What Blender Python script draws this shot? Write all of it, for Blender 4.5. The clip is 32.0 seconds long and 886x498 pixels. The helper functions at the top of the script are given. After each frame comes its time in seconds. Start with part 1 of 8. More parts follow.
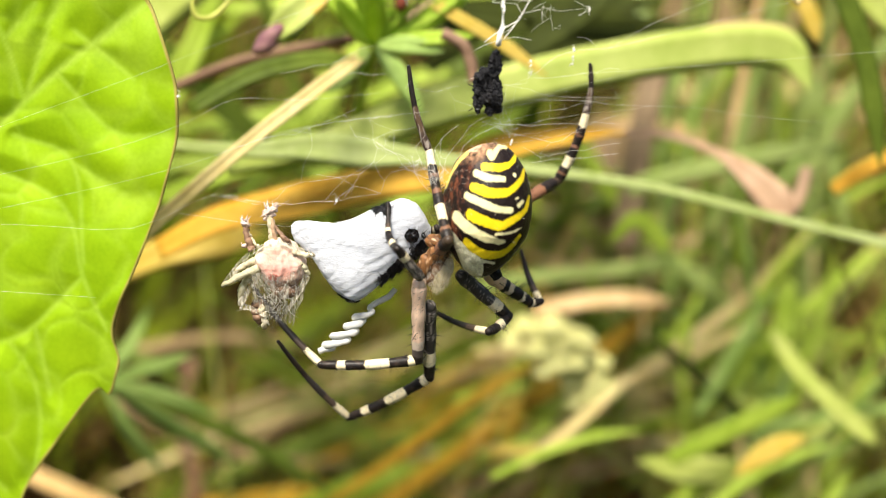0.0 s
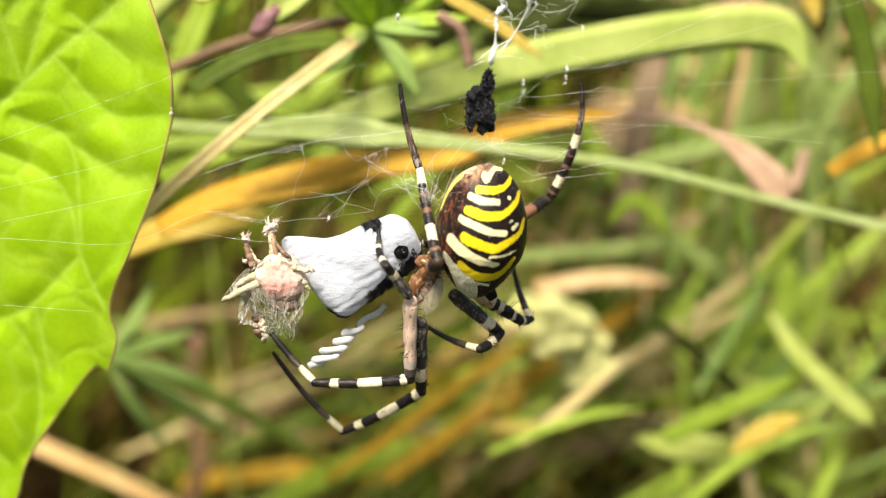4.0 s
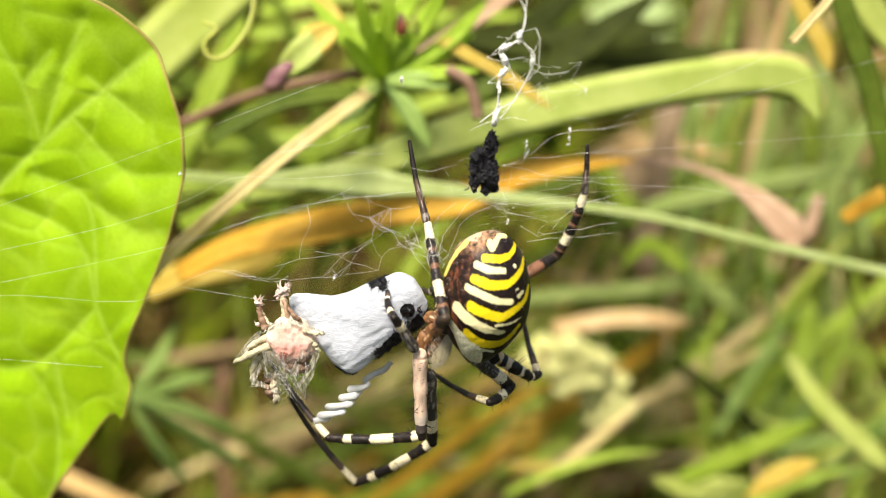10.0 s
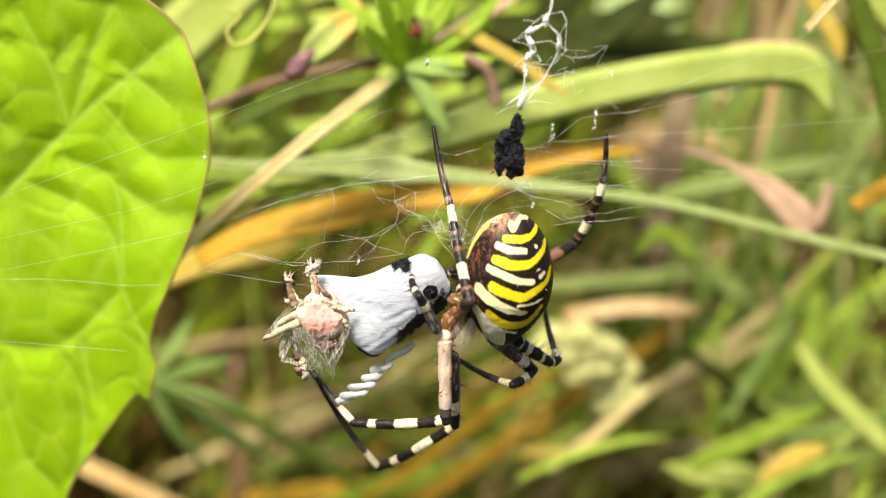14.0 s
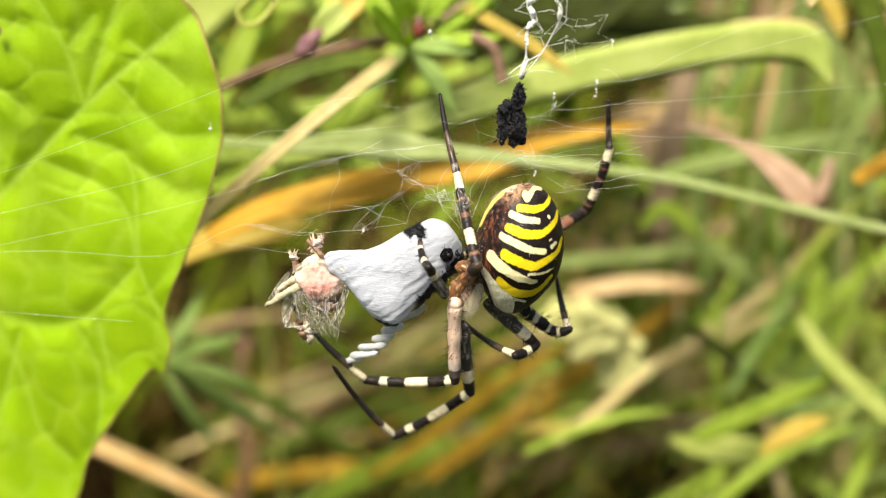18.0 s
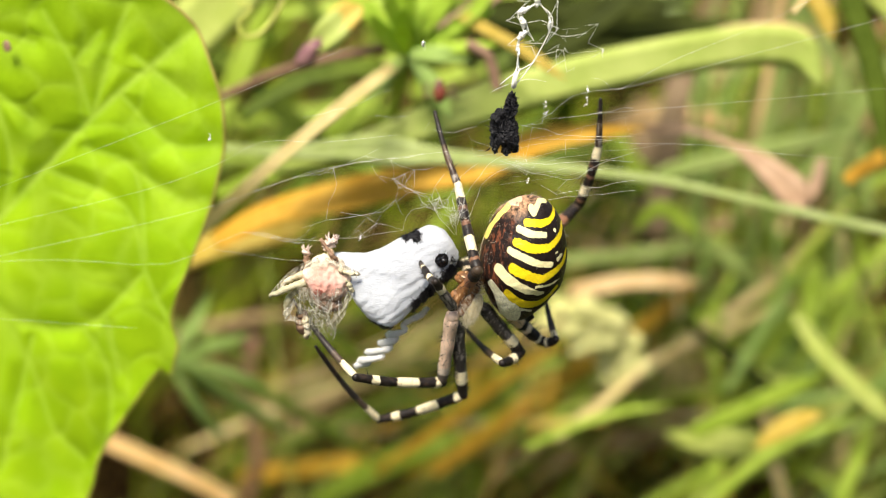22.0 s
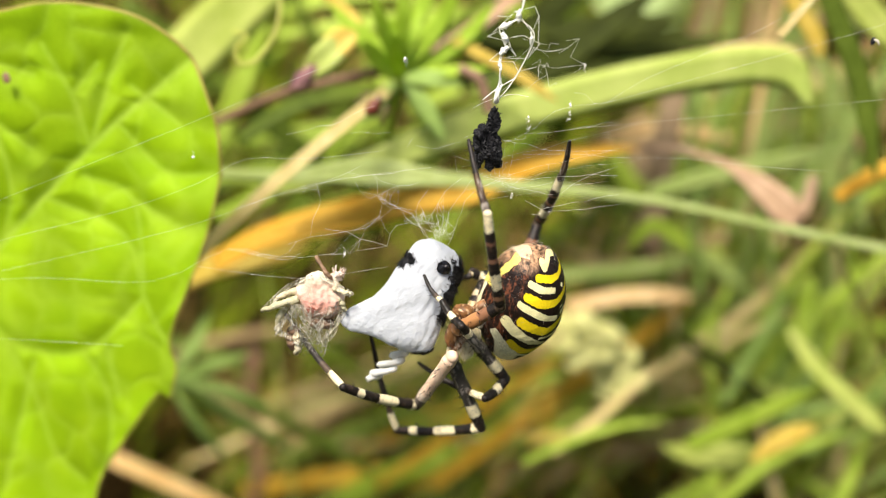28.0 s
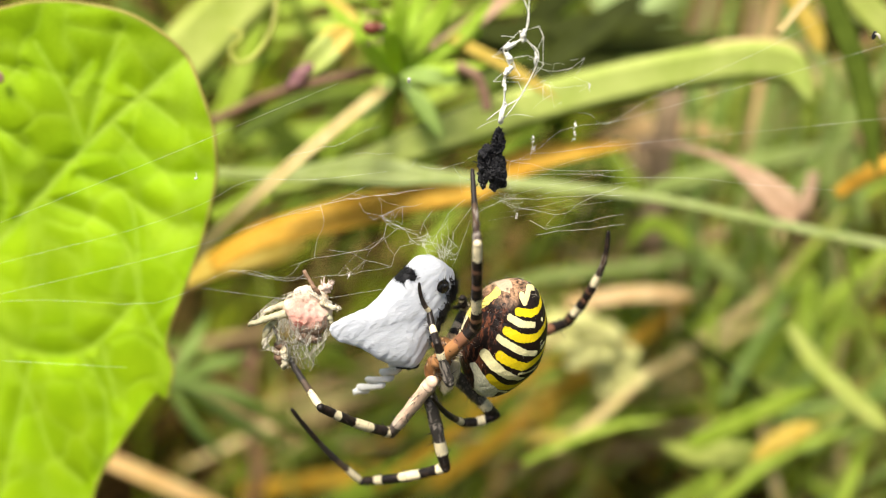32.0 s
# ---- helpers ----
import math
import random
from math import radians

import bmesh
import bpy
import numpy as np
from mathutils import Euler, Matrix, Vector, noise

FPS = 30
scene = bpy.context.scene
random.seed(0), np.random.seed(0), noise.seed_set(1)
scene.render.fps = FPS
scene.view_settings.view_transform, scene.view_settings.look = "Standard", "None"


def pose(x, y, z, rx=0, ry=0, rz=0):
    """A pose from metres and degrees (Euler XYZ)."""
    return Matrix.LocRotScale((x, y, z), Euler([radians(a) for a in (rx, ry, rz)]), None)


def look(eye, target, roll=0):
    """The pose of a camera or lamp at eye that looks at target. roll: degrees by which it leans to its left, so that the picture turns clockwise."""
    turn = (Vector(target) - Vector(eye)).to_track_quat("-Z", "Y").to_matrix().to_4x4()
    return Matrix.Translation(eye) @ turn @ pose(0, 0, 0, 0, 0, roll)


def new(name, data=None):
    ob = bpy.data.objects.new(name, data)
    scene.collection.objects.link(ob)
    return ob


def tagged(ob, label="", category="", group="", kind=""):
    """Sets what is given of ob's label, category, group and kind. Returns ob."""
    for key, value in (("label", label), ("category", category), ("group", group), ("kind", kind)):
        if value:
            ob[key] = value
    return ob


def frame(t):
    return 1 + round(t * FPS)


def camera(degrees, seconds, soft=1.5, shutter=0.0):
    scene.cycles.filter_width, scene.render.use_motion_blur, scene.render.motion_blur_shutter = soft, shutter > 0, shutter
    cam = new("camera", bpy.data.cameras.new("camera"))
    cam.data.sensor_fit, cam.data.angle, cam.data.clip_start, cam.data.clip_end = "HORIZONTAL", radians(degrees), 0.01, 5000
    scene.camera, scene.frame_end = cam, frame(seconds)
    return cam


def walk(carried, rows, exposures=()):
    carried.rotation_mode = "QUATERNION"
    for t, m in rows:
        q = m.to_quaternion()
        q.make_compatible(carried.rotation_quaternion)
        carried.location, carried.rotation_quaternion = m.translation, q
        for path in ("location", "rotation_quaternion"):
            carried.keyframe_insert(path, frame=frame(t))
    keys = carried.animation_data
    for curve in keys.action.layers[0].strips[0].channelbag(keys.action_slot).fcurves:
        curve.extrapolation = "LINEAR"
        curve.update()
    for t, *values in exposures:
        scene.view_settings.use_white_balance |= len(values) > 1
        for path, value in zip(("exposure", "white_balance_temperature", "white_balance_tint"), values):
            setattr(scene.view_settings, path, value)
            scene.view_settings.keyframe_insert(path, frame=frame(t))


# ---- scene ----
cam = camera(45, 32.0, 0.7)
cam.data.dof.use_dof = True
cam.data.dof.focus_distance = 0.1172
cam.data.dof.aperture_fstop = 10.0
EXPOSURES = ((0, 0.92), (6, 0.90), (12, 0.83), (32, 0.80))
walk(cam, [
    (0, pose(0.00000, -0.11836, 0.37516, 78.000, -0.000, 0.000)),
    (0.5, pose(0.00250, -0.11849, 0.37590, 77.398, -0.162, 0.552)),
    (1, pose(0.00205, -0.11916, 0.37713, 77.049, -0.265, 0.539)),
    (1.5, pose(0.00201, -0.11868, 0.37633, 76.764, -0.356, 0.533)),
    (2, pose(0.00195, -0.11853, 0.37580, 76.638, -0.283, 0.630)),
    (2.5, pose(0.00320, -0.11863, 0.37600, 76.463, -0.288, 0.819)),
    (4.5, pose(0.00314, -0.11982, 0.37681, 76.568, -0.115, 1.026)),
    (5, pose(0.00251, -0.11964, 0.37700, 76.745, -0.130, 0.987)),
    (5.5, pose(0.00232, -0.11974, 0.37767, 76.919, -0.095, 1.010)),
    (6, pose(0.00407, -0.12010, 0.37882, 77.174, -0.020, 1.259)),
    (6.5, pose(0.00522, -0.12105, 0.38006, 77.198, 0.016, 1.790)),
    (7, pose(0.00557, -0.12104, 0.37986, 77.329, 0.043, 1.982)),
    (7.5, pose(0.00570, -0.12103, 0.38026, 77.345, 0.109, 2.175)),
    (8, pose(0.00623, -0.12095, 0.38031, 77.425, 0.148, 2.327)),
    (8.5, pose(0.00495, -0.12162, 0.38037, 77.595, 0.147, 2.389)),
    (9, pose(0.00540, -0.12101, 0.38069, 77.562, 0.191, 2.646)),
    (9.5, pose(0.00486, -0.12115, 0.38083, 77.584, 0.222, 2.761)),
    (10, pose(0.00817, -0.12097, 0.38149, 77.457, 0.317, 3.390)),
    (10.5, pose(0.00780, -0.12148, 0.38149, 77.282, 0.117, 3.450)),
    (11, pose(0.00683, -0.12226, 0.38061, 77.394, 0.149, 3.351)),
    (11.5, pose(0.00518, -0.12299, 0.38012, 77.355, -0.018, 3.246)),
    (12, pose(0.00403, -0.12290, 0.37923, 77.389, 0.041, 2.954)),
    (12.5, pose(0.00346, -0.12242, 0.37866, 77.381, 0.010, 2.846)),
    (13, pose(0.00382, -0.12330, 0.37810, 77.575, -0.156, 3.064)),
    (13.5, pose(0.00514, -0.12363, 0.37939, 77.492, -0.041, 3.293)),
    (14, pose(0.00552, -0.12371, 0.38022, 77.349, 0.179, 3.326)),
    (14.5, pose(0.00554, -0.12317, 0.37929, 77.408, 0.125, 3.357)),
    (16.5, pose(0.00508, -0.12499, 0.38019, 77.301, 0.355, 3.143)),
    (17, pose(0.00514, -0.12535, 0.38043, 77.021, 0.427, 3.111)),
    (17.5, pose(0.00605, -0.12621, 0.37991, 76.839, 0.579, 3.259)),
    (18, pose(0.00461, -0.12666, 0.37933, 76.618, 0.591, 3.256)),
    (18.5, pose(0.00554, -0.12735, 0.38016, 76.596, 0.716, 3.364)),
    (19, pose(0.00527, -0.12850, 0.38066, 76.585, 0.774, 3.396)),
    (19.5, pose(0.00653, -0.12971, 0.38239, 76.478, 0.865, 3.500)),
    (20, pose(0.00677, -0.13001, 0.38172, 76.477, 0.972, 3.562)),
    (20.5, pose(0.00723, -0.13057, 0.38280, 76.267, 1.027, 3.781)),
    (21, pose(0.00792, -0.13041, 0.38256, 76.273, 1.110, 3.770)),
    (21.5, pose(0.00802, -0.13113, 0.38291, 76.237, 1.198, 3.833)),
    (22, pose(0.00712, -0.13053, 0.38178, 76.221, 1.220, 3.834)),
    (22.5, pose(0.00600, -0.12999, 0.38078, 76.248, 1.199, 3.639)),
    (23, pose(0.00710, -0.13141, 0.38304, 76.209, 1.231, 3.889)),
    (23.5, pose(0.00827, -0.13106, 0.38364, 76.223, 1.321, 3.892)),
    (24, pose(0.00669, -0.13214, 0.38393, 76.160, 1.337, 4.029)),
    (24.5, pose(0.00641, -0.13176, 0.38316, 76.259, 1.450, 4.022)),
    (26.5, pose(0.00650, -0.13119, 0.38185, 76.394, 1.378, 3.918)),
    (27, pose(0.00701, -0.13123, 0.38276, 76.378, 1.449, 3.865)),
    (27.5, pose(0.00901, -0.13162, 0.38430, 76.417, 1.589, 3.982)),
    (28, pose(0.00887, -0.13191, 0.38488, 76.404, 1.731, 3.992)),
    (28.5, pose(0.00948, -0.13213, 0.38539, 76.407, 1.805, 4.076)),
    (29, pose(0.00950, -0.13196, 0.38487, 76.424, 1.854, 4.187)),
    (29.5, pose(0.00950, -0.13148, 0.38450, 76.454, 1.825, 4.139)),
    (30, pose(0.00968, -0.13142, 0.38429, 76.543, 1.941, 4.240)),
    (30.5, pose(0.01092, -0.13135, 0.38501, 76.558, 1.934, 4.195)),
    (31, pose(0.01036, -0.13059, 0.38441, 76.553, 1.927, 4.051)),
    (31.5, pose(0.00877, -0.13086, 0.38463, 76.489, 1.944, 3.858)),
    (32, pose(0.00876, -0.13086, 0.38444, 76.398, 2.036, 3.829)),
], exposures=EXPOSURES)
# ---------------------------------------------------------------- light
world = bpy.data.worlds.new("sky")
scene.world = world
world.use_nodes = True
wn = world.node_tree.nodes
sky = wn.new("ShaderNodeTexSky")
sky.sky_type, sky.sun_disc = "NISHITA", False
sky.sun_elevation, sky.sun_rotation = radians(57), radians(199)
sky.altitude, sky.air_density, sky.dust_density, sky.ozone_density = 100, 1.0, 3.0, 1.0
wn["Background"].inputs["Strength"].default_value = 0.077
world.node_tree.links.new(sky.outputs["Color"], wn["Background"].inputs["Color"])
sun = new("sun", bpy.data.lights.new("sun", "SUN"))
sun.data.energy, sun.data.angle, sun.data.color = 4.20, radians(20), (1.0, 0.925, 0.81)
sun.matrix_basis = look((-0.33, -0.98, 1.6), (0, 0, 0))


# ---------------------------------------------------------------- materials
def mat(name, dark, light, rough=0.6, scale=400.0, bump=0.15, glow=0.0, attr="", spec=0.35, fine=6.0, stretch=(1, 1, 1), sheen=0.0, vary=0.0, alpha=1.0):
    """A surface with a coarse and a fine grain between two colours; glow: share of light let through; attr: colour attribute that is mixed in."""
    m = bpy.data.materials.new(name)
    m.use_nodes = True
    t = m.node_tree
    n, l = t.nodes, t.links
    p = n["Principled BSDF"]
    co = n.new("ShaderNodeTexCoord")
    mp = n.new("ShaderNodeMapping")
    mp.inputs["Scale"].default_value = stretch
    l.new(co.outputs["Object"], mp.inputs["Vector"])
    a, b = n.new("ShaderNodeTexNoise"), n.new("ShaderNodeTexNoise")
    a.inputs["Scale"].default_value, a.inputs["Detail"].default_value = scale, 4
    b.inputs["Scale"].default_value, b.inputs["Detail"].default_value = scale * fine, 3
    l.new(mp.outputs[0], a.inputs["Vector"])
    l.new(mp.outputs[0], b.inputs["Vector"])
    add = n.new("ShaderNodeMath")
    add.operation = "MULTIPLY_ADD"
    l.new(b.outputs["Fac"], add.inputs[0])
    add.inputs[1].default_value = 0.45
    l.new(a.outputs["Fac"], add.inputs[2])
    ramp = n.new("ShaderNodeValToRGB")
    ramp.color_ramp.elements[0].position, ramp.color_ramp.elements[1].position = 0.48, 0.98
    ramp.color_ramp.elements[0].color, ramp.color_ramp.elements[1].color = (*dark, 1), (*light, 1)
    l.new(add.outputs[0], ramp.inputs["Fac"])
    out = ramp.outputs["Color"]
    if vary:
        geo = n.new("ShaderNodeNewGeometry")
        hsv = n.new("ShaderNodeHueSaturation")
        k = n.new("ShaderNodeMapRange")
        l.new(geo.outputs["Random Per Island"], k.inputs["Value"])
        k.inputs["To Min"].default_value, k.inputs["To Max"].default_value = 1 - vary, 1 + vary
        l.new(k.outputs["Result"], hsv.inputs["Value"])
        l.new(out, hsv.inputs["Color"])
        out = hsv.outputs["Color"]
    if attr:
        at = n.new("ShaderNodeAttribute")
        at.attribute_name = attr
        mul = n.new("ShaderNodeMix")
        mul.data_type, mul.blend_type = "RGBA", "MULTIPLY"
        mul.inputs["Factor"].default_value = 1.0
        l.new(out, mul.inputs["A"])
        l.new(at.outputs["Color"], mul.inputs["B"])
        out = mul.outputs["Result"]
    l.new(out, p.inputs["Base Color"])
    p.inputs["Roughness"].default_value = rough
    p.inputs["Specular IOR Level"].default_value = spec
    p.inputs["Alpha"].default_value = alpha
    p.inputs["Sheen Weight"].default_value = sheen
    bm_ = n.new("ShaderNodeBump")
    bm_.inputs["Strength"].default_value, bm_.inputs["Distance"].default_value = bump, 0.0002
    l.new(add.outputs[0], bm_.inputs["Height"])
    l.new(bm_.outputs["Normal"], p.inputs["Normal"])
    if glow:
        tr = n.new("ShaderNodeBsdfTranslucent")
        l.new(out, tr.inputs["Color"])
        mx = n.new("ShaderNodeMixShader")
        mx.inputs["Fac"].default_value = glow
        l.new(p.outputs["BSDF"], mx.inputs[1])
        l.new(tr.outputs["BSDF"], mx.inputs[2])
        l.new(mx.outputs[0], n["Material Output"].inputs["Surface"])
    return m


ONE = (1.0, 1.0, 1.0)
M_GRASS = mat("green_blade", (0.22, 0.34, 0.015), (0.46, 0.58, 0.08), 0.5, 120, 0.1, 0.35, spec=0.15)
M_ARCH = mat("bright_blade", (0.40, 0.50, 0.09), (0.63, 0.70, 0.21), 0.5, 120, 0.1, 0.35, spec=0.15)
M_PALE = mat("pale_blade", (0.36, 0.44, 0.06), (0.62, 0.67, 0.19), 0.5, 120, 0.1, 0.35, spec=0.15)
M_ORANGE = mat("orange_blade", (0.66, 0.34, 0.02), (0.92, 0.58, 0.09), 0.6, 120, 0.1, 0.3, spec=0.15)
M_STRAW = mat("straw", (0.58, 0.45, 0.16), (0.80, 0.67, 0.33), 0.6, 200, 0.15, 0.2, spec=0.15)
M_TAN = mat("tan_stem", (0.28, 0.19, 0.08), (0.50, 0.36, 0.18), 0.7, 200, 0.15, 0.15, spec=0.15)
M_AMBER = mat("amber_blade", (0.42, 0.24, 0.015), (0.74, 0.46, 0.05), 0.6, 120, 0.1, 0.3, spec=0.15)
M_PINK = mat("withered_leaf", (0.52, 0.32, 0.19), (0.74, 0.52, 0.34), 0.7, 200, 0.2, 0.2, spec=0.15)
M_DUN = mat("dun_stalk", (0.30, 0.21, 0.12), (0.46, 0.34, 0.21), 0.6, 200, 0.15, 0.2, spec=0.15)
M_PEACH = mat("peach_blade", (0.62, 0.40, 0.16), (0.84, 0.62, 0.32), 0.6, 200, 0.15, 0.25, spec=0.15)
M_MINT = mat("mint_leaf", (0.32, 0.48, 0.09), (0.52, 0.68, 0.21), 0.5, 150, 0.1, 0.4, spec=0.15)
M_FRESH = mat("fresh_leaf", (0.36, 0.54, 0.03), (0.60, 0.78, 0.10), 0.45, 150, 0.1, 0.45, spec=0.15)
M_TENDRIL = mat("yellow_green_tendril", (0.58, 0.60, 0.10), (0.78, 0.78, 0.24), 0.5, 150, 0.1, 0.3, spec=0.15)
M_RED = mat("red_brown_stem", (0.11, 0.055, 0.028), (0.23, 0.13, 0.065), 0.6, 200, 0.15)
M_YELLOW = mat("yellow_leaf", (0.62, 0.44, 0.05), (0.80, 0.62, 0.16), 0.5, 150, 0.1, 0.3, spec=0.15)
# dark green of some blades; the meadow streaks also use it for shaded gaps
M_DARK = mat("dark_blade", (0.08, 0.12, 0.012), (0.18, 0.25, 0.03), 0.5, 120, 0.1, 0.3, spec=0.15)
# near-black green: the shade of gaps put into blade colour
M_SHADE_BLADE = mat("shade_green_blade", (0.025, 0.032, 0.006), (0.065, 0.080, 0.014), 0.6, 120, 0.1, 0.15, spec=0.06)
M_TEAL = mat("blue_green_blade", (0.20, 0.28, 0.055), (0.40, 0.48, 0.15), 0.5, 120, 0.1, 0.3, spec=0.15)
M_SOFT = mat("soft_green_leaf", (0.24, 0.37, 0.07), (0.42, 0.55, 0.16), 0.5, 120, 0.1, 0.35, spec=0.15)
M_LIME = mat("lime_leaf", (0.40, 0.56, 0.04), (0.66, 0.80, 0.15), 0.45, 150, 0.1, 0.4, spec=0.15)
M_CREAM = mat("cream_flower", (0.76, 0.74, 0.26), (0.88, 0.86, 0.40), 0.6, 150, 0.1, 0.3, spec=0.15)
M_LEAF = mat("broad_leaf", (0.72, 0.80, 0.6), ONE, 0.5, 160, 0.14, 0.30, "Color", 0.2, 12)
M_SPIDER = mat("spider_skin", (0.92, 0.92, 0.92), ONE, 0.42, 1500, 0.30, 0.0, "Color", 0.28, 5)
M_BELLY = mat("spider_abdomen_skin", (0.92, 0.92, 0.92), ONE, 0.45, 1500, 0.35, 0.0, "Color", 0.22, 4)
M_SPINE = mat("black_bristle", (0.01, 0.008, 0.007), (0.03, 0.025, 0.02), 0.5, 2000)
M_FUR = mat("cream_fur", (0.40, 0.34, 0.20), (0.66, 0.60, 0.40), 0.6, 2000)
M_HAIR = mat("pale_hair", (0.45, 0.38, 0.30), (0.62, 0.55, 0.45), 0.6, 2000)
M_SILK = mat("white_silk", (0.62, 0.65, 0.705), (0.725, 0.75, 0.795), 0.6, 600, 0.6, 0.28, "", 0.25, 5, (1, 1, 2.5), 0.2)
M_BAND = mat("cream_silk_band", (0.66, 0.66, 0.62), (0.86, 0.86, 0.82), 0.6, 900, 0.4, 0.15)
M_THREAD = mat("silk_thread", (0.92, 0.90, 0.80), (0.99, 0.97, 0.90), 0.30, 900, 0.0, 0.15, spec=0.9)
M_BLACK = mat("black_shell", (0.004, 0.004, 0.005), (0.018, 0.017, 0.019), 0.5, 1500, 1.0, spec=0.25)
M_DRY = mat("dried_pink_skin", (0.74, 0.70, 0.64), ONE, 0.75, 700, 0.9, 0.1, "Color", 0.15, 7)
M_BONE = mat("dry_beige_shell", (0.44, 0.36, 0.22), (0.74, 0.66, 0.46), 0.6, 500, 0.5)
M_DRYBROWN = mat("dry_brown_shell", (0.16, 0.09, 0.05), (0.36, 0.22, 0.14), 0.6, 500, 0.5)
M_VEIL = mat("grey_silk_veil", (0.46, 0.40, 0.28), (0.80, 0.75, 0.62), 0.6, 900, 0.9, 0.0, alpha=0.85)
M_PALEPINK = mat("pinkish_dry_claw", (0.56, 0.40, 0.32), (0.84, 0.68, 0.58), 0.7, 900, 0.5, 0.1)
M_VEIL_FIBRE = mat("torn_silk_veil", (0.52, 0.47, 0.35), (0.84, 0.80, 0.68), 0.6, 900, 0.6, 0.25)
vn, vl = M_VEIL_FIBRE.node_tree.nodes, M_VEIL_FIBRE.node_tree.links
v_co, v_map, v_noise, v_range = vn.new("ShaderNodeTexCoord"), vn.new("ShaderNodeMapping"), vn.new("ShaderNodeTexNoise"), vn.new("ShaderNodeMapRange")
v_map.inputs["Scale"].default_value, v_map.inputs["Rotation"].default_value = (3200, 3200, 420), (0, 0.35, 0)
v_noise.inputs["Scale"].default_value, v_noise.inputs["Detail"].default_value = 1.0, 5
v_range.inputs["From Min"].default_value, v_range.inputs["From Max"].default_value = 0.42, 0.62
v_range.inputs["To Min"].default_value, v_range.inputs["To Max"].default_value = 0.02, 0.55
v_clear, v_mix, v_out = vn.new("ShaderNodeBsdfTransparent"), vn.new("ShaderNodeMixShader"), vn["Material Output"]
vl.new(v_co.outputs["Object"], v_map.inputs["Vector"])
vl.new(v_map.outputs[0], v_noise.inputs["Vector"])
vl.new(v_noise.outputs["Fac"], v_range.inputs["Value"])
vl.new(v_range.outputs["Result"], v_mix.inputs["Fac"])
vl.new(v_clear.outputs[0], v_mix.inputs[1])
vl.new(v_out.inputs["Surface"].links[0].from_socket, v_mix.inputs[2])
vl.new(v_mix.outputs[0], v_out.inputs["Surface"])
M_WING = mat("pale_dry_wing", (0.44, 0.39, 0.22), (0.80, 0.75, 0.52), 0.5, 900, 0.6, 0.25, stretch=(1, 1, 3))
M_EYE = mat("glossy_black_eye", (0.003, 0.003, 0.004), (0.014, 0.013, 0.015), 0.22, 1500, 0.5, spec=0.5)
M_BUG = mat("red_brown_beetle", (0.10, 0.022, 0.012), (0.26, 0.07, 0.04), 0.3, 800, 0.2)
M_SOIL = mat("soil", (0.025, 0.028, 0.007), (0.085, 0.085, 0.026), 0.9, 30, 0.5)
M_TURF_GREEN = mat("grass_mass", (0.045, 0.070, 0.003), (0.26, 0.32, 0.02), 0.5, 60, 0.1, 0.35, vary=0.75, spec=0.04)
# darker copy of the green grass mass, with low shade put into its colour
M_TURF_SHADED = mat("shaded_grass_mass", (0.02, 0.028, 0.004), (0.08, 0.09, 0.014), 0.6, 60, 0.1, 0.3, vary=0.7, spec=0.04)
# near-black brown: shade between the blades, put into the dead grass colour
M_SHADE_THATCH = mat("shade_dark_dead_grass", (0.011, 0.006, 0.002), (0.055, 0.032, 0.009), 0.8, 60, 0.1, 0.05, vary=0.5, spec=0.04)
M_TURF_STRAW = mat("straw_mass", (0.17, 0.10, 0.02), (0.50, 0.35, 0.12), 0.6, 60, 0.1, 0.25, vary=0.7, spec=0.04)


# ---------------------------------------------------------------- mesh helpers
def part(name, bm, material, parent=None, label="", smooth=True):
    me = bpy.data.meshes.new(name)
    bm.to_mesh(me)
    bm.free()
    me.materials.append(material)
    if smooth:
        for f in me.polygons:
            f.use_smooth = True
    ob = new(name, me)
    if parent is not None:
        ob.parent = parent
    if label:
        ob["label"] = label
    return ob


def root(name, at, label, category, group=""):
    e = tagged(new(name), label, category, group)
    e.empty_display_size = 0.005
    e.matrix_basis = Matrix.Translation(at)
    return e


def spline(pts, steps=8):
    """A smooth line through the points."""
    p = [Vector(q) for q in pts]
    if len(p) == 2:
        return [p[0].lerp(p[1], i / (2 * steps)) for i in range(2 * steps + 1)]
    e = [p[0] * 2 - p[1], *p, p[-1] * 2 - p[-2]]
    out = []
    for a, b, c, d in zip(e, e[1:], e[2:], e[3:]):
        for i in range(steps):
            s = i / steps
            out.append(0.5 * (2 * b + (c - a) * s + (2 * a - 5 * b + 4 * c - d) * s * s + (3 * b - a - 3 * c + d) * s ** 3))
    return out + [p[-1]]


def tube(bm, line, radius, sides=6):
    """A round rod along the line; radius: a number or a function of 0 to 1."""
    rings, total = [], len(line) - 1
    for i, q in enumerate(line):
        d = (line[min(i + 1, total)] - line[max(i - 1, 0)]).normalized()
        u = d.orthogonal().normalized() if i == 0 else (u - d * u.dot(d)).normalized()
        w = d.cross(u)
        r = radius(i / total) if callable(radius) else radius
        rings.append([bm.verts.new(q + (u * math.cos(k * math.tau / sides) + w * math.sin(k * math.tau / sides)) * r) for k in range(sides)])
    for a, b in zip(rings, rings[1:]):
        for k in range(sides):
            bm.faces.new((a[k], a[(k + 1) % sides], b[(k + 1) % sides], b[k]))
    bm.faces.new(rings[0][::-1])
    bm.faces.new(rings[-1])
    return rings


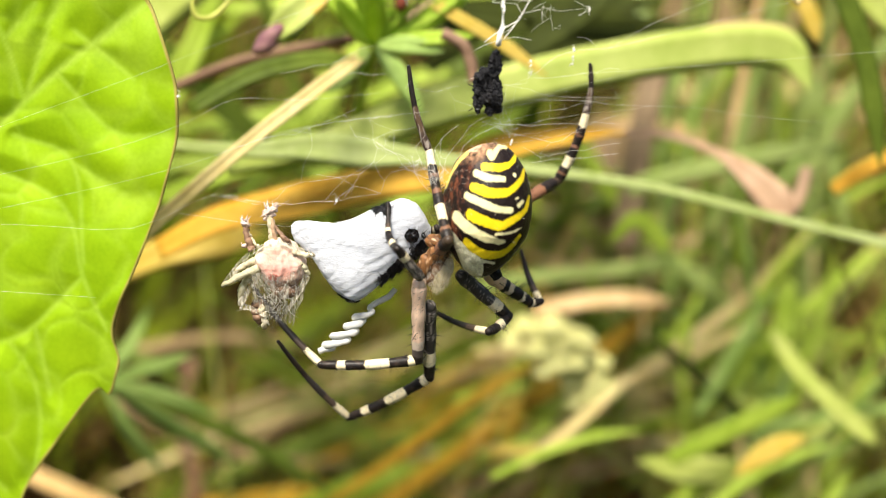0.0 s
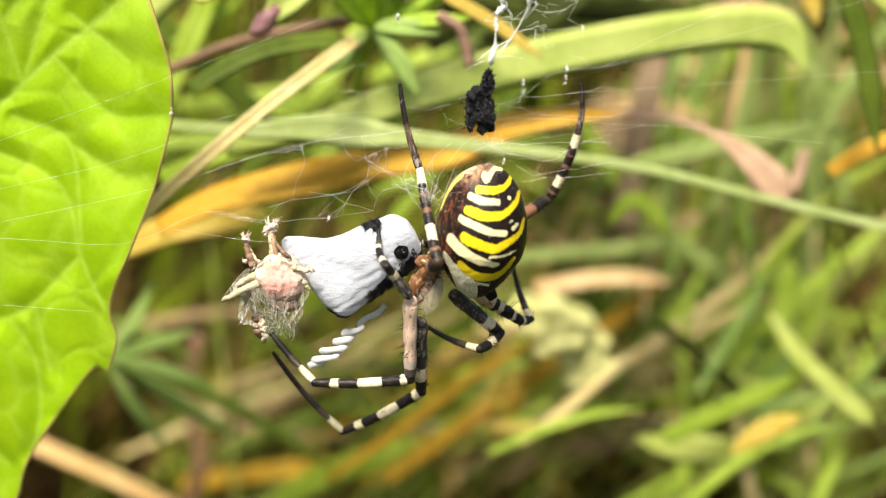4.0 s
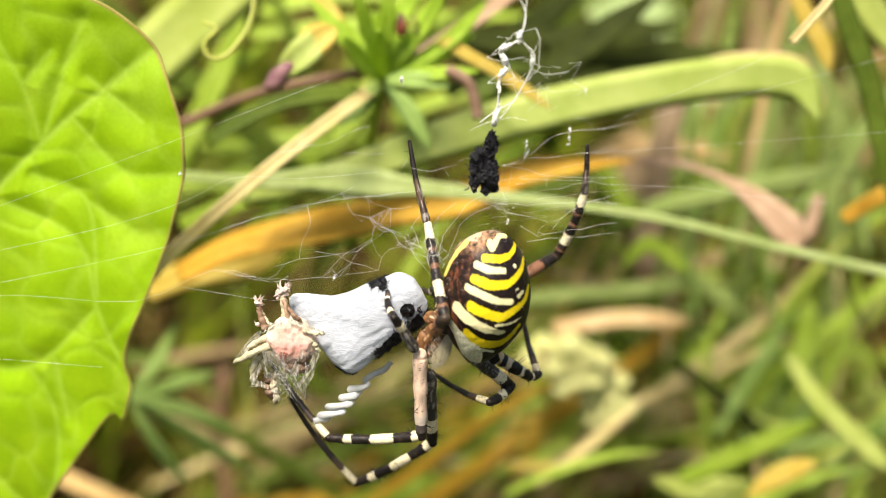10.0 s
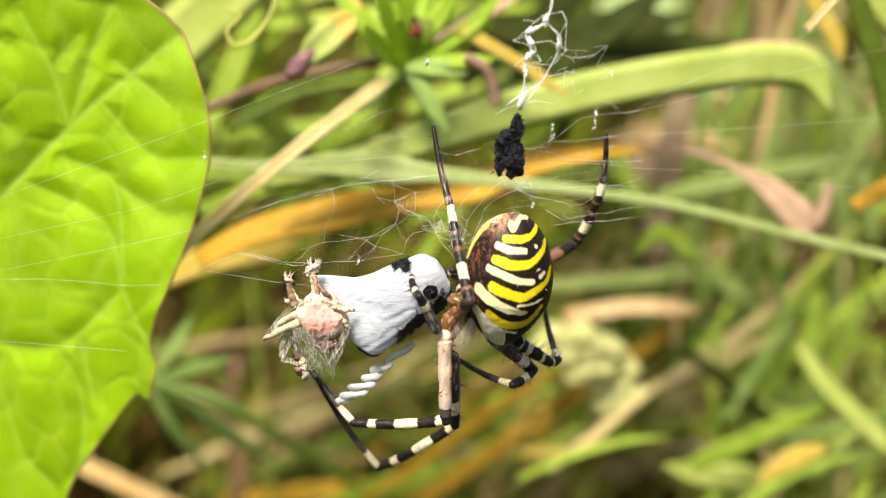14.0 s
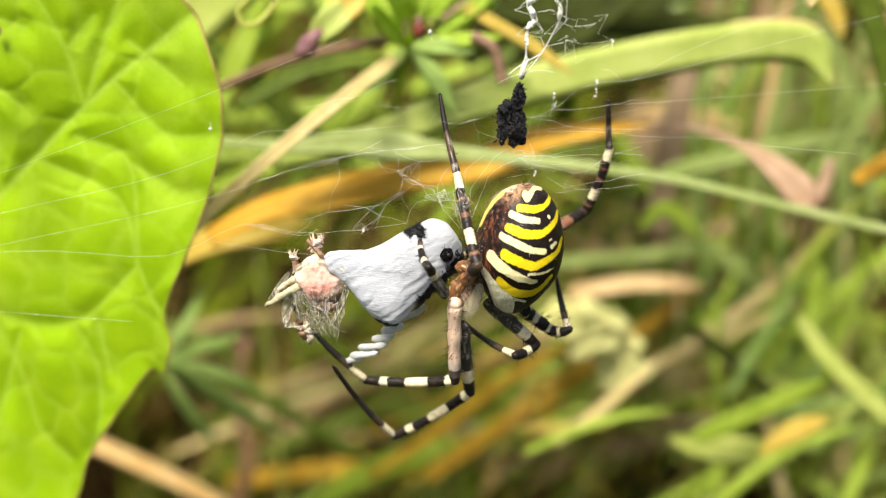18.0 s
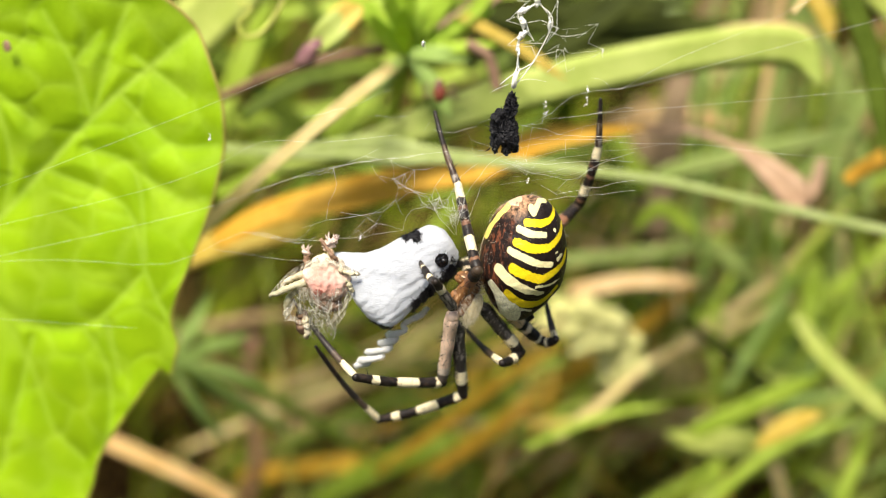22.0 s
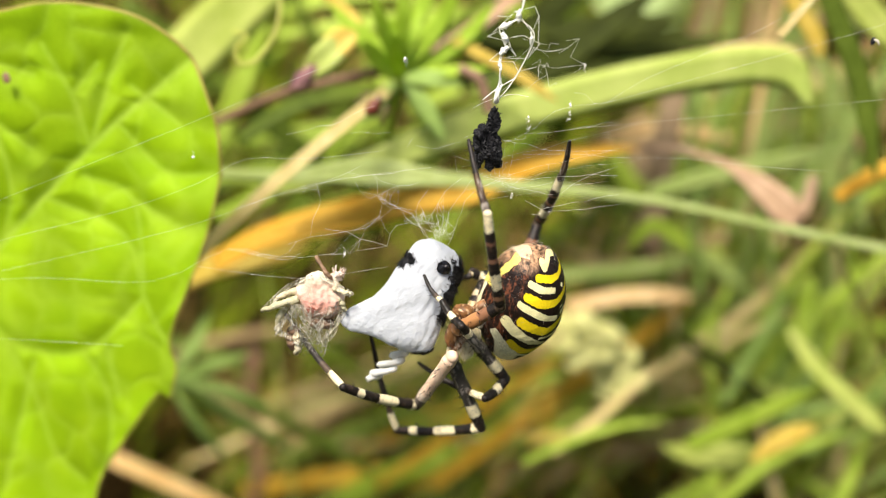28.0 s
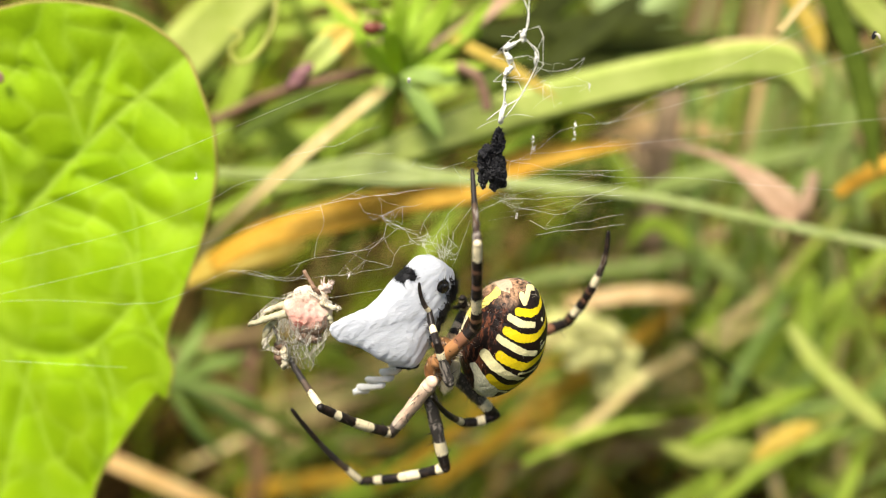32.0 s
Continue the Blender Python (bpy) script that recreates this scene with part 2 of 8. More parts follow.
def ball(bm, at, size, turn=None, rough=0.0, freq=900.0, seg=16, tall=12):
    """A lumpy ellipsoid."""
    m = Matrix.Translation(at) @ (turn or Matrix()) @ Matrix.Diagonal((*size, 1))
    made = bmesh.ops.create_uvsphere(bm, u_segments=seg, v_segments=tall, radius=1.0, matrix=m)["verts"]
    c = Vector(at)
    for v in made:
        k = 1 + rough * (noise.noise(v.co * freq) + 0.45 * noise.noise(v.co * freq * 2.7))
        v.co = c + (v.co - c) * k
    return made


def ribbon(bm, pts, width, fold=0.18, face=(0, -1, 0.25), thick=0.00025, twist=0.0):
    """A leaf blade: a folded strip with thickness. width: function of 0 to 1."""
    line = spline(pts, 7)
    total = len(line) - 1
    rings = []
    for i, q in enumerate(line):
        s = i / total
        d = (line[min(i + 1, total)] - line[max(i - 1, 0)]).normalized()
        f = Matrix.Rotation(twist * s, 3, d) @ Vector(face)
        n = (f - d * f.dot(d)).normalized()
        w = d.cross(n)
        h = max(width(s), 0.0001) / 2
        rings.append([bm.verts.new(q + w * h * a + n * (abs(a) * h * fold - b * thick)) for a, b in ((-1, 0), (-0.5, -0.04), (0, 0.04), (0.5, -0.04), (1, 0), (0.5, 1), (0, 1.2), (-0.5, 1))])
    for a, b in zip(rings, rings[1:]):
        for k in range(8):
            bm.faces.new((a[k], a[(k + 1) % 8], b[(k + 1) % 8], b[k]))
    bm.faces.new(rings[0][::-1])
    bm.faces.new(rings[-1])


def taper(w, tip=0.75, base=0.8):
    """Widths of a blade that narrows to its tip."""
    return lambda s: w * (base + (1 - base) * min(s / 0.3, 1)) * (1 if s < tip else max(1 - ((s - tip) / (1 - tip)) ** 1.6, 0.05))


def oval(w):
    return lambda s: w * max(math.sin(math.pi * min(max(s, 0.02), 0.98)) ** 0.7, 0.06)


def even(w):
    return lambda s: w


def blade(name, pts, width, material, label, category="grass", fold=0.18, twist=0.0, group="", face=(0, -1, 0.25)):
    bm = bmesh.new()
    c = Vector(pts[0])
    ribbon(bm, [Vector(p) - c for p in pts], width, fold, face, twist=twist)
    ob = part(name, bm, material)
    ob.matrix_basis = Matrix.Translation(c)
    return tagged(ob, label, category, group)


def stem(name, pts, radius, material, label, category="stem"):
    bm = bmesh.new()
    c = Vector(pts[0])
    tube(bm, spline([Vector(p) - c for p in pts], 8), radius, 10)
    ob = part(name, bm, material)
    ob.matrix_basis = Matrix.Translation(c)
    return tagged(ob, label, category)


def colour(ob, fn):
    """Markings: a colour for each vertex from its place in the part."""
    me = ob.data
    at = me.color_attributes.new("Color", "FLOAT_COLOR", "POINT")
    flat = np.ones((len(me.vertices), 4), np.float32)
    for i, v in enumerate(me.vertices):
        flat[i, :3] = fn(v.co)
    at.data.foreach_set("color", flat.ravel())


# ---------------------------------------------------------------- ground
bm = bmesh.new()
bmesh.ops.create_grid(bm, x_segments=40, y_segments=40, size=60)
for v in bm.verts:
    v.co.z = 0.02 * noise.noise(v.co * 0.7) if v.co.length < 20 else 0
tagged(part("ground", bm, M_SOIL), "dark mossy soil under meadow grass", "ground", kind="structure")


def grass_mass(name, count, seed, material, label, near, far, tall, wide, lean, spread=0.75, depth_power=1.0):
    """Many folded blades that rise from the ground, as one mass."""
    rnd = random.Random(seed)
    verts, faces = [], []
    for _ in range(count):
        y = near + (far - near) * rnd.random() ** depth_power
        x = rnd.uniform(-1, 1) * (0.10 + spread * (y + 0.12))
        h, w = rnd.uniform(*tall), rnd.uniform(*wide)
        a, b = rnd.gauss(lean, 0.55), rnd.gauss(0.08, 0.25)
        dx, dy = math.sin(a), max(math.sin(b), -0.04)
        droop = rnd.uniform(0.1, 0.9)
        turn = rnd.uniform(-0.9, 0.9)
        n0 = len(verts)
        for i in range(8):
            s = i / 7
            px, py = x + dx * h * s * (0.5 + 0.5 * s), y + dy * h * s
            pz = h * (s - 0.55 * droop * s * s)
            k = w / 2 * (1 - s ** 3) + 0.0002
            cx, cy = math.cos(turn) * k, math.sin(turn) * k
            verts += [(px - cx, py - cy, pz), (px, py + 0.3 * k, pz), (px + cx, py + cy, pz)]
        for i in range(7):
            q = n0 + 3 * i
            faces += [(q, q + 1, q + 4, q + 3), (q + 1, q + 2, q + 5, q + 4)]
    me = bpy.data.meshes.new(name)
    me.from_pydata(verts, [], faces)
    me.materials.append(material)
    for f in me.polygons:
        f.use_smooth = True
    return tagged(new(name, me), label, "grass", kind="stuff")


grass_mass("meadow_grass", 1500, 3, M_TURF_GREEN, "tall green meadow grass behind the web", 0.20, 1.1, (0.24, 0.62), (0.003, 0.008), 0.45)
grass_mass("dry_grass", 1000, 5, M_TURF_STRAW, "dry straw-coloured grass among green blades", 0.24, 1.1, (0.25, 0.62), (0.002, 0.006), 0.25)
# undergrowth: grass blades whose colour carries the shade near the ground
grass_mass("undergrowth", 1600, 7, M_TURF_SHADED, "green undergrowth low in the meadow, coloured darker for shade", 0.18, 1.0, (0.12, 0.42), (0.004, 0.009), 0.6)
# dead grass masses that stand in for shaded gaps; their colour carries the dark
grass_mass("shade_thatch", 2600, 25, M_SHADE_THATCH, "brown dead grass coloured near black for shade between the blades", 0.26, 0.9, (0.24, 0.62), (0.004, 0.010), 0.4)
grass_mass("near_shade_thatch", 950, 27, M_SHADE_THATCH, "brown dead grass low behind the web, coloured near black for shade", 0.13, 0.26, (0.16, 0.40), (0.004, 0.010), 0.5, 0.6)
grass_mass("far_meadow", 3500, 11, M_TURF_GREEN, "far meadow of tall mixed grass", 1.0, 5.0, (0.5, 1.0), (0.006, 0.016), 0.2, 0.9)
grass_mass("bright_grass", 320, 29, M_GRASS, "bright green grass blades behind the web", 0.18, 0.50, (0.24, 0.52), (0.003, 0.007), 0.6, 0.6)
grass_mass("fine_straw", 310, 23, M_TURF_STRAW, "fine straw stalks behind the web", 0.17, 0.32, (0.28, 0.50), (0.0014, 0.0036), 0.3, 0.55)
grass_mass("thin_grass", 310, 51, M_TURF_GREEN, "thin green grass blades close behind the web", 0.07, 0.20, (0.28, 0.50), (0.0006, 0.0020), 0.5, 0.5)
grass_mass("thin_bright_grass", 300, 53, M_PALE, "thin pale green grass close behind the web", 0.07, 0.22, (0.24, 0.46), (0.0005, 0.0016), 0.7, 0.5)
grass_mass("thin_straw", 200, 55, M_TURF_STRAW, "thin straw stalks close behind the web", 0.10, 0.24, (0.26, 0.48), (0.0004, 0.0010), 0.4, 0.5)
# thin blades in the same shade-darkened brown
grass_mass("thin_shade_grass", 480, 57, M_SHADE_THATCH, "thin dead brown grass close behind the web, coloured near black for shade", 0.06, 0.16, (0.26, 0.44), (0.0006, 0.0016), 0.6, 0.5)
grass_mass("amber_grass", 420, 31, M_AMBER, "amber withered grass low behind the web", 0.16, 0.40, (0.16, 0.36), (0.002, 0.006), 0.7, 0.6)



def meadow_round(name, count, seed, material, label, inner, outer, tall, wide):
    """Grass all round the clearing, as one mass."""
    rnd = random.Random(seed)
    verts, faces = [], []
    while len(verts) < count * 15:
        r, a = inner + (outer - inner) * rnd.random() ** 1.3, rnd.uniform(0, math.tau)
        x, y = r * math.cos(a), -0.12 + r * math.sin(a)
        if y > 0.1 and abs(x) < 0.10 + 0.8 * (y + 0.12):
            continue
        h, w, lean, face_ = rnd.uniform(*tall), rnd.uniform(*wide), rnd.gauss(0, 0.35), rnd.uniform(0, 3.14)
        n0 = len(verts)
        for i in range(5):
            s = i / 4
            k = w / 2 * (1 - s ** 2) + 0.0003
            p = (x + math.sin(lean) * h * s * s, y + 0.1 * h * s * s, h * (s - 0.2 * s * s))
            dx, dy = math.cos(face_) * k, math.sin(face_) * k
            verts += [(p[0] - dx, p[1] - dy, p[2]), (p[0], p[1] + 0.3 * k, p[2]), (p[0] + dx, p[1] + dy, p[2])]
        for i in range(4):
            q = n0 + 3 * i
            faces += [(q, q + 1, q + 4, q + 3), (q + 1, q + 2, q + 5, q + 4)]
    me = bpy.data.meshes.new(name)
    me.from_pydata(verts, [], faces)
    me.materials.append(material)
    return tagged(new(name, me), label, "grass", kind="stuff")


meadow_round("surrounding_meadow", 30000, 41, M_TURF_GREEN, "green meadow grass all round", 0.4, 4.5, (0.2, 0.6), (0.006, 0.016))
meadow_round("surrounding_straw", 9000, 43, M_TURF_STRAW, "dry straw among the meadow grass all round", 0.4, 4.5, (0.2, 0.6), (0.004, 0.010))

# ---------------------------------------------------------------- single blades and stems behind the web
blade("grass_blade", [(-0.03021, 0.03000, 0.35539), (-0.01627, 0.03300, 0.35818), (-0.00352, 0.03600, 0.36239), (0.01224, 0.04000, 0.36656), (0.02696, 0.04300, 0.36950), (0.03957, 0.04500, 0.37125), (0.04780, 0.04600, 0.37159), (0.05277, 0.04600, 0.37010), (0.05526, 0.04400, 0.36498)],
      taper(0.0064, 0.82, 0.45), M_ARCH, "broad bright green grass blade arching over behind the web", fold=0.05, twist=0.25)
blade("dry_grass", [(0.02700, 0.04500, 0.37060), (0.03957, 0.04700, 0.37310), (0.04780, 0.04800, 0.37360), (0.05300, 0.04800, 0.37240), (0.05580, 0.04600, 0.36760)], taper(0.0030, 0.7, 0.3), M_PEACH, "dry peach-coloured blade along the arching green one")
blade("grass_blade", [(-0.03776, 0.02600, 0.35907), (-0.02719, 0.02800, 0.35791), (-0.01848, 0.03000, 0.35801), (-0.01072, 0.03100, 0.35715), (-0.00335, 0.03100, 0.35648), (0.01720, 0.03200, 0.35413), (0.03217, 0.03400, 0.35141), (0.05026, 0.03600, 0.34670), (0.06920, 0.03800, 0.34208)],
      lambda s: 0.0014 + 0.0034 * math.exp(-((s - 0.33) / 0.16) ** 2), mat("grey_green_blade", (0.36, 0.45, 0.11), (0.58, 0.65, 0.28), 0.5, 120, 0.1, 0.35, spec=0.15), "long pale green grass blade lying level behind the web")
blade("dry_grass", [(-0.04144, 0.03400, 0.34247), (-0.03245, 0.03500, 0.34684), (-0.01992, 0.03600, 0.34971), (-0.00584, 0.03800, 0.35232), (0.00121, 0.03900, 0.35349), (0.01033, 0.04200, 0.35690), (0.02098, 0.04500, 0.35827), (0.02821, 0.04700, 0.35839)],
      taper(0.0062, 0.55, 0.6), M_ORANGE, "orange dried grass blade behind the web", face=(0, -0.8, 0.7))
blade("straw_stalk", [(-0.04154, 0.02000, 0.34523), (-0.03635, 0.02000, 0.35038), (-0.02533, 0.02000, 0.35967), (-0.01759, 0.02200, 0.36568), (-0.01387, 0.02600, 0.36844), (-0.01071, 0.03600, 0.37082)], even(0.0019), M_STRAW, "yellow straw stalk slanting behind the web", "stalk", 0.5)
stem("red_stem", [(-0.04774, 0.03600, 0.36274), (-0.03933, 0.03700, 0.36570), (-0.02857, 0.03800, 0.36976), (-0.01292, 0.04000, 0.37277)], 0.0008, M_RED, "reddish brown stem behind the straw stalk")
blade("wide_grass", [(-0.05191, 0.04800, 0.37085), (-0.04294, 0.05000, 0.37902), (-0.03404, 0.05200, 0.38713), (-0.02719, 0.05400, 0.39434)], even(0.0105), M_PALE, "wide soft green blade above the broad leaf")
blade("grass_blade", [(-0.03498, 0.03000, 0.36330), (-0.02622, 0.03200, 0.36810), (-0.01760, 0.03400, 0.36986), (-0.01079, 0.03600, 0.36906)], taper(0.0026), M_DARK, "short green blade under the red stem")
blade("grass_blade", [(-0.04259, 0.04000, 0.34924), (-0.03320, 0.04200, 0.35253), (-0.02188, 0.04400, 0.35532), (-0.01241, 0.04600, 0.35865)], taper(0.003), M_GRASS, "green blade crossing behind the straw stalk")
blade("straw_stalk", [(-0.04029, 0.04400, 0.34288), (-0.03394, 0.04400, 0.34874), (-0.02570, 0.04400, 0.35588)], even(0.0014), M_STRAW, "thin dull straw stalk behind the web", "stalk", 0.5)
blade("pink_stalk", [(-0.00540, 0.04200, 0.37440), (0.00113, 0.04300, 0.37872), (0.00753, 0.04400, 0.38310), (0.01434, 0.04500, 0.38814)], even(0.0022), M_PINK, "pinkish dry stalk behind the green plant", "stalk", 0.5)
blade("yellow_grass", [(-0.00137, 0.03200, 0.37769), (0.00242, 0.03200, 0.37548), (0.00790, 0.03300, 0.37230), (0.01474, 0.03400, 0.36757)], taper(0.0019), M_YELLOW, "yellow grass blade above the web")
blade("yellow_grass", [(-0.02193, 0.03400, 0.38665), (-0.01865, 0.03400, 0.38302), (-0.01499, 0.03300, 0.38016)], taper(0.0019), M_YELLOW, "short yellow blade beside the green plant")
stem("dry_twig", [(-0.00010, 0.02600, 0.37371), (0.00259, 0.02600, 0.37216), (0.00361, 0.02600, 0.37008), (0.00421, 0.02600, 0.36716)], 0.0008, M_DRYBROWN, "dark reddish dry twig above the web", "twig")
blade("pale_leaf", [(0.02819, 0.15000, 0.38124), (0.03688, 0.15000, 0.37884), (0.04408, 0.15000, 0.37819), (0.05047, 0.15000, 0.38125)], oval(0.0161), mat("whitish_leaf", (0.38, 0.50, 0.16), (0.58, 0.70, 0.32), 0.6, 120, 0.1, 0.3, spec=0.15), "pale round leaf high behind the web", "leaf")
blade("straw_stalk", [(0.04892, 0.01600, 0.38497), (0.04702, 0.01600, 0.38214), (0.04516, 0.01600, 0.37986), (0.04313, 0.01600, 0.37742)], even(0.0011), M_STRAW, "pale broken straw end above the web", "stalk", 0.5)
blade("yellow_leaf", [(0.05174, 0.05200, 0.38522), (0.05469, 0.05200, 0.37971), (0.05714, 0.05200, 0.37599), (0.05871, 0.05200, 0.37180)], taper(0.003), M_YELLOW, "drooping yellow leaf tip beside dark grass", "leaf")
blade("dark_grass", [(0.05334, 0.03600, 0.38664), (0.05574, 0.03600, 0.38001), (0.05905, 0.03600, 0.37239), (0.06164, 0.03600, 0.36378), (0.06366, 0.03600, 0.35411)], taper(0.0034), M_DARK, "dark green blade standing upright")
blade("pale_grass", [(0.06065, 0.05000, 0.38490), (0.06545, 0.05000, 0.37853), (0.07110, 0.05000, 0.37386)], even(0.005), M_PALE, "pale green blade in the corner")
blade("yellow_leaf", [(0.06051, 0.04600, 0.34956), (0.06444, 0.04600, 0.35232), (0.07096, 0.04600, 0.35593)], taper(0.0026), M_ORANGE, "orange withered leaf edge", "leaf")
blade("blue_grass", [(0.03255, 0.06760, 0.34612), (0.03671, 0.06760, 0.34787), (0.05313, 0.06760, 0.35169), (0.07023, 0.06760, 0.35489)], taper(0.0033), M_TEAL, "blue-green grass blade behind the withered leaf")
blade("withered_leaf", [(0.02852, 0.05000, 0.35794), (0.03541, 0.05000, 0.35770), (0.04309, 0.05000, 0.35494), (0.04895, 0.05000, 0.35085), (0.05580, 0.05000, 0.34417)], lambda s: 0.0013 + 0.0120 * max(s - 0.5, 0) * (1 if s < 0.90 else max(1 - 8 * (s - 0.90), 0.2)), M_PINK, "pinkish withered leaf with a wide torn end", "leaf")
blade("withered_leaf", [(0.05827, 0.05200, 0.35236), (0.05770, 0.05200, 0.34845), (0.05600, 0.05200, 0.34433)], taper(0.0022), M_PINK, "folded tip of a withered leaf", "leaf")
blade("tan_stalk", [(0.03758, 0.12160, 0.32570), (0.04034, 0.12160, 0.33888), (0.04363, 0.12160, 0.35502), (0.05019, 0.12160, 0.37413), (0.05331, 0.12160, 0.38583)], even(0.0055), M_TAN, "tan upright stalk far behind the web", "stalk", 0.4)
blade("tan_stalk", [(0.06772, 0.15400, 0.31144), (0.06891, 0.15400, 0.34221), (0.07004, 0.15400, 0.37147), (0.07121, 0.15400, 0.39659)], even(0.0060), M_TAN, "brown upright stalk far behind the web", "stalk", 0.4)
blade("tan_stalk", [(0.03985, 0.15400, 0.26904), (0.03671, 0.15400, 0.30547), (0.03802, 0.15400, 0.33066), (0.04117, 0.15760, 0.35142)], even(0.0054), M_TAN, "brown stalk far behind the spider", "stalk", 0.4)
blade("dark_grass", [(0.05825, 0.13600, 0.30912), (0.06823, 0.13600, 0.30421), (0.07891, 0.13240, 0.29606), (0.08697, 0.12880, 0.28437)], taper(0.0099), M_DARK, "wide dark green blade among grass")
blade("grass_blade", [(0.05859, 0.06400, 0.32119), (0.06197, 0.06040, 0.31568), (0.06661, 0.05680, 0.31122), (0.07416, 0.05320, 0.30451)], taper(0.0035, 0.9, 0.5), M_PALE, "fresh green blade slanting down through grass")
blade("yellow_leaf", [(0.04919, 0.05000, 0.30048), (0.05325, 0.05000, 0.30380), (0.05689, 0.05000, 0.30585), (0.06056, 0.05000, 0.30717)], oval(0.0040), M_YELLOW, "small yellow withered leaf", "leaf")
blade("pale_grass", [(0.03559, 0.06400, 0.29723), (0.04296, 0.06400, 0.29518), (0.05231, 0.06400, 0.29464), (0.05751, 0.06400, 0.29388)], oval(0.0056), M_PALE, "pale green broad grass tip")
blade("grass_blade", [(0.03935, 0.05680, 0.30047), (0.04610, 0.05680, 0.30386), (0.05372, 0.05680, 0.30776), (0.06218, 0.05680, 0.31195)], taper(0.0036), M_GRASS, "green blade low in the meadow")
blade("withered_grass", [(0.01754, 0.08000, 0.32084), (0.02455, 0.08000, 0.32225), (0.03317, 0.08000, 0.32321), (0.04401, 0.08000, 0.32263)], taper(0.0036, 0.8), M_PEACH, "peach-coloured withered blade level behind the spider", face=(0, -0.7, 0.7))
blade("blue_grass", [(0.00597, 0.08200, 0.32452), (0.01405, 0.08200, 0.32661), (0.02804, 0.08200, 0.32798), (0.04222, 0.08200, 0.32934)], even(0.0026), M_TEAL, "grey-green blade level behind the spider")
for base, count, seed in (((0.02159, 0.07500, 0.31495), 9, 4), ((0.02807, 0.07800, 0.30812), 8, 9), ((0.01750, 0.07800, 0.31646), 5, 5)):
    rnd = random.Random(seed)
    r = root("pale_flower", base, "pale yellow flower cluster far behind the spider", "flower", "far pale flowers")
    for k in range(count):
        a, q = k * 2.4, 0.0050 * math.sqrt((k + 0.3) / count)
        o = Vector((q * math.cos(a), 0.0012 * math.sin(a), q * math.sin(a)))
        e = Vector((rnd.uniform(0.0018, 0.0030), rnd.gauss(0, 0.0003), rnd.gauss(0, 0.0006)))
        bm = bmesh.new()
        ribbon(bm, [o - e, o + Vector((0, -0.0003, 0.0003)), o + e], oval(rnd.uniform(0.0042, 0.0056)), 0.1, (-0.15, -0.62, 0.77))
        part("petal", bm, M_CREAM, r)
blade("orange_stalk", [(-0.01346, 0.10000, 0.27137), (-0.00785, 0.10000, 0.27523), (0.01564, 0.10000, 0.29339), (0.03133, 0.10360, 0.30320), (0.04573, 0.10720, 0.31331)], even(0.0033), M_AMBER, "orange-brown stalk slanting through the grass", "stalk", 0.4)
blade("grass_blade", [(0.06595, 0.08200, 0.31110), (0.06632, 0.08200, 0.31923), (0.06646, 0.08200, 0.32723)], taper(0.0045), M_LIME, "bright green blade standing in the meadow")
blade("straw_stalk", [(-0.08263, 0.07500, 0.29119), (-0.07361, 0.07500, 0.28676), (-0.06226, 0.07500, 0.28126), (-0.05318, 0.07500, 0.27592)], even(0.0036), mat("bright_straw", (0.74, 0.47, 0.16), (0.94, 0.68, 0.32), 0.6, 200, 0.15, 0.2, spec=0.15), "orange straw stalk low beside the broad leaf", "stalk", 0.5)
blade("grass_blade", [(-0.02145, 0.06400, 0.28827), (-0.00853, 0.06400, 0.29778), (0.00610, 0.06400, 0.30930), (0.01758, 0.06760, 0.31489)], taper(0.0022), M_AMBER, "thin amber blade slanting up behind the legs")
blade("grass_blade", [(0.02776, 0.05680, 0.33895), (0.03235, 0.05680, 0.34294), (0.03831, 0.05680, 0.33811)], oval(0.0030), M_GRASS, "short green leaflet on a thin stem", "leaf")

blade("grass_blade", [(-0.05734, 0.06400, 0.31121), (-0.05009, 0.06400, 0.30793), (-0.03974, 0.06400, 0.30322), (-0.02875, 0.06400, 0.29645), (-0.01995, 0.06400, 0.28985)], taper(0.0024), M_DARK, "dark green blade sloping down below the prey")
blade("grass_blade", [(-0.03786, 0.08200, 0.27162), (-0.02751, 0.08200, 0.27853), (-0.01743, 0.08200, 0.28332), (-0.00402, 0.08560, 0.28712)], taper(0.0053), M_GRASS, "light green blade below the legs")
blade("amber_grass_blade", [(-0.06421, 0.11800, 0.26054), (-0.04490, 0.11800, 0.26360), (-0.02738, 0.11800, 0.26535), (-0.01590, 0.11800, 0.26266)], taper(0.0045), M_AMBER, "amber withered blade low in the grass")
blade("yellow_grass", [(-0.05224, 0.05000, 0.33561), (-0.04482, 0.05000, 0.33869), (-0.03659, 0.05000, 0.34020), (-0.02841, 0.05000, 0.34219)], taper(0.0050), M_YELLOW, "yellow-green blade beside the orange one")
blade("brown_stalk", [(-0.05818, 0.10000, 0.26199), (-0.05448, 0.10000, 0.27673), (-0.05725, 0.10360, 0.28958), (-0.05524, 0.10720, 0.30251)], even(0.0030), M_RED, "dull brown stalk in the shade", "stalk", 0.4)
blade("blue_grass", [(0.03945, 0.10000, 0.32855), (0.04810, 0.10000, 0.32595), (0.05821, 0.10000, 0.31820), (0.06734, 0.10000, 0.30775)], taper(0.0033), M_TEAL, "blue-green blade bending down to ground")
blade("blue_grass", [(0.07936, 0.10900, 0.31295), (0.07940, 0.10900, 0.33143), (0.07640, 0.10900, 0.34928), (0.07829, 0.10900, 0.36647)], taper(0.0050), M_TEAL, "upright blue-green blade among straw")
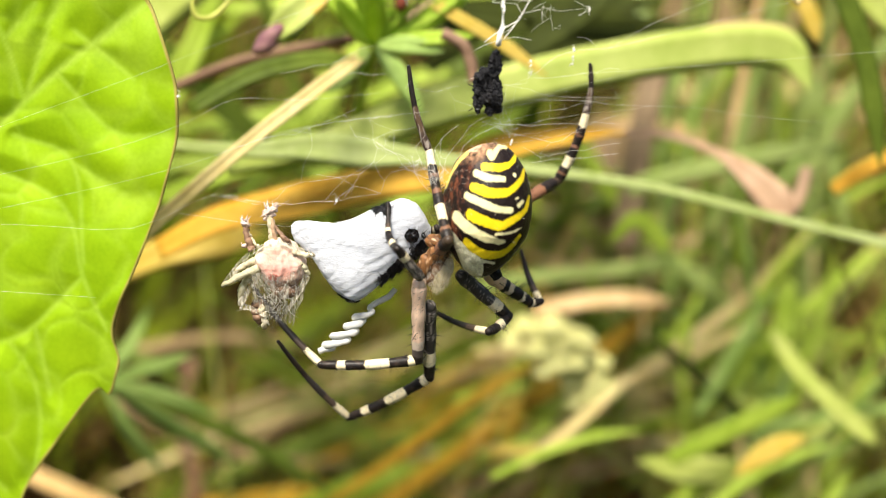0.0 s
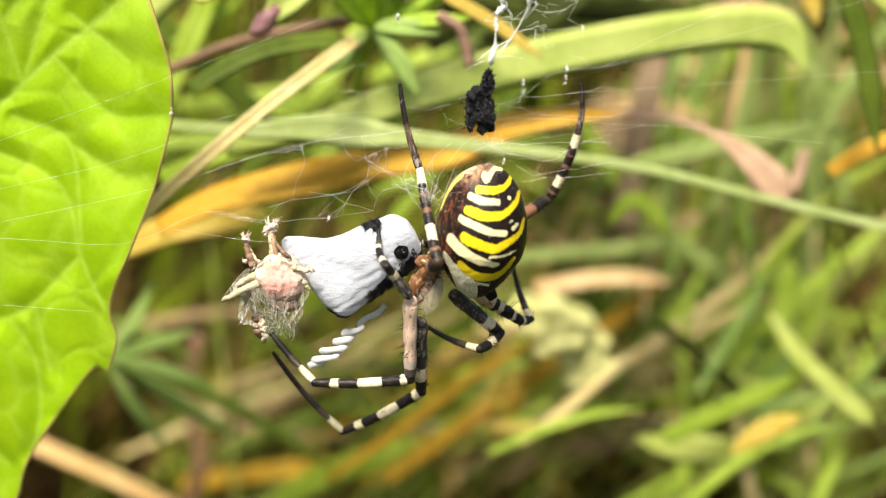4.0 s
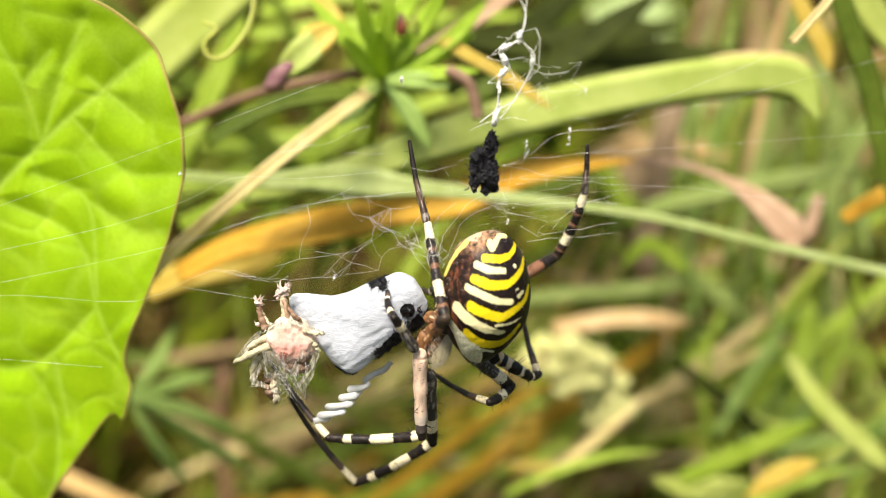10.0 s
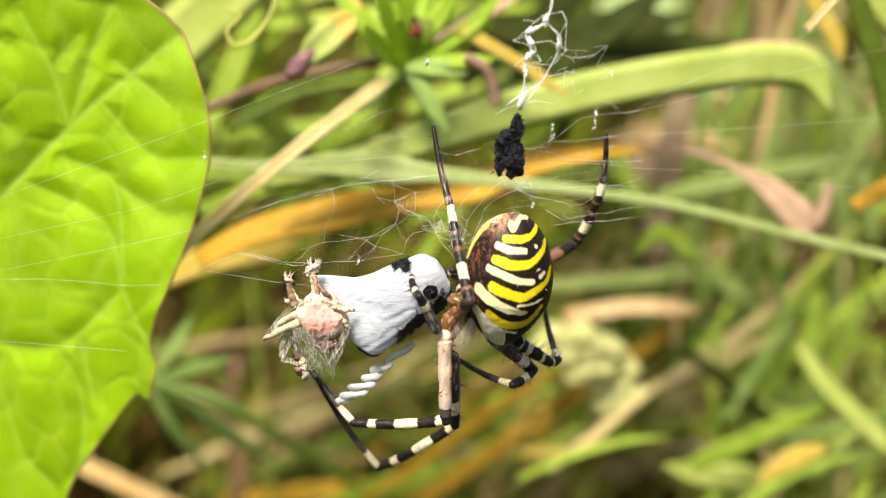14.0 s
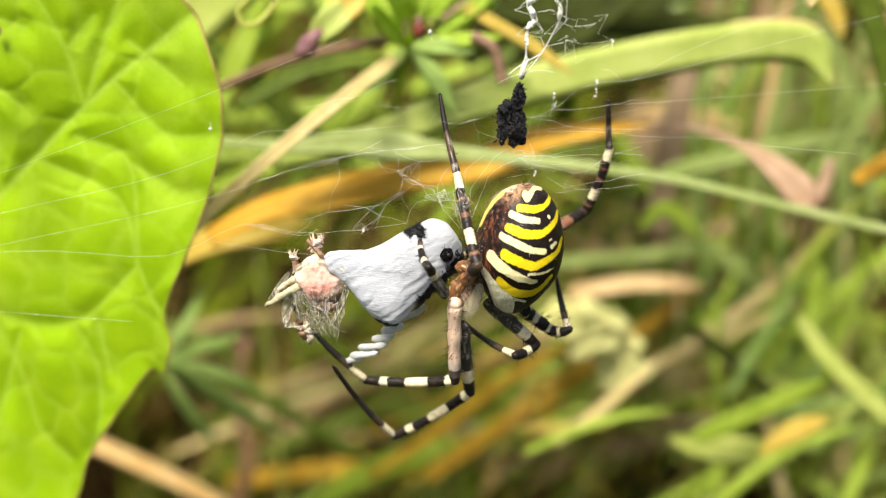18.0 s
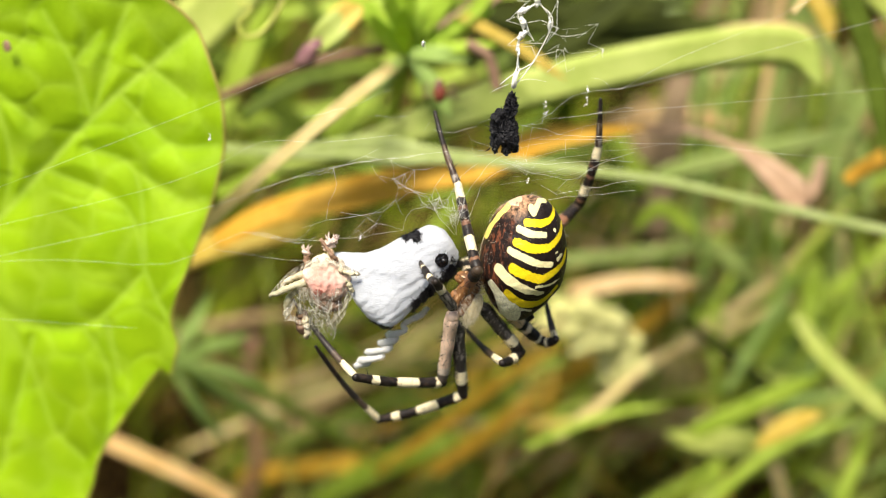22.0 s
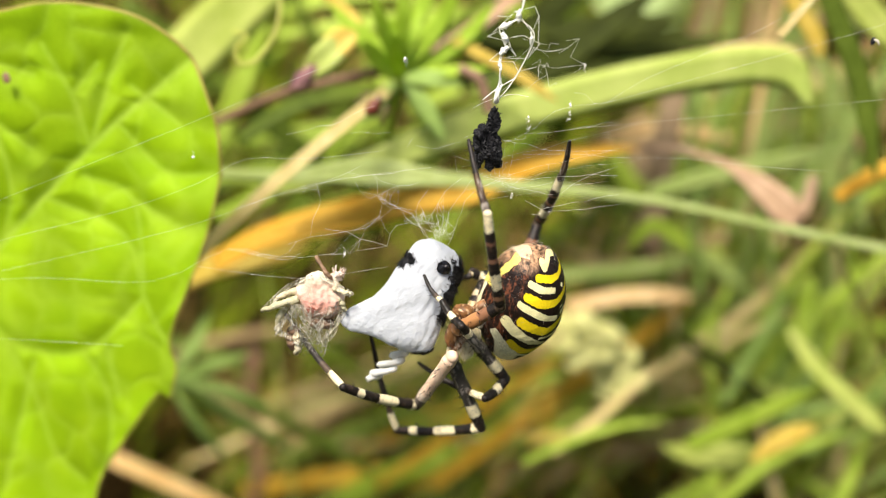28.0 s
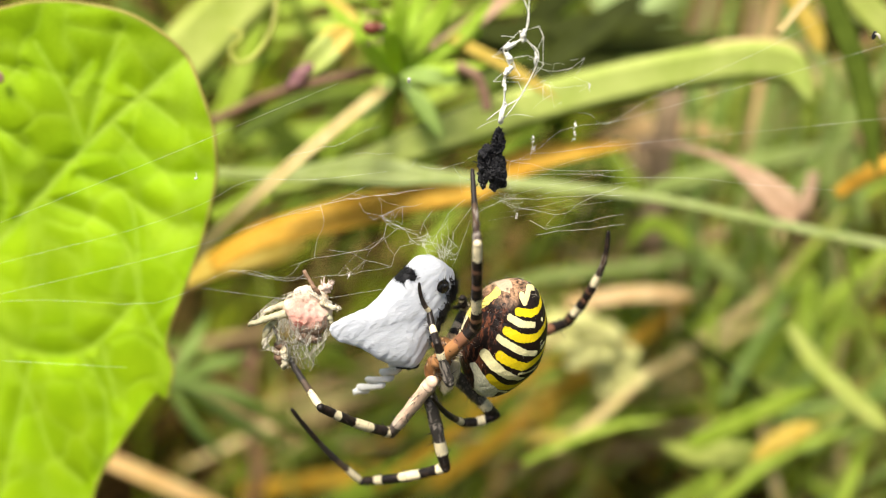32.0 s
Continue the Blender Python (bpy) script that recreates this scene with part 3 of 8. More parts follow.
blade("blue_grass", [(0.07923, 0.15400, 0.32953), (0.07913, 0.15400, 0.34458), (0.07609, 0.15400, 0.36074)], taper(0.0060), M_TEAL, "upright grey-green blade far behind")
blade("grass_blade", [(0.02661, 0.09100, 0.35236), (0.03081, 0.09100, 0.34522), (0.03802, 0.09100, 0.33676), (0.04529, 0.09100, 0.32941)], taper(0.0039), M_LIME, "light green blade crossing behind the spider")
blade("straw_stalk", [(0.08237, 0.10000, 0.26649), (0.07820, 0.10000, 0.29174), (0.07882, 0.10000, 0.31037), (0.07703, 0.10000, 0.32834)], even(0.0014), M_STRAW, "upright pale straw stalk in green grass", "stalk", 0.5)
blade("tan_stalk", [(0.08515, 0.17200, 0.30138), (0.07412, 0.17200, 0.29803), (0.05974, 0.17200, 0.29465)], even(0.0049), M_TAN, "brown withered blade lying level", "stalk", 0.4)

# loose blades low and far in the meadow
def loose(seed, corner, right, bottom, count, kinds, wide, group):
    rnd = random.Random(seed)
    o0, across, down = Vector(corner), Vector(right) - Vector(corner), Vector(bottom) - Vector(corner)
    for _ in range(count):
        o = o0 + across * rnd.random() + down * rnd.random() + Vector((0, rnd.uniform(-0.02, 0.06), 0))
        d = Vector((rnd.gauss(0.5, 0.7), rnd.gauss(0, 0.2), rnd.gauss(0.3, 0.5))).normalized() * rnd.uniform(0.012, 0.032)
        m_, label = rnd.choice(kinds)
        blade("meadow_blade", [o - d, o - d * 0.3 + Vector((0, 0, 0.001)), o + d * 0.4 + Vector((0, 0, 0.001)), o + d + Vector((0, 0, -0.002))], oval(rnd.uniform(*wide)), m_, label, group=group)


K_GREEN, K_PALE, K_LIME = (M_GRASS, "green blade standing in the meadow grass"), (M_PALE, "pale green blade standing in the meadow grass"), (M_LIME, "bright green blade standing in the meadow grass")
K_YELLOW, K_AMBER, K_TAN = (M_YELLOW, "yellowed blade standing in the meadow grass"), (M_AMBER, "amber withered blade standing in the meadow grass"), (M_STRAW, "straw-coloured blade standing in the meadow grass")
loose(12, (0.03135, 0.13000, 0.30599), (0.10151, 0.13000, 0.30726), (0.03319, 0.13000, 0.25531), 34, (K_GREEN, K_PALE, K_LIME, K_YELLOW, K_PALE), (0.0024, 0.0054), "loose meadow blades")
loose(15, (-0.01420, 0.15000, 0.29159), (0.03975, 0.15000, 0.29265), (-0.01420, 0.15000, 0.24418), 30, (K_AMBER, K_GREEN, K_PALE, K_LIME, K_YELLOW), (0.0020, 0.0046), "loose meadow blades")
loose(18, (0.04828, 0.19000, 0.35827), (0.11827, 0.19000, 0.35870), (0.05061, 0.19000, 0.30662), 18, (K_PALE, K_TAN, K_PALE, K_GREEN), (0.0026, 0.0060), "loose meadow blades")

def streaks(seed, corner, right, bottom, count, kinds, wide, length, lean, group):
    """Long narrow blades across a stretch of the meadow; lean: mean and spread of their slope in degrees."""
    rnd = random.Random(seed)
    o0, across, down = Vector(corner), Vector(right) - Vector(corner), Vector(bottom) - Vector(corner)
    for _ in range(count):
        o = o0 + across * rnd.random() + down * rnd.random() + Vector((0, rnd.uniform(-0.015, 0.03), 0))
        a = radians(rnd.gauss(*lean))
        d = Vector((math.cos(a), rnd.gauss(0, 0.12), math.sin(a))) * rnd.uniform(*length) / 2
        bow = Vector((-math.sin(a), 0, math.cos(a))) * rnd.gauss(0, 0.10) * d.length
        m_, label = rnd.choice(kinds)
        blade("meadow_blade", [o - d, o - d * 0.4 + bow * 0.8, o + d * 0.3 + bow, o + d], taper(rnd.uniform(*wide), 0.6, 0.6), m_, label, fold=rnd.uniform(0.1, 0.4), group=group, face=(rnd.gauss(0, 0.3), -1, rnd.uniform(0.1, 0.9)))


# blades whose near-black colour stands in for shade
K_SHADE = (M_SHADE_BLADE, "meadow blade coloured near-black green in place of shade")
# the dark green kind carries shade in its colour where it fills gaps
K_TEAL, K_DARK, K_PEACH, K_BROWN, K_MINT = (M_TEAL, "blue-green blade standing in the meadow grass"), (M_DARK, "dark green meadow blade with some shade in its colour"), (M_PEACH, "peach-coloured withered blade in the meadow grass"), (M_TAN, "brown withered stalk in the meadow grass"), (M_MINT, "pale mint green blade in the meadow grass")
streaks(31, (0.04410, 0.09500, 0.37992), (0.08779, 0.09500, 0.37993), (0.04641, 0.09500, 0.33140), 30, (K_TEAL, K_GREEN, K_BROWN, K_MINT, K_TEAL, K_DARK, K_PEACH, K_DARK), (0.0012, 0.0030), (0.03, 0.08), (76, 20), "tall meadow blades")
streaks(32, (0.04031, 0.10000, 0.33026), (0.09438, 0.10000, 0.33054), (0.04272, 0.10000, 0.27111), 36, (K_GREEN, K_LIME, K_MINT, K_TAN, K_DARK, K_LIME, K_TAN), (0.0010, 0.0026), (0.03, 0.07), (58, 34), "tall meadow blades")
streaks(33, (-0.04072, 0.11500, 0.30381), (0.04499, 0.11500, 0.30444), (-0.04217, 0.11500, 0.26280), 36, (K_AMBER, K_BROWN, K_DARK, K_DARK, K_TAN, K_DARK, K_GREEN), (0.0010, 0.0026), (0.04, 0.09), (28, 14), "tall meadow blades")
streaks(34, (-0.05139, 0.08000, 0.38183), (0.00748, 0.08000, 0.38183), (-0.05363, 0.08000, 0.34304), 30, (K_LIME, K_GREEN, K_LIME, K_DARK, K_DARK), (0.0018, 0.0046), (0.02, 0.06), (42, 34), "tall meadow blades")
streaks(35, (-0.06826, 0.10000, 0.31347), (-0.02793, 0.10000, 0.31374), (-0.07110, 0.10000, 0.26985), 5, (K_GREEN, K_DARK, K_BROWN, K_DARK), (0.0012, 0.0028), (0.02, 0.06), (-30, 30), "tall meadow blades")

# dark green blades here stand in for the shaded gap behind the spider
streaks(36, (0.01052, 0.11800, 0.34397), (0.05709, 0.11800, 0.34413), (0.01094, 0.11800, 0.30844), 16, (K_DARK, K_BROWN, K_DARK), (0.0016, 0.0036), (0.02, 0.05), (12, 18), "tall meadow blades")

streaks(37, (0.04758, 0.07500, 0.31828), (0.08577, 0.07500, 0.31856), (0.04940, 0.07500, 0.28347), 16, (K_LIME, K_PALE, K_TAN, K_MINT, K_LIME), (0.0012, 0.0030), (0.02, 0.05), (50, 30), "tall meadow blades")

blade("tan_stalk", [(0.03996, 0.13000, 0.35077), (0.03850, 0.13000, 0.33222), (0.03772, 0.13000, 0.31162)], even(0.0062), M_DUN, "broad beige withered stalk standing behind the spider", "stalk", 0.4)
blade("tan_stalk", [(0.02616, 0.13000, 0.33213), (0.02612, 0.13000, 0.31987), (0.02744, 0.13000, 0.31154)], even(0.0058), M_DUN, "broad beige withered stalk standing behind the spider", "stalk", 0.4)
blade("withered_grass", [(0.02001, 0.10000, 0.34886), (0.02909, 0.10000, 0.35306), (0.03935, 0.10000, 0.35450), (0.05440, 0.10000, 0.35184)], taper(0.0040, 0.8), M_PEACH, "pinkish withered blade level above the spider")
streaks(38, (0.00926, 0.07000, 0.30740), (0.02390, 0.07000, 0.30975), (0.00947, 0.07000, 0.29385), 12, (K_LIME, K_YELLOW, K_AMBER, K_LIME, K_TAN), (0.0010, 0.0022), (0.014, 0.03), (32, 16), "tall meadow blades")

# wide dark blades fill the gap above the arching blade in place of shade
streaks(39, (0.00797, 0.07500, 0.38017), (0.03004, 0.07500, 0.38011), (0.00807, 0.07500, 0.36717), 16, (K_SHADE, K_SHADE, K_DARK), (0.0030, 0.0060), (0.02, 0.05), (30, 30), "tall meadow blades")
streaks(40, (0.03673, 0.09500, 0.32286), (0.07126, 0.09500, 0.32555), (0.03762, 0.09500, 0.29804), 9, (K_DARK, K_GREEN, K_DARK, K_SHADE), (0.0016, 0.0036), (0.02, 0.05), (-30, 30), "tall meadow blades")
blade("tan_stalk", [(0.04062, 0.08500, 0.36967), (0.03754, 0.08500, 0.35360), (0.03489, 0.08500, 0.33127)], even(0.0052), M_DUN, "broad beige withered stalk standing among the grass", "stalk", 0.4)

# round cream flower head
bm = bmesh.new()
for k in range(26):
    a, r = k * 2.4, 0.0024 * math.sqrt(k / 26)
    ball(bm, (r * math.cos(a), -0.0004 * (1 - k / 26), r * math.sin(a)), (0.0008, 0.0007, 0.0008), None, 0.2, 900, 8, 6)
ob = tagged(part("pale_flower", bm, M_PALE), "small round pale green flower head on a hidden stalk", "flower")
ob.matrix_basis = Matrix.Translation((0.04200, 0.10000, 0.30102))


# ---------------------------------------------------------------- leafy plant, bud, tendril
def sprig(name, base, leaves, material, label, low=None):
    r = root(name, base, label, "plant")
    c = Vector(base)
    for tip, mid, w in leaves:
        bm = bmesh.new()
        ribbon(bm, [Vector((0, 0, 0)), Vector(mid) - c, Vector(tip) - c], oval(w), 0.25)
        part("leaf", bm, low if low and tip[2] < base[2] else material, r)
    return r


plant = sprig("leafy_plant", (-0.00950, 0.03200, 0.37199), [
    ((-0.00273, 0.03000, 0.36258), (-0.00567, 0.03000, 0.36764), 0.0028), ((-0.01641, 0.03400, 0.36535), (-0.01311, 0.03300, 0.36836), 0.0027), ((-0.01748, 0.03600, 0.38142), (-0.01306, 0.03400, 0.37606), 0.0031),
    ((-0.01422, 0.02600, 0.37834), (-0.01178, 0.02900, 0.37464), 0.0030), ((-0.01041, 0.03000, 0.38135), (-0.00976, 0.03000, 0.37678), 0.0027), ((-0.00611, 0.03400, 0.38196), (-0.00758, 0.03200, 0.37661), 0.0028),
    ((-0.00206, 0.03200, 0.38270), (-0.00513, 0.03200, 0.37780), 0.0031), ((0.00352, 0.03400, 0.37830), (-0.00230, 0.03200, 0.37536), 0.0028), ((0.00010, 0.03000, 0.37123), (-0.00465, 0.03000, 0.37202), 0.0026),
    ((-0.00872, 0.02200, 0.37915), (-0.00885, 0.02600, 0.37534), 0.0028), ((-0.00397, 0.03600, 0.38607), (-0.00713, 0.03500, 0.38028), 0.0030), ((-0.01250, 0.02600, 0.38550), (-0.01120, 0.02800, 0.37950), 0.0020), ((-0.00760, 0.02800, 0.38700), (-0.00850, 0.02900, 0.38000), 0.0022), ((0.00050, 0.03000, 0.38650), (-0.00350, 0.03100, 0.37950), 0.0024),
    ((0.00500, 0.03300, 0.38250), (-0.00050, 0.03200, 0.37700), 0.0024), ((-0.02000, 0.03300, 0.38350), (-0.01480, 0.03200, 0.37780), 0.0024), ((0.00420, 0.03000, 0.37330), (-0.00200, 0.03000, 0.37290), 0.0020)], M_FRESH, "fresh green leafy plant top with narrow leaves", M_MINT)
bm = bmesh.new()
tube(bm, spline([Vector((0, 0, 0)), Vector((-0.01217, 0.03800, 0.36349)) - Vector((-0.00950, 0.03200, 0.37199)), Vector((-0.01814, 0.05400, 0.34222)) - Vector((-0.00950, 0.03200, 0.37199))], 6), 0.0007, 8)
part("stalk", bm, M_GRASS, plant)
sprig("narrow_plant", (-0.05574, 0.04800, 0.31743), [
    ((-0.03678, 0.04600, 0.31271), (-0.04584, 0.04600, 0.31620), 0.0025), ((-0.04630, 0.04800, 0.30152), (-0.05137, 0.04700, 0.30979), 0.0023), ((-0.04181, 0.05200, 0.32106), (-0.04883, 0.05000, 0.31907), 0.0023),
    ((-0.04860, 0.05400, 0.32920), (-0.05175, 0.05200, 0.32277), 0.0023), ((-0.03509, 0.05400, 0.30051), (-0.04564, 0.05100, 0.30923), 0.0025)], M_SOFT, "narrow-leaved pale green plant beside the broad leaf")
r = root("flower_bud", (-0.01524, 0.02700, 0.37930), "yellow-green flower bud with a purple tip", "flower")
c = Vector((-0.01524, 0.02700, 0.37930))
end = Vector((-0.02380, 0.02500, 0.37211)) - c
for k, (off, w, m_) in enumerate(((-0.0014, 0.0044, M_LIME), (0.0013, 0.0044, M_YELLOW), (0.0, 0.0044, M_ARCH))):
    bm = bmesh.new()
    ribbon(bm, [Vector((0, 0, 0)), end * 0.45 + Vector((off, -0.0006 * k, off)), end * (0.86 + 0.04 * k)], oval(w), 0.45)
    part("sepal", bm, m_, r)
bm = bmesh.new()
ball(bm, end * 0.90, (0.0026, 0.0015, 0.0013), Matrix.Rotation(0.72, 4, "Y").inverted(), 0.25, 700)
part("petal_tip", bm, mat("purple_petal", (0.20, 0.08, 0.10), (0.48, 0.26, 0.24), 0.6, 500), r, "dark purple folded petals")
stem("tendril", [(-0.02351, 0.02000, 0.38893), (-0.02446, 0.02000, 0.38436), (-0.02550, 0.02000, 0.37988), (-0.02846, 0.02000, 0.37618), (-0.03077, 0.01900, 0.37568), (-0.03127, 0.01900, 0.37759), (-0.02951, 0.01900, 0.37942), (-0.03139, 0.01900, 0.38025)], lambda s: 0.00042 - 0.0002 * s, M_TENDRIL, "curled yellow-green tendril above the broad leaf", "tendril")


# ---------------------------------------------------------------- broad leaf
def broad_leaf():
    """A heart-shaped leaf, quilted between its veins, with a wavy toothed edge."""
    edge = spline([(-0.08955, 0.01000, 0.36712), (-0.07596, 0.00600, 0.38013), (-0.06423, 0.00400, 0.38420), (-0.05699, 0.00300, 0.38415), (-0.05171, 0.00300, 0.38498), (-0.04585, 0.00300, 0.38473), (-0.03874, 0.00300, 0.38279), (-0.03331, 0.00300, 0.37844), (-0.03064, 0.00300, 0.37196), (-0.02978, 0.00300, 0.36613),
                   (-0.03084, 0.00300, 0.35947), (-0.03426, 0.00300, 0.35036), (-0.03741, 0.00330, 0.34363), (-0.03889, 0.00350, 0.34014), (-0.03901, 0.00360, 0.33832), (-0.03848, 0.00370, 0.33584), (-0.03913, 0.00380, 0.33334), (-0.04007, 0.00390, 0.33131), (-0.04157, 0.00400, 0.33186), (-0.04571, 0.00430, 0.32679), (-0.05048, 0.00460, 0.32047), (-0.05219, 0.00480, 0.31687), (-0.05309, 0.00500, 0.31393), (-0.05613, 0.00540, 0.30921), (-0.06394, 0.00600, 0.30330), (-0.07802, 0.00800, 0.29721), (-0.09371, 0.01200, 0.30434), (-0.09934, 0.01300, 0.32824), (-0.09728, 0.01200, 0.35049)], 12)[:-1]
    c = Vector((-0.05699, 0.00500, 0.35564))
    veins = [[(-0.09251, 0.00500, 0.33137), (-0.07105, 0.00500, 0.34626), (-0.06205, 0.00500, 0.35320), (-0.04757, 0.00500, 0.36635), (-0.03730, 0.00500, 0.37410), (-0.03292, 0.00500, 0.37724)],
             [(-0.04757, 0.00500, 0.36635), (-0.04909, 0.00500, 0.37329), (-0.05209, 0.00500, 0.37990)], [(-0.04757, 0.00500, 0.36635), (-0.04353, 0.00500, 0.37571), (-0.04114, 0.00500, 0.38068)],
             [(-0.04342, 0.00500, 0.36947), (-0.03758, 0.00500, 0.36299), (-0.03114, 0.00500, 0.36265)], [(-0.05456, 0.00500, 0.35948), (-0.04419, 0.00500, 0.35452), (-0.04214, 0.00500, 0.34596), (-0.03975, 0.00500, 0.33948)],
             [(-0.04916, 0.00500, 0.36245), (-0.04254, 0.00500, 0.35928), (-0.04199, 0.00500, 0.34756)], [(-0.06205, 0.00500, 0.35320), (-0.05944, 0.00500, 0.36111), (-0.06048, 0.00500, 0.37096), (-0.06007, 0.00500, 0.37975)],
             [(-0.06736, 0.00500, 0.34944), (-0.06384, 0.00500, 0.33965), (-0.05191, 0.00500, 0.33792), (-0.04214, 0.00500, 0.34596)], [(-0.06384, 0.00500, 0.33965), (-0.06001, 0.00500, 0.33127), (-0.05817, 0.00500, 0.32270), (-0.05410, 0.00500, 0.31835)],
             [(-0.05191, 0.00500, 0.33792), (-0.04923, 0.00500, 0.33292), (-0.04913, 0.00500, 0.32615), (-0.05059, 0.00500, 0.32011)], [(-0.04852, 0.00500, 0.33954), (-0.04738, 0.00500, 0.33124)], [(-0.05939, 0.00500, 0.33630), (-0.06313, 0.00500, 0.32616), (-0.06701, 0.00500, 0.31564)],
             [(-0.07560, 0.00500, 0.34303), (-0.07565, 0.00500, 0.32616), (-0.07299, 0.00500, 0.30930)], [(-0.05371, 0.00500, 0.37596), (-0.05884, 0.00500, 0.37755)], [(-0.06125, 0.00500, 0.37098), (-0.05566, 0.00500, 0.36636)], [(-0.04254, 0.00500, 0.35928), (-0.03597, 0.00500, 0.35533), (-0.03268, 0.00500, 0.35605)],
             [(-0.04105, 0.00500, 0.37419), (-0.03477, 0.00500, 0.36891)], [(-0.04909, 0.00500, 0.37329), (-0.04525, 0.00500, 0.37720)]]
    segs = []
    for k, vein in enumerate(veins):
        line = spline(vein, 5)
        segs += [((a.x, a.z), (b.x, b.z), 1.0 if k == 0 else 0.55) for a, b in zip(line, line[1:])]
    sa = np.array([s[0] for s in segs])
    sd = np.array([s[1] for s in segs]) - sa
    sw = np.array([s[2] for s in segs])
    sl = (sd ** 2).sum(1)
    rings, around = 120, len(edge)
    pts = []
    for i in range(1, rings + 1):
        s = (i / rings) ** 0.8
        for q in edge:
            p = c.lerp(q, s)
            pts.append((p.x, p.y, p.z, s))
    pts.append((c.x, c.y, c.z, 0))
    verts, tint = [], []
    for x, y, z, s in pts:
        q = np.array((x, z))
        k = np.clip(((q - sa) * sd).sum(1) / sl, 0, 1)
        d = np.sqrt(((sa + sd * k[:, None] - q) ** 2).sum(1))
        near = d.min() * 1000
        main = (np.exp(-(d / (0.00014 + 0.00026 * sw)) ** 2) * (0.22 + 0.55 * sw)).max()
        swell = 1 - math.exp(-(near / 1.7) ** 1.6)
        lump = noise.noise(Vector((x, z, 0)) * 190) * 0.5 + noise.noise(Vector((x, z, 3)) * 480) * 0.08
        y2 = y - 0.00064 * swell - 0.0003 * lump * swell
        y2 += 0.0004 * noise.noise(Vector((x, z, 7)) * 60) + 0.0006 * noise.noise(Vector((x, z, 1)) * 260) * max(s - 0.9, 0) * 10
        f = noise.voronoi(Vector((x * 165 + 0.35 * noise.noise(Vector((x, z, 2)) * 220), z * 165 + 0.35 * noise.noise(Vector((x, z, 9)) * 220), 0.3)))[0]
        cell = min((f[1] - f[0]) / 0.22, 1.0)
        y2 -= 0.00013 * math.sin(min((f[1] - f[0]) / 0.55, 1.0) * math.pi / 2)
        verts.append((x - c.x, y2 - c.y, z - c.z))
        g = 0.5 + 0.5 * noise.noise(Vector((x, z, 5)) * 120)
        col = np.array((0.41, 0.63, 0.009)) * (0.72 + 0.50 * g)
        col = col * (1 - 0.68 * main) + np.array((0.66, 0.86, 0.14)) * 0.68 * main
        col = col * (1 - 0.22 * (1 - cell)) + np.array((0.60, 0.78, 0.10)) * 0.22 * (1 - cell)
        if s > 0.992:
            col = np.array((0.55, 0.44, 0.12))
        tint.append(col)
    faces = []
    for i in range(rings - 1):
        for j in range(around):
            a, b = i * around + j, i * around + (j + 1) % around
            faces.append((a, a + around, b + around, b))
    last = len(verts) - 1
    faces += [(last, j, (j + 1) % around) for j in range(around)]
    me = bpy.data.meshes.new("broad_leaf")
    me.from_pydata(verts, [], faces)
    me.materials.append(M_LEAF)
    for f in me.polygons:
        f.use_smooth = True
    at = me.color_attributes.new("Color", "FLOAT_COLOR", "POINT")
    flat = np.ones((len(verts), 4), np.float32)
    flat[:, :3] = np.array(tint)
    at.data.foreach_set("color", flat.ravel())
    leaf_root = root("broad_leaf", c, "large lime-green leaf with pale veins and a wavy edge", "leaf")
    ob = new("leaf_blade", me)
    ob.parent = leaf_root
    sol = ob.modifiers.new("thickness", "SOLIDIFY")
    sol.thickness, sol.offset = 0.0003, 1.0
    bm = bmesh.new()
    tube(bm, spline([Vector((-0.09184, 0.00800, 0.33193)) - c, Vector((-0.10763, 0.01000, 0.31104)) - c, Vector((-0.12655, 0.01600, 0.26592)) - c], 6), 0.0009, 8)
    part("leaf_stalk", bm, M_LIME, leaf_root)
    bm = bmesh.new()
    ball(bm, Vector((-0.05653, 0.00160, 0.37572)) - c, (0.0006, 0.0002, 0.0007), None, 0.3, 1500)
    part("blemish", bm, M_DRYBROWN, leaf_root, "small brown spot")
    return leaf_root


broad_leaf()

# ---------------------------------------------------------------- spider
BLACK, SALMON = (0.012, 0.010, 0.009), (0.94, 0.67, 0.48)
BONE = (0.88, 0.76, 0.48)
spider = root("wasp_spider", (0.00536, -0.00600, 0.35510), "black, yellow and cream striped wasp spider hanging in its web", "spider")


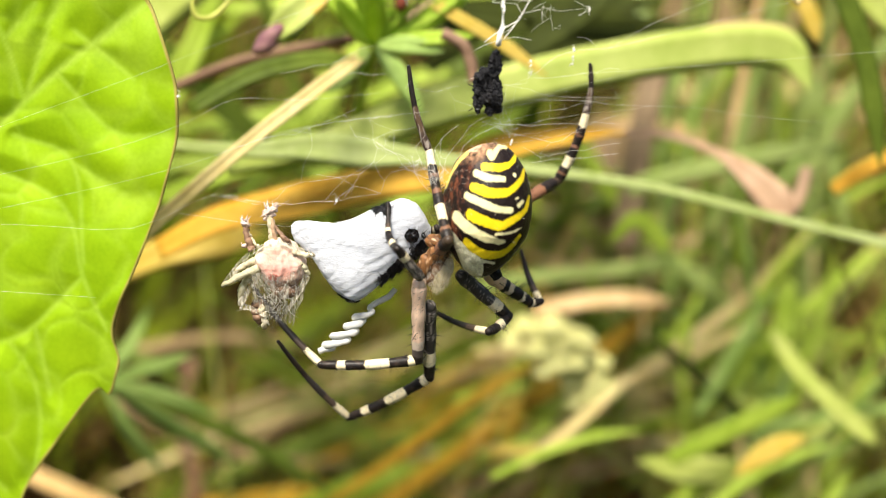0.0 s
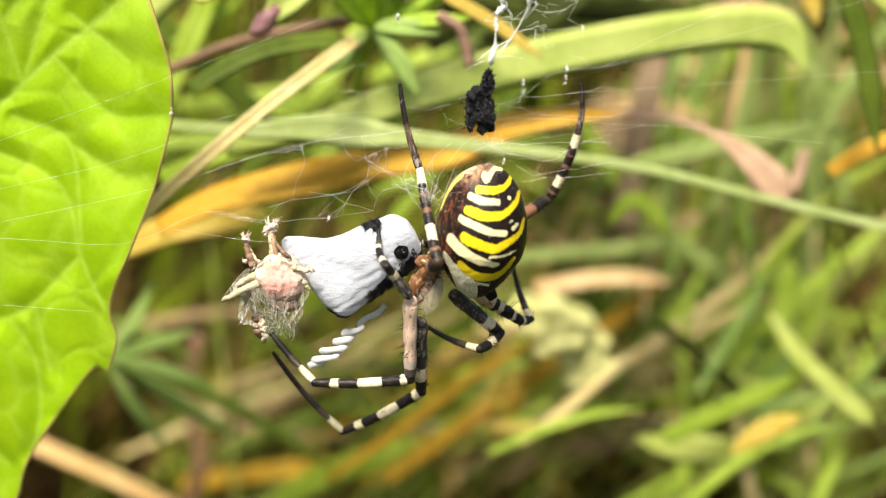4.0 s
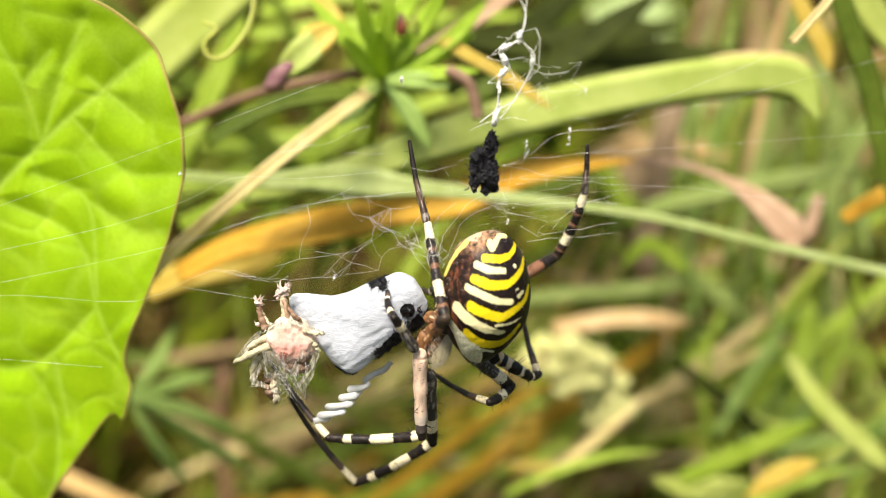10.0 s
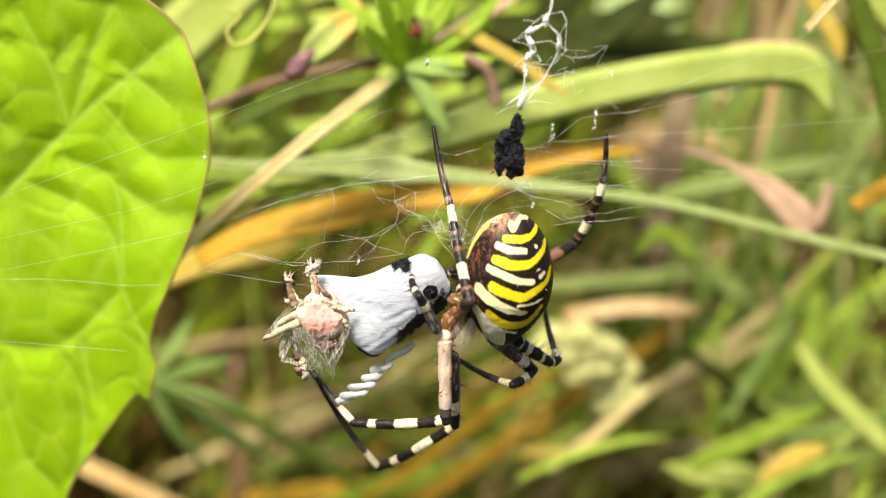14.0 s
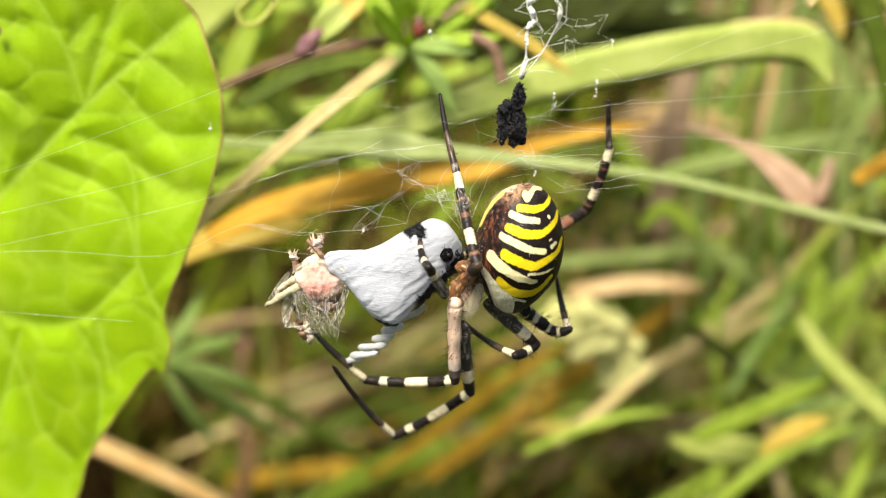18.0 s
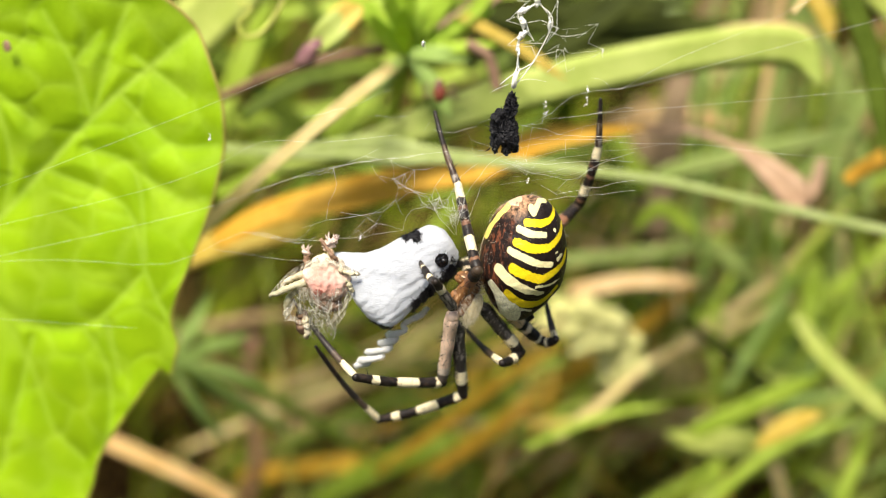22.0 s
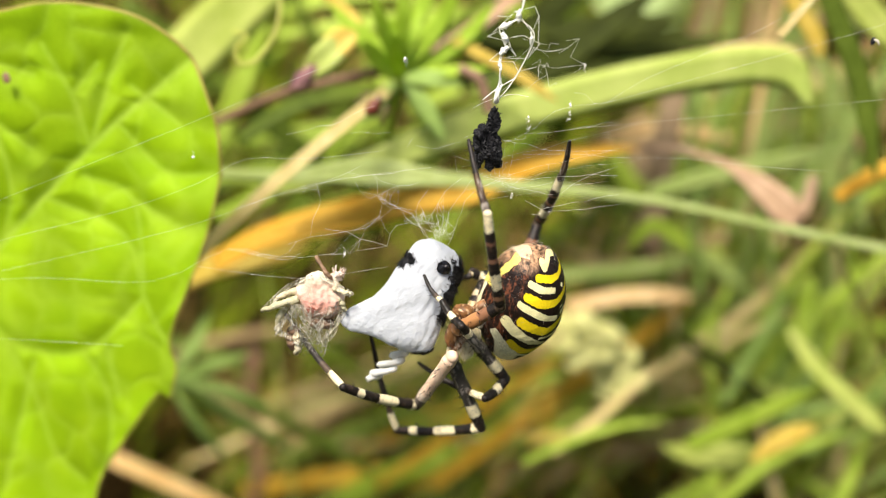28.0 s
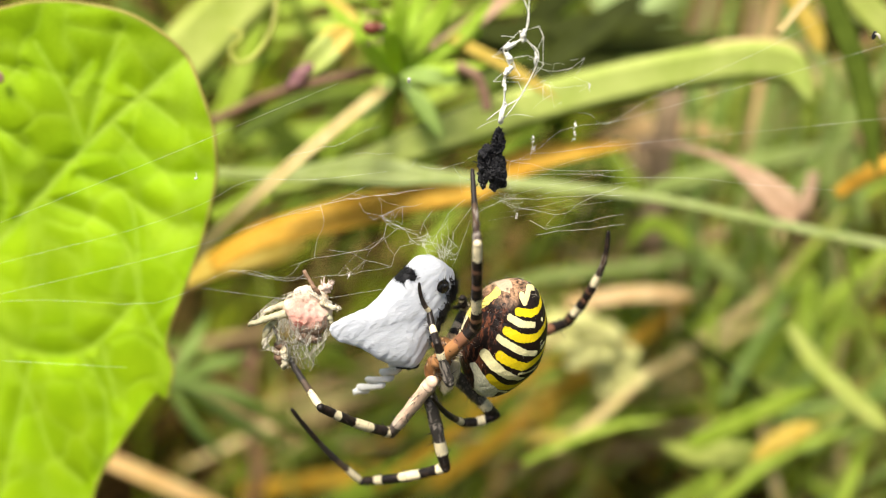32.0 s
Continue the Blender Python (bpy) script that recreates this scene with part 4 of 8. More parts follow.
BELLY_BANDS = (
    # colour, half width, width towards the end, then the middle line across and up, in parts of the half width and half length
    ("pale", 0.072, 0.5, ((-0.08, 0.79), (0.00, 0.74), (0.06, 0.84), (0.12, 0.93), (0.28, 0.955))),
    ("yellow", 0.062, 0.55, ((-0.17, 0.567), (0.18, 0.585), (0.40, 0.66), (0.50, 0.80), (0.50, 0.90))),
    ("cream", 0.062, 0.85, ((-0.325, 0.455), (-0.002, 0.405), (0.33, 0.42))),
    ("yellow", 0.078, 0.45, ((-0.34, 0.246), (0.097, 0.185), (0.484, 0.257), (0.705, 0.454), (0.76, 0.66))),
    ("cream", 0.060, 0.70, ((-0.455, 0.105), (-0.087, 0.024), (0.285, -0.03), (0.595, -0.012))),
    ("yellow", 0.080, 0.40, ((-0.333, -0.158), (0.022, -0.238), (0.386, -0.259), (0.671, -0.143), (0.895, 0.04), (0.95, 0.25))),
    ("cream", 0.088, 0.25, ((-0.64, -0.20), (-0.354, -0.345), (0.03, -0.452), (0.32, -0.484), (0.53, -0.47))),
    ("cream", 0.020, 0.60, ((0.307, -0.397), (0.63, -0.335), (0.87, -0.224))),
    ("yellow", 0.066, 0.45, ((-0.346, -0.565), (0.042, -0.684), (0.355, -0.681), (0.64, -0.566), (0.86, -0.34))),
    ("grey", 0.022, 0.6, ((0.02, -0.79), (0.36, -0.79))),
    ("grey", 0.055, 3.8, ((-0.74, -0.44), (-0.52, -0.60), (-0.28, -0.80), (-0.08, -0.93))),
    ("side", 0.046, 0.75, ((-0.60, 0.78), (-0.76, 0.64), (-0.90, 0.46), (-0.99, 0.26))),
    ("blush", 0.060, 0.9, ((-0.34, 0.93), (-0.46, 0.90), (-0.54, 0.85))),
    ("cream", 0.026, 1.0, ((0.545, 0.525), (0.57, 0.51))),
    ("cream", 0.040, 0.8, ((0.74, 0.08), (0.82, 0.15))),
    ("cream", 0.016, 1.0, ((0.66, 0.17), (0.70, 0.19))),
)
BELLY_COLOURS = {"yellow": (0.90, 0.68, 0.012), "cream": (0.88, 0.80, 0.42), "pale": (0.88, 0.75, 0.34), "grey": (0.93, 0.89, 0.62), "blush": (0.70, 0.48, 0.32), "side": (0.86, 0.70, 0.16)}


def belly_marks(points):
    """Colours of the abdomen: wavy yellow and cream cross bands on black, a rust-streaked flank, a yellow side line."""
    u = points[:, 0] / 0.0046
    v = (points[:, 2] * 0.974 + points[:, 1] * 0.225) / 0.0071
    z = points[:, 2] / 0.0073
    side = np.degrees(np.arctan2(points[:, 0], -points[:, 1]))
    vec = [Vector(p) for p in points]
    soft = np.array([noise.noise(p * 900) for p in vec])
    grain = np.array([noise.noise(p * 5200) for p in vec])
    wob = 0.018 * soft + 0.012 * np.array([noise.noise(p * 2600) for p in vec]) + 0.006 * grain
    streak = np.array([noise.noise(Vector((p.x * 2400 + p.z * 500, p.y * 2400, p.z * 620 - p.x * 250))) for p in vec])
    fleck = np.array([noise.noise(Vector((p.x * 6500 + p.z * 1500, p.y * 6500, p.z * 1700 - p.x * 700))) for p in vec])
    # flank: rust and dark streaks, darker towards the bands, tan at the crown
    near_flank = np.clip((-0.34 - u + 0.16 * np.abs(v)) / 0.26, 0, 1)
    rust = np.clip((streak + 0.7 * fleck + 0.02) * 1.7, 0, 1) * near_flank
    crown = np.clip((v - 0.56 - 0.9 * np.maximum(u + 0.25, 0)) / 0.22, 0, 1)
    out = np.array((0.014, 0.008, 0.006)) + rust[:, None] * np.array((0.145, 0.043, 0.016))
    tan = np.clip(0.62 + 0.9 * streak + 0.5 * fleck, 0.08, 1.2)
    out = out * (1 - crown[:, None]) + crown[:, None] * tan[:, None] * np.array((0.50, 0.29, 0.16))
    # broken black lines along the flank
    line = (np.abs(((side + 16 * soft + 10 * z) / 17) % 1 - 0.5) > 0.39) & (streak < 0.25) & (crown < 0.4)
    out[line & (near_flank > 0.3)] = (0.016, 0.008, 0.006)
    out[np.abs(side) > 152] = (0.02, 0.014, 0.010)
    # side line
    along = side + 16 * z * z + 8 * soft
    strip = (along < -90 + 5 * z) & (along > -101) & (z > -0.25 + 0.1 * streak) & (z < 0.28)
    out[strip] = (0.80, 0.74, 0.48)
    top = (v > 0.80) & (u < -0.36) & (u > -0.62) & (np.abs(side) < 150)
    out[top] = np.array((0.74, 0.58, 0.38)) * np.clip(0.75 + 0.9 * streak[top], 0.15, 1.1)[:, None]
    for name, half, thin, mid in BELLY_BANDS:
        pts = [Vector((a, b, 0)) for a, b in mid]
        run = np.array([(q.x, q.y) for q in spline(pts, 5)])
        best = np.full(len(points), -1.0)
        for i, (a, b) in enumerate(zip(run, run[1:])):
            d = b - a
            k = np.clip(((u - a[0]) * d[0] + (v - a[1]) * d[1]) / (d @ d), 0, 1)
            far = np.hypot(u - a[0] - d[0] * k, v - a[1] - d[1] * k)
            width = half * (1 + (thin - 1) * ((i + k) / (len(run) - 1)) ** 1.6)
            best = np.maximum(best, (width + wob * 0.7 - far) / half)
        inside = (best > 0) & (np.abs(side) < 118)
        col = np.array(BELLY_COLOURS[name])
        shade = np.clip(0.80 + 0.30 * np.minimum(best / 0.3, 1), 0, 1) * (0.97 + 0.12 * grain + 0.05 * soft)
        if name == "grey":
            shade *= 0.95 + 0.3 * fleck
        out[inside] = (col * shade[:, None])[inside]
    return np.clip(out, 0.004, 0.95)


def make_abdomen():
    bm = bmesh.new()
    bmesh.ops.create_uvsphere(bm, u_segments=320, v_segments=300, radius=1.0)
    for v in bm.verts:
        x, y, z = v.co
        k = 1 - 0.035 * z - 0.02 * z * z - 0.34 * max(-z - 0.3, 0)
        k *= 1 + 0.10 * math.exp(-((z - 0.72) / 0.20) ** 2) * max(-x, 0) / max(math.hypot(x, y), 0.01)
        q = Vector((x * 0.0049 * k, y * 0.0050 * k, z * 0.0073))
        v.co = q * (1 + 0.016 * noise.noise(q * 420) + 0.008 * noise.noise(q * 1300) + 0.004 * noise.noise(q * 4200))
    ob = part("abdomen", bm, M_BELLY, spider, "egg-shaped abdomen with wavy yellow and cream bands on black")
    flat = np.ones((len(ob.data.vertices), 4), np.float32)
    flat[:, :3] = belly_marks(np.array([v.co for v in ob.data.vertices]))
    ob.data.color_attributes.new("Color", "FLOAT_COLOR", "POINT").data.foreach_set("color", flat.ravel())
    bm = bmesh.new()
    for x, h in ((-0.0003, 0.0011), (0.0003, 0.0011), (0.0, 0.0014)):
        tube(bm, [Vector((x + 0.0012, 0.0012, -0.0060)), Vector((x + 0.0018, 0.0012, -0.0062 - h * 0.6)), Vector((x + 0.0021, 0.0012, -0.0062 - h))], lambda s: 0.00055 - 0.0002 * s, 8)
    part("spinneret", bm, M_BLACK, ob, "short black spinnerets")
    bm = bmesh.new()
    rnd = random.Random(77)
    skin_ = [(v.co.copy(), v.normal.copy()) for v in ob.data.vertices]
    for _ in range(900):
        q, nrm = rnd.choice(skin_)
        if q.y > 0.003 or (q.x > -0.002 and rnd.random() < 0.6):
            continue
        d = (nrm + Vector((rnd.gauss(0, 0.4), rnd.gauss(0, 0.4), rnd.gauss(-0.3, 0.4)))).normalized()
        tube(bm, [q, q + d * rnd.uniform(0.0002, 0.0006)], lambda s_: 0.000010 * (1.2 - s_), 3)
    tagged(part("hair", bm, M_HAIR, ob, "short silvery hairs", False), kind="stuff")
    return ob


abdomen = make_abdomen()
bm = bmesh.new()
ball(bm, (0.0001, 0, 0), (0.0013, 0.0014, 0.0027), Matrix.Rotation(0.55, 4, "Y"), 0.20, 900, 48, 36)
ball(bm, (0.0019, 0.0006, 0.0020), (0.0008, 0.0009, 0.0015), Matrix.Rotation(0.9, 4, "Y"), 0.2, 900, 24, 18)
cephalothorax = part("cephalothorax", bm, M_SPIDER, spider, "brown head part with silvery hairs")
colour(cephalothorax, lambda p: tuple(np.array((0.25, 0.12, 0.05)) * (0.9 + 0.8 * noise.noise(p * 1500)) if noise.noise(p * 2400) < 0.22 else (0.48, 0.36, 0.24)))
for at, half, turn in (((0.0003, -0.0006, 0.0022), (0.0013, 0.0010, 0.0009), 0.3), ((-0.0011, -0.0010, -0.0003), (0.00075, 0.0008, 0.0015), 0.25), ((-0.0002, -0.0010, 0.0008), (0.0008, 0.0007, 0.0014), 0.5)):
    bm = bmesh.new()
    ball(bm, at, half, Matrix.Rotation(turn, 4, "Y"), 0.14, 1100, 36, 28)
    coxa = part("leg_base", bm, M_SPIDER, cephalothorax, "orange-brown swollen leg base")
    colour(coxa, lambda p: tuple(np.array((0.25, 0.115, 0.042)) * (0.85 + 0.7 * noise.noise(p * 1300)) if noise.noise(p * 2300) < 0.34 else (0.52, 0.33, 0.18)))
    bm = bmesh.new()
    for _ in range(70):
        q = Vector((random.gauss(0, 1), random.gauss(-0.6, 0.8), random.gauss(0, 1))).normalized()
        w = Vector(at) + Vector((q.x * half[0], q.y * half[1], q.z * half[2]))
        tube(bm, [w, w + q * random.uniform(0.0002, 0.0006)], lambda s_: 0.000016 * (1.2 - s_), 3)
    tagged(part("bristles", bm, M_SPINE, coxa, "short black bristles", False), kind="stuff")
bm = bmesh.new()
ball(bm, (0.0010, -0.0006, -0.0012), (0.00085, 0.0007, 0.0019), Matrix.Rotation(0.45, 4, "Y"), 0.12, 900, 36, 28)
plate = part("furry_plate", bm, M_SPIDER, cephalothorax, "pale furry underside of the head part")
colour(plate, lambda p: tuple(np.array((0.56, 0.47, 0.27)) * (0.9 + 0.5 * noise.noise(Vector((p.x * 4200, p.y * 4200, p.z * 900))))))
bm = bmesh.new()
for _ in range(700):
    q = Vector((random.gauss(0, 1), random.gauss(-0.6, 0.8), random.gauss(0, 1))).normalized()
    w = Matrix.Rotation(0.45, 3, "Y") @ Vector((q.x * 0.00085, q.y * 0.0007, q.z * 0.0019)) + Vector((0.0010, -0.0006, -0.0012))
    tube(bm, [w, w + q * random.uniform(0.0001, 0.0004) + Vector((-0.0002, 0, -0.0005))], lambda s_: 0.000016 * (1.2 - s_), 3)
tagged(part("hair", bm, M_FUR, plate, "soft pale hairs", False), kind="stuff")
bm = bmesh.new()
for k in range(520):
    q = Vector((random.gauss(0, 1), random.gauss(-0.4, 1), random.gauss(0, 1))).normalized()
    s = Matrix.Rotation(0.55, 3, "Y") @ Vector((q.x * 0.0012, q.y * 0.0013, q.z * 0.0026)) + Vector((0.0001, 0, 0))
    tube(bm, [s, s + q * random.uniform(0.0002, 0.0008) + Vector((0.0003, 0, -0.0003))], lambda s_: 0.000018 * (1.2 - s_), 3)
tagged(part("hair", bm, M_HAIR, cephalothorax, "fine silvery hairs", False), kind="stuff")
for side in (-1, 1):
    bm = bmesh.new()
    tube(bm, spline([Vector((-0.0008, -0.0004 * side, -0.0010)), Vector((-0.0016, -0.0005 * side, -0.0026)), Vector((-0.0012, -0.0004 * side, -0.0040))], 5), lambda s: 0.00036 - 0.00016 * s, 10)
    part("palp", bm, M_BONE, cephalothorax)
    bm = bmesh.new()
    ball(bm, (-0.0012, -0.0004 * side, -0.0013), (0.0005, 0.0004, 0.0009), Matrix.Rotation(0.5, 4, "Y"), 0.1, 1800)
    part("jaw", bm, M_BUG, cephalothorax)

# lengths of thigh, shin and foot of each leg, from the web's centre outwards
LENGTHS = {"front": (0.0063, 0.0115, 0.0095), "upper": (0.0122, 0.0082, 0.0059), "grip": (0.0049, 0.0041, 0.0038), "long": (0.0099, 0.0110, 0.0128), "second": (0.0099, 0.0114, 0.0137), "lower": (0.0076, 0.0043, 0.0097), "hind": (0.0054, 0.0022, 0.0065), "far": (0.0062, 0.0020, 0.0016)}
DOT = (0.43, 0.205, 0.08)
BANDS = {
    "thigh": ((0.0, SALMON), (0.72, (0.74, 0.60, 0.47)), (0.84, (0.10, 0.08, 0.07)), (0.93, BLACK)),
    "shin": ((0.0, BONE), (0.09, BLACK), (0.29, BONE), (0.54, BLACK), (0.74, BONE), (0.83, BLACK)),
    "foot": ((0.0, BONE), (0.20, (0.10, 0.07, 0.05)), (0.34, (0.04, 0.033, 0.03)), (0.6, BLACK)),
    "front_thigh": ((0.0, DOT), (0.55, (0.28, 0.13, 0.07)), (0.78, BLACK), (0.94, (0.06, 0.04, 0.025))),
    "front_shin": ((0.0, BLACK), (0.10, (0.22, 0.11, 0.06)), (0.14, BLACK), (0.22, BONE), (0.39, BLACK), (0.52, (0.20, 0.10, 0.06)), (0.57, BLACK), (0.70, (0.20, 0.10, 0.06)), (0.74, BLACK), (0.84, BONE)),
    "front_foot": ((0.0, (0.05, 0.03, 0.02)), (0.25, (0.09, 0.055, 0.03)), (0.55, BLACK)),
    "grey_thigh": ((0.0, (0.055, 0.048, 0.042)), (0.62, BONE), (0.80, BLACK)),
    "mottled_thigh": ((0.0, (0.80, 0.56, 0.30)), (0.34, BLACK), (0.46, (0.78, 0.62, 0.40)), (0.60, BLACK), (0.86, BONE), (0.94, BLACK)),
    "short_shin": ((0.0, BLACK), (0.35, BONE), (0.58, BLACK)),
}


def leg_piece(name, length, r0, r1, bands, spines, bow=0.0):
    bm = bmesh.new()
    line = [Vector((0, -bow * math.sin(math.pi * i / 90), length * i / 90)) for i in range(91)]
    tube(bm, line, lambda s: 1.10 * (r0 + (r1 - r0) * s) * (1 + 0.05 * math.sin(s * 19)) * (0.80 + 0.20 * min(s / 0.06, (1 - s) / 0.06, 1)), 24)
    for z_, r_ in ((0.0, r0), (length, r1)):
        ball(bm, (0, 0, z_), (r_ * 1.02, r_ * 1.02, r_ * 1.02), None, 0.06, 1800, 16, 12)
    rnd = random.Random(int(length * 1e6))
    ob = part(name, bm, M_SPIDER, spider)
    bm = bmesh.new()
    for _ in range(int(spines * 0.8 * min(1.0, length / 0.006))):
        s, a = rnd.uniform(0.08, 0.95), rnd.uniform(0, math.tau)
        d = Vector((math.cos(a), math.sin(a), 0))
        b = Vector((0, -bow * math.sin(math.pi * s), length * s)) + d * (r0 + (r1 - r0) * s) * 0.9
        tube(bm, [b, b + d * rnd.uniform(0.8, 1.5) * r0 * 1.2 + Vector((0, 0, rnd.uniform(0.0001, 0.0005)))], lambda q: 0.085 * r0 * (1.1 - q), 4)
    for _ in range(int(length * 40000)):
        s, a = rnd.uniform(0.02, 0.98), rnd.uniform(0, math.tau)
        d = Vector((math.cos(a), math.sin(a), 0))
        b = Vector((0, -bow * math.sin(math.pi * s), length * s)) + d * (r0 + (r1 - r0) * s)
        tube(bm, [b, b + d * rnd.uniform(0.2, 0.5) * r0 + Vector((0, 0, rnd.uniform(0.0001, 0.0004)))], lambda q: 0.000012 * (1.1 - q), 3)
    tagged(part("bristles", bm, M_SPINE, ob, "short black bristles", False), kind="stuff")

    def mark(p):
        s = p.z / length + 0.00016 / length * noise.noise(p * 2200) + 0.00010 / length * noise.noise(p * 6000)
        col = bands[0][1]
        for k, q in bands:
            if s >= k:
                col = q
        if col in (SALMON, DOT):
            if noise.noise(p * 5600) > 0.54:
                return (0.03, 0.02, 0.015)
            k_ = 0.92 + 0.4 * noise.noise(Vector((p.x * 2600, p.y * 2600, p.z * 700)))
            return (col[0] * k_, col[1] * k_, col[2] * k_)
        if col == BLACK:
            k_ = max(noise.noise(p * 1900), 0) + 0.6 * max(noise.noise(p * 6500), 0)
            return (0.012 + 0.055 * k_, 0.010 + 0.032 * k_, 0.009 + 0.020 * k_)
        if col == BONE:
            k_ = 1.0 + 0.18 * noise.noise(p * 1600) - (0.5 if noise.noise(p * 6800) > 0.50 else 0)
            return (col[0] * k_, col[1] * k_, col[2] * k_)
        if bands[0][0] == 0.0 and bands[0][1][0] < 0.2 and noise.noise(Vector((p.x * 5200, p.y * 5200, p.z * 650))) + 0.4 * noise.noise(p * 7000) > 0.16 and s < 0.62 and len(bands) == 3:
            return (0.30, 0.26, 0.22)
        return col

    colour(ob, mark)
    return ob


legs = {}
for key, (a, b, c_) in LENGTHS.items():
    fore = key in ("front", "upper")
    thigh = BANDS["thigh"] if key == "long" else BANDS["front_thigh"] if fore else BANDS["mottled_thigh"] if key in ("hind", "far") else BANDS["grey_thigh"]
    shin = BANDS["short_shin"] if key in ("hind", "far", "grip", "lower") else BANDS["front_shin"] if fore else BANDS["shin"]
    k = 0.72 if key == "grip" else 1.0
    legs[key] = (leg_piece("leg_thigh", a, 0.00075 * k, 0.00060 * k, thigh, 22), leg_piece("leg_shin", b, 0.00056 * k, 0.00046 * k, shin, 30, 0.0003), leg_piece("leg_foot", c_, 0.00040 * k, 0.00020 * k, BANDS["front_foot" if fore else "foot"], 26, 0.0004))

# ---------------------------------------------------------------- wrapped prey
wrapped_prey = root("wrapped_prey", (-0.00333, -0.00700, 0.35309), "insect prey wrapped in dense white silk", "prey")


def pair_loft(bm, pairs, depth, seg=120):
    """A bundle whose rings run from an upper to a lower point, with the folds of wound silk."""
    up = spline([Vector((a, 0, b)) * 0.001 for a, b, _, _ in pairs], 11)
    low = spline([Vector((c, 0, d)) * 0.001 for _, _, c, d in pairs], 11)
    rings = []
    for a, b in zip(up, low):
        mid, half = (a + b) / 2, (a - b) / 2
        ring = []
        for k in range(seg):
            q = k * math.tau / seg
            sq, cq = math.sin(q), math.cos(q)
            p = mid + half * math.copysign(abs(sq) ** 0.85, sq) + Vector((0, math.copysign(abs(cq) ** 0.62, cq) * half.length * depth, 0))
            fold_ = noise.noise(Vector((p.x * 500 + p.z * 380, p.y * 500, p.z * 1500 - p.x * 900)))
            crease = abs(noise.noise(Vector((p.x * 700 - p.z * 900, p.y * 700, p.z * 260 + p.x * 330))))
            p += Vector((0.25, 0.8, 0.6)) * (0.00030 * noise.noise(p * 330) + 0.00010 * fold_ + 0.00009 * crease + 0.00005 * noise.noise(p * 3000))
            ring.append(p)
        rings.append(ring)
    grid = [[bm.verts.new(p) for p in ring] for ring in rings]
    for a, b in zip(grid, grid[1:]):
        for k in range(seg):
            bm.faces.new((a[k], a[(k + 1) % seg], b[(k + 1) % seg], b[k]))
    bm.faces.new(grid[0])
    bm.faces.new(grid[-1][::-1])
    return rings


bm = bmesh.new()
skin = pair_loft(bm, ((-13.3, 1.0, -13.3, 0.2), (-12.7, 1.45, -12.8, -0.8), (-11.2, 1.45, -11.7, -1.9), (-9.4, 1.2, -10.6, -3.3), (-7.8, 1.3, -9.6, -5.1), (-6.2, 1.8, -8.2, -6.7), (-4.7, 2.6, -6.4, -7.4),
                      (-3.3, 3.2, -4.6, -6.4), (-2.0, 3.75, -3.0, -5.0), (-0.8, 3.9, -1.4, -3.6), (0.4, 3.4, 0.2, -2.5), (1.3, 2.3, 1.2, -1.5), (2.0, 0.8, 1.95, -0.2)), 0.46)
cocoon = part("cocoon", bm, M_SILK, wrapped_prey, "dense white silk wrapping")


def skin_patch(name, inside, lift, rough, hairs, label, fray=1.0):
    """A dark piece of the prey that shows through the silk, with a frayed edge."""
    bm = bmesh.new()
    made, seg, fine = {}, len(skin[0]), 4

    def place(i, k):
        a, b = divmod(i, fine)
        c, d = divmod(k, fine)
        a2, c2 = min(a + 1, len(skin) - 1), (c + 1) % seg
        return skin[a][c % seg].lerp(skin[a][c2], d / fine).lerp(skin[a2][c % seg].lerp(skin[a2][c2], d / fine), b / fine)

    def vert(i, k):
        k %= seg * fine
        if (i, k) not in made:
            p = place(i, k)
            a = min(round(i / fine), len(skin) - 1)
            mid = (skin[a][0] + skin[a][seg // 2]) / 2
            made[i, k] = bm.verts.new(p + (p - mid).normalized() * (lift + rough * (0.4 + noise.noise(p * 1700) + 0.5 * noise.noise(p * 4500))))
        return made[i, k]

    for i in range(len(skin) - 1):
        for k in range(seg):
            if skin[i][k].y > 0.0006 or inside(skin[i][k]) > 1 + fray * 0.9:
                continue
            for i2 in range(i * fine, i * fine + fine):
                for k2 in range(k * fine, k * fine + fine):
                    p = place(i2, k2)
                    if inside(p) + fray * (0.5 * noise.noise(p * 1500) + 0.35 * noise.noise(p * 3800) + 0.30 * noise.noise(p * 9000)) < 1:
                        bm.faces.new((vert(i2, k2), vert(i2, k2 + 1), vert(i2 + 1, k2 + 1), vert(i2 + 1, k2)))
    keys_ = [v.co.copy() for v in bm.verts]
    centre = sum(keys_, Vector()) / len(keys_)
    for _ in range(hairs):
        q = random.choice(keys_)
        d = ((q - centre).normalized() + Vector((random.gauss(0, 0.6), random.gauss(-0.5, 0.5), random.gauss(0, 0.6)))).normalized()
        tube(bm, [q, q + d * random.uniform(0.0002, 0.0009)], lambda s: 0.000022 * (1.1 - s), 3)
    if name == "eye":
        front = min(keys_, key=lambda q: (q - centre).length)
        ball(bm, front + Vector((0.00008, 0.00006, 0)), (0.00034, 0.00026, 0.00030), None, 0.1, 2500, 20, 16)
    part(name, bm, M_EYE if name == "eye" else M_BLACK, wrapped_prey, label)


def near_line(p, *pts, r=1.0):
    best = 9.0
    for (ax, az), (bx, bz) in zip(pts, pts[1:]):
        a, d, q = Vector((ax, az)), Vector((bx - ax, bz - az)), Vector((p.x, p.z)) * 1000
        k = min(max((q - a).dot(d) / d.length_squared, 0), 1)
        best = min(best, (q - a - d * k).length / r)
    return best


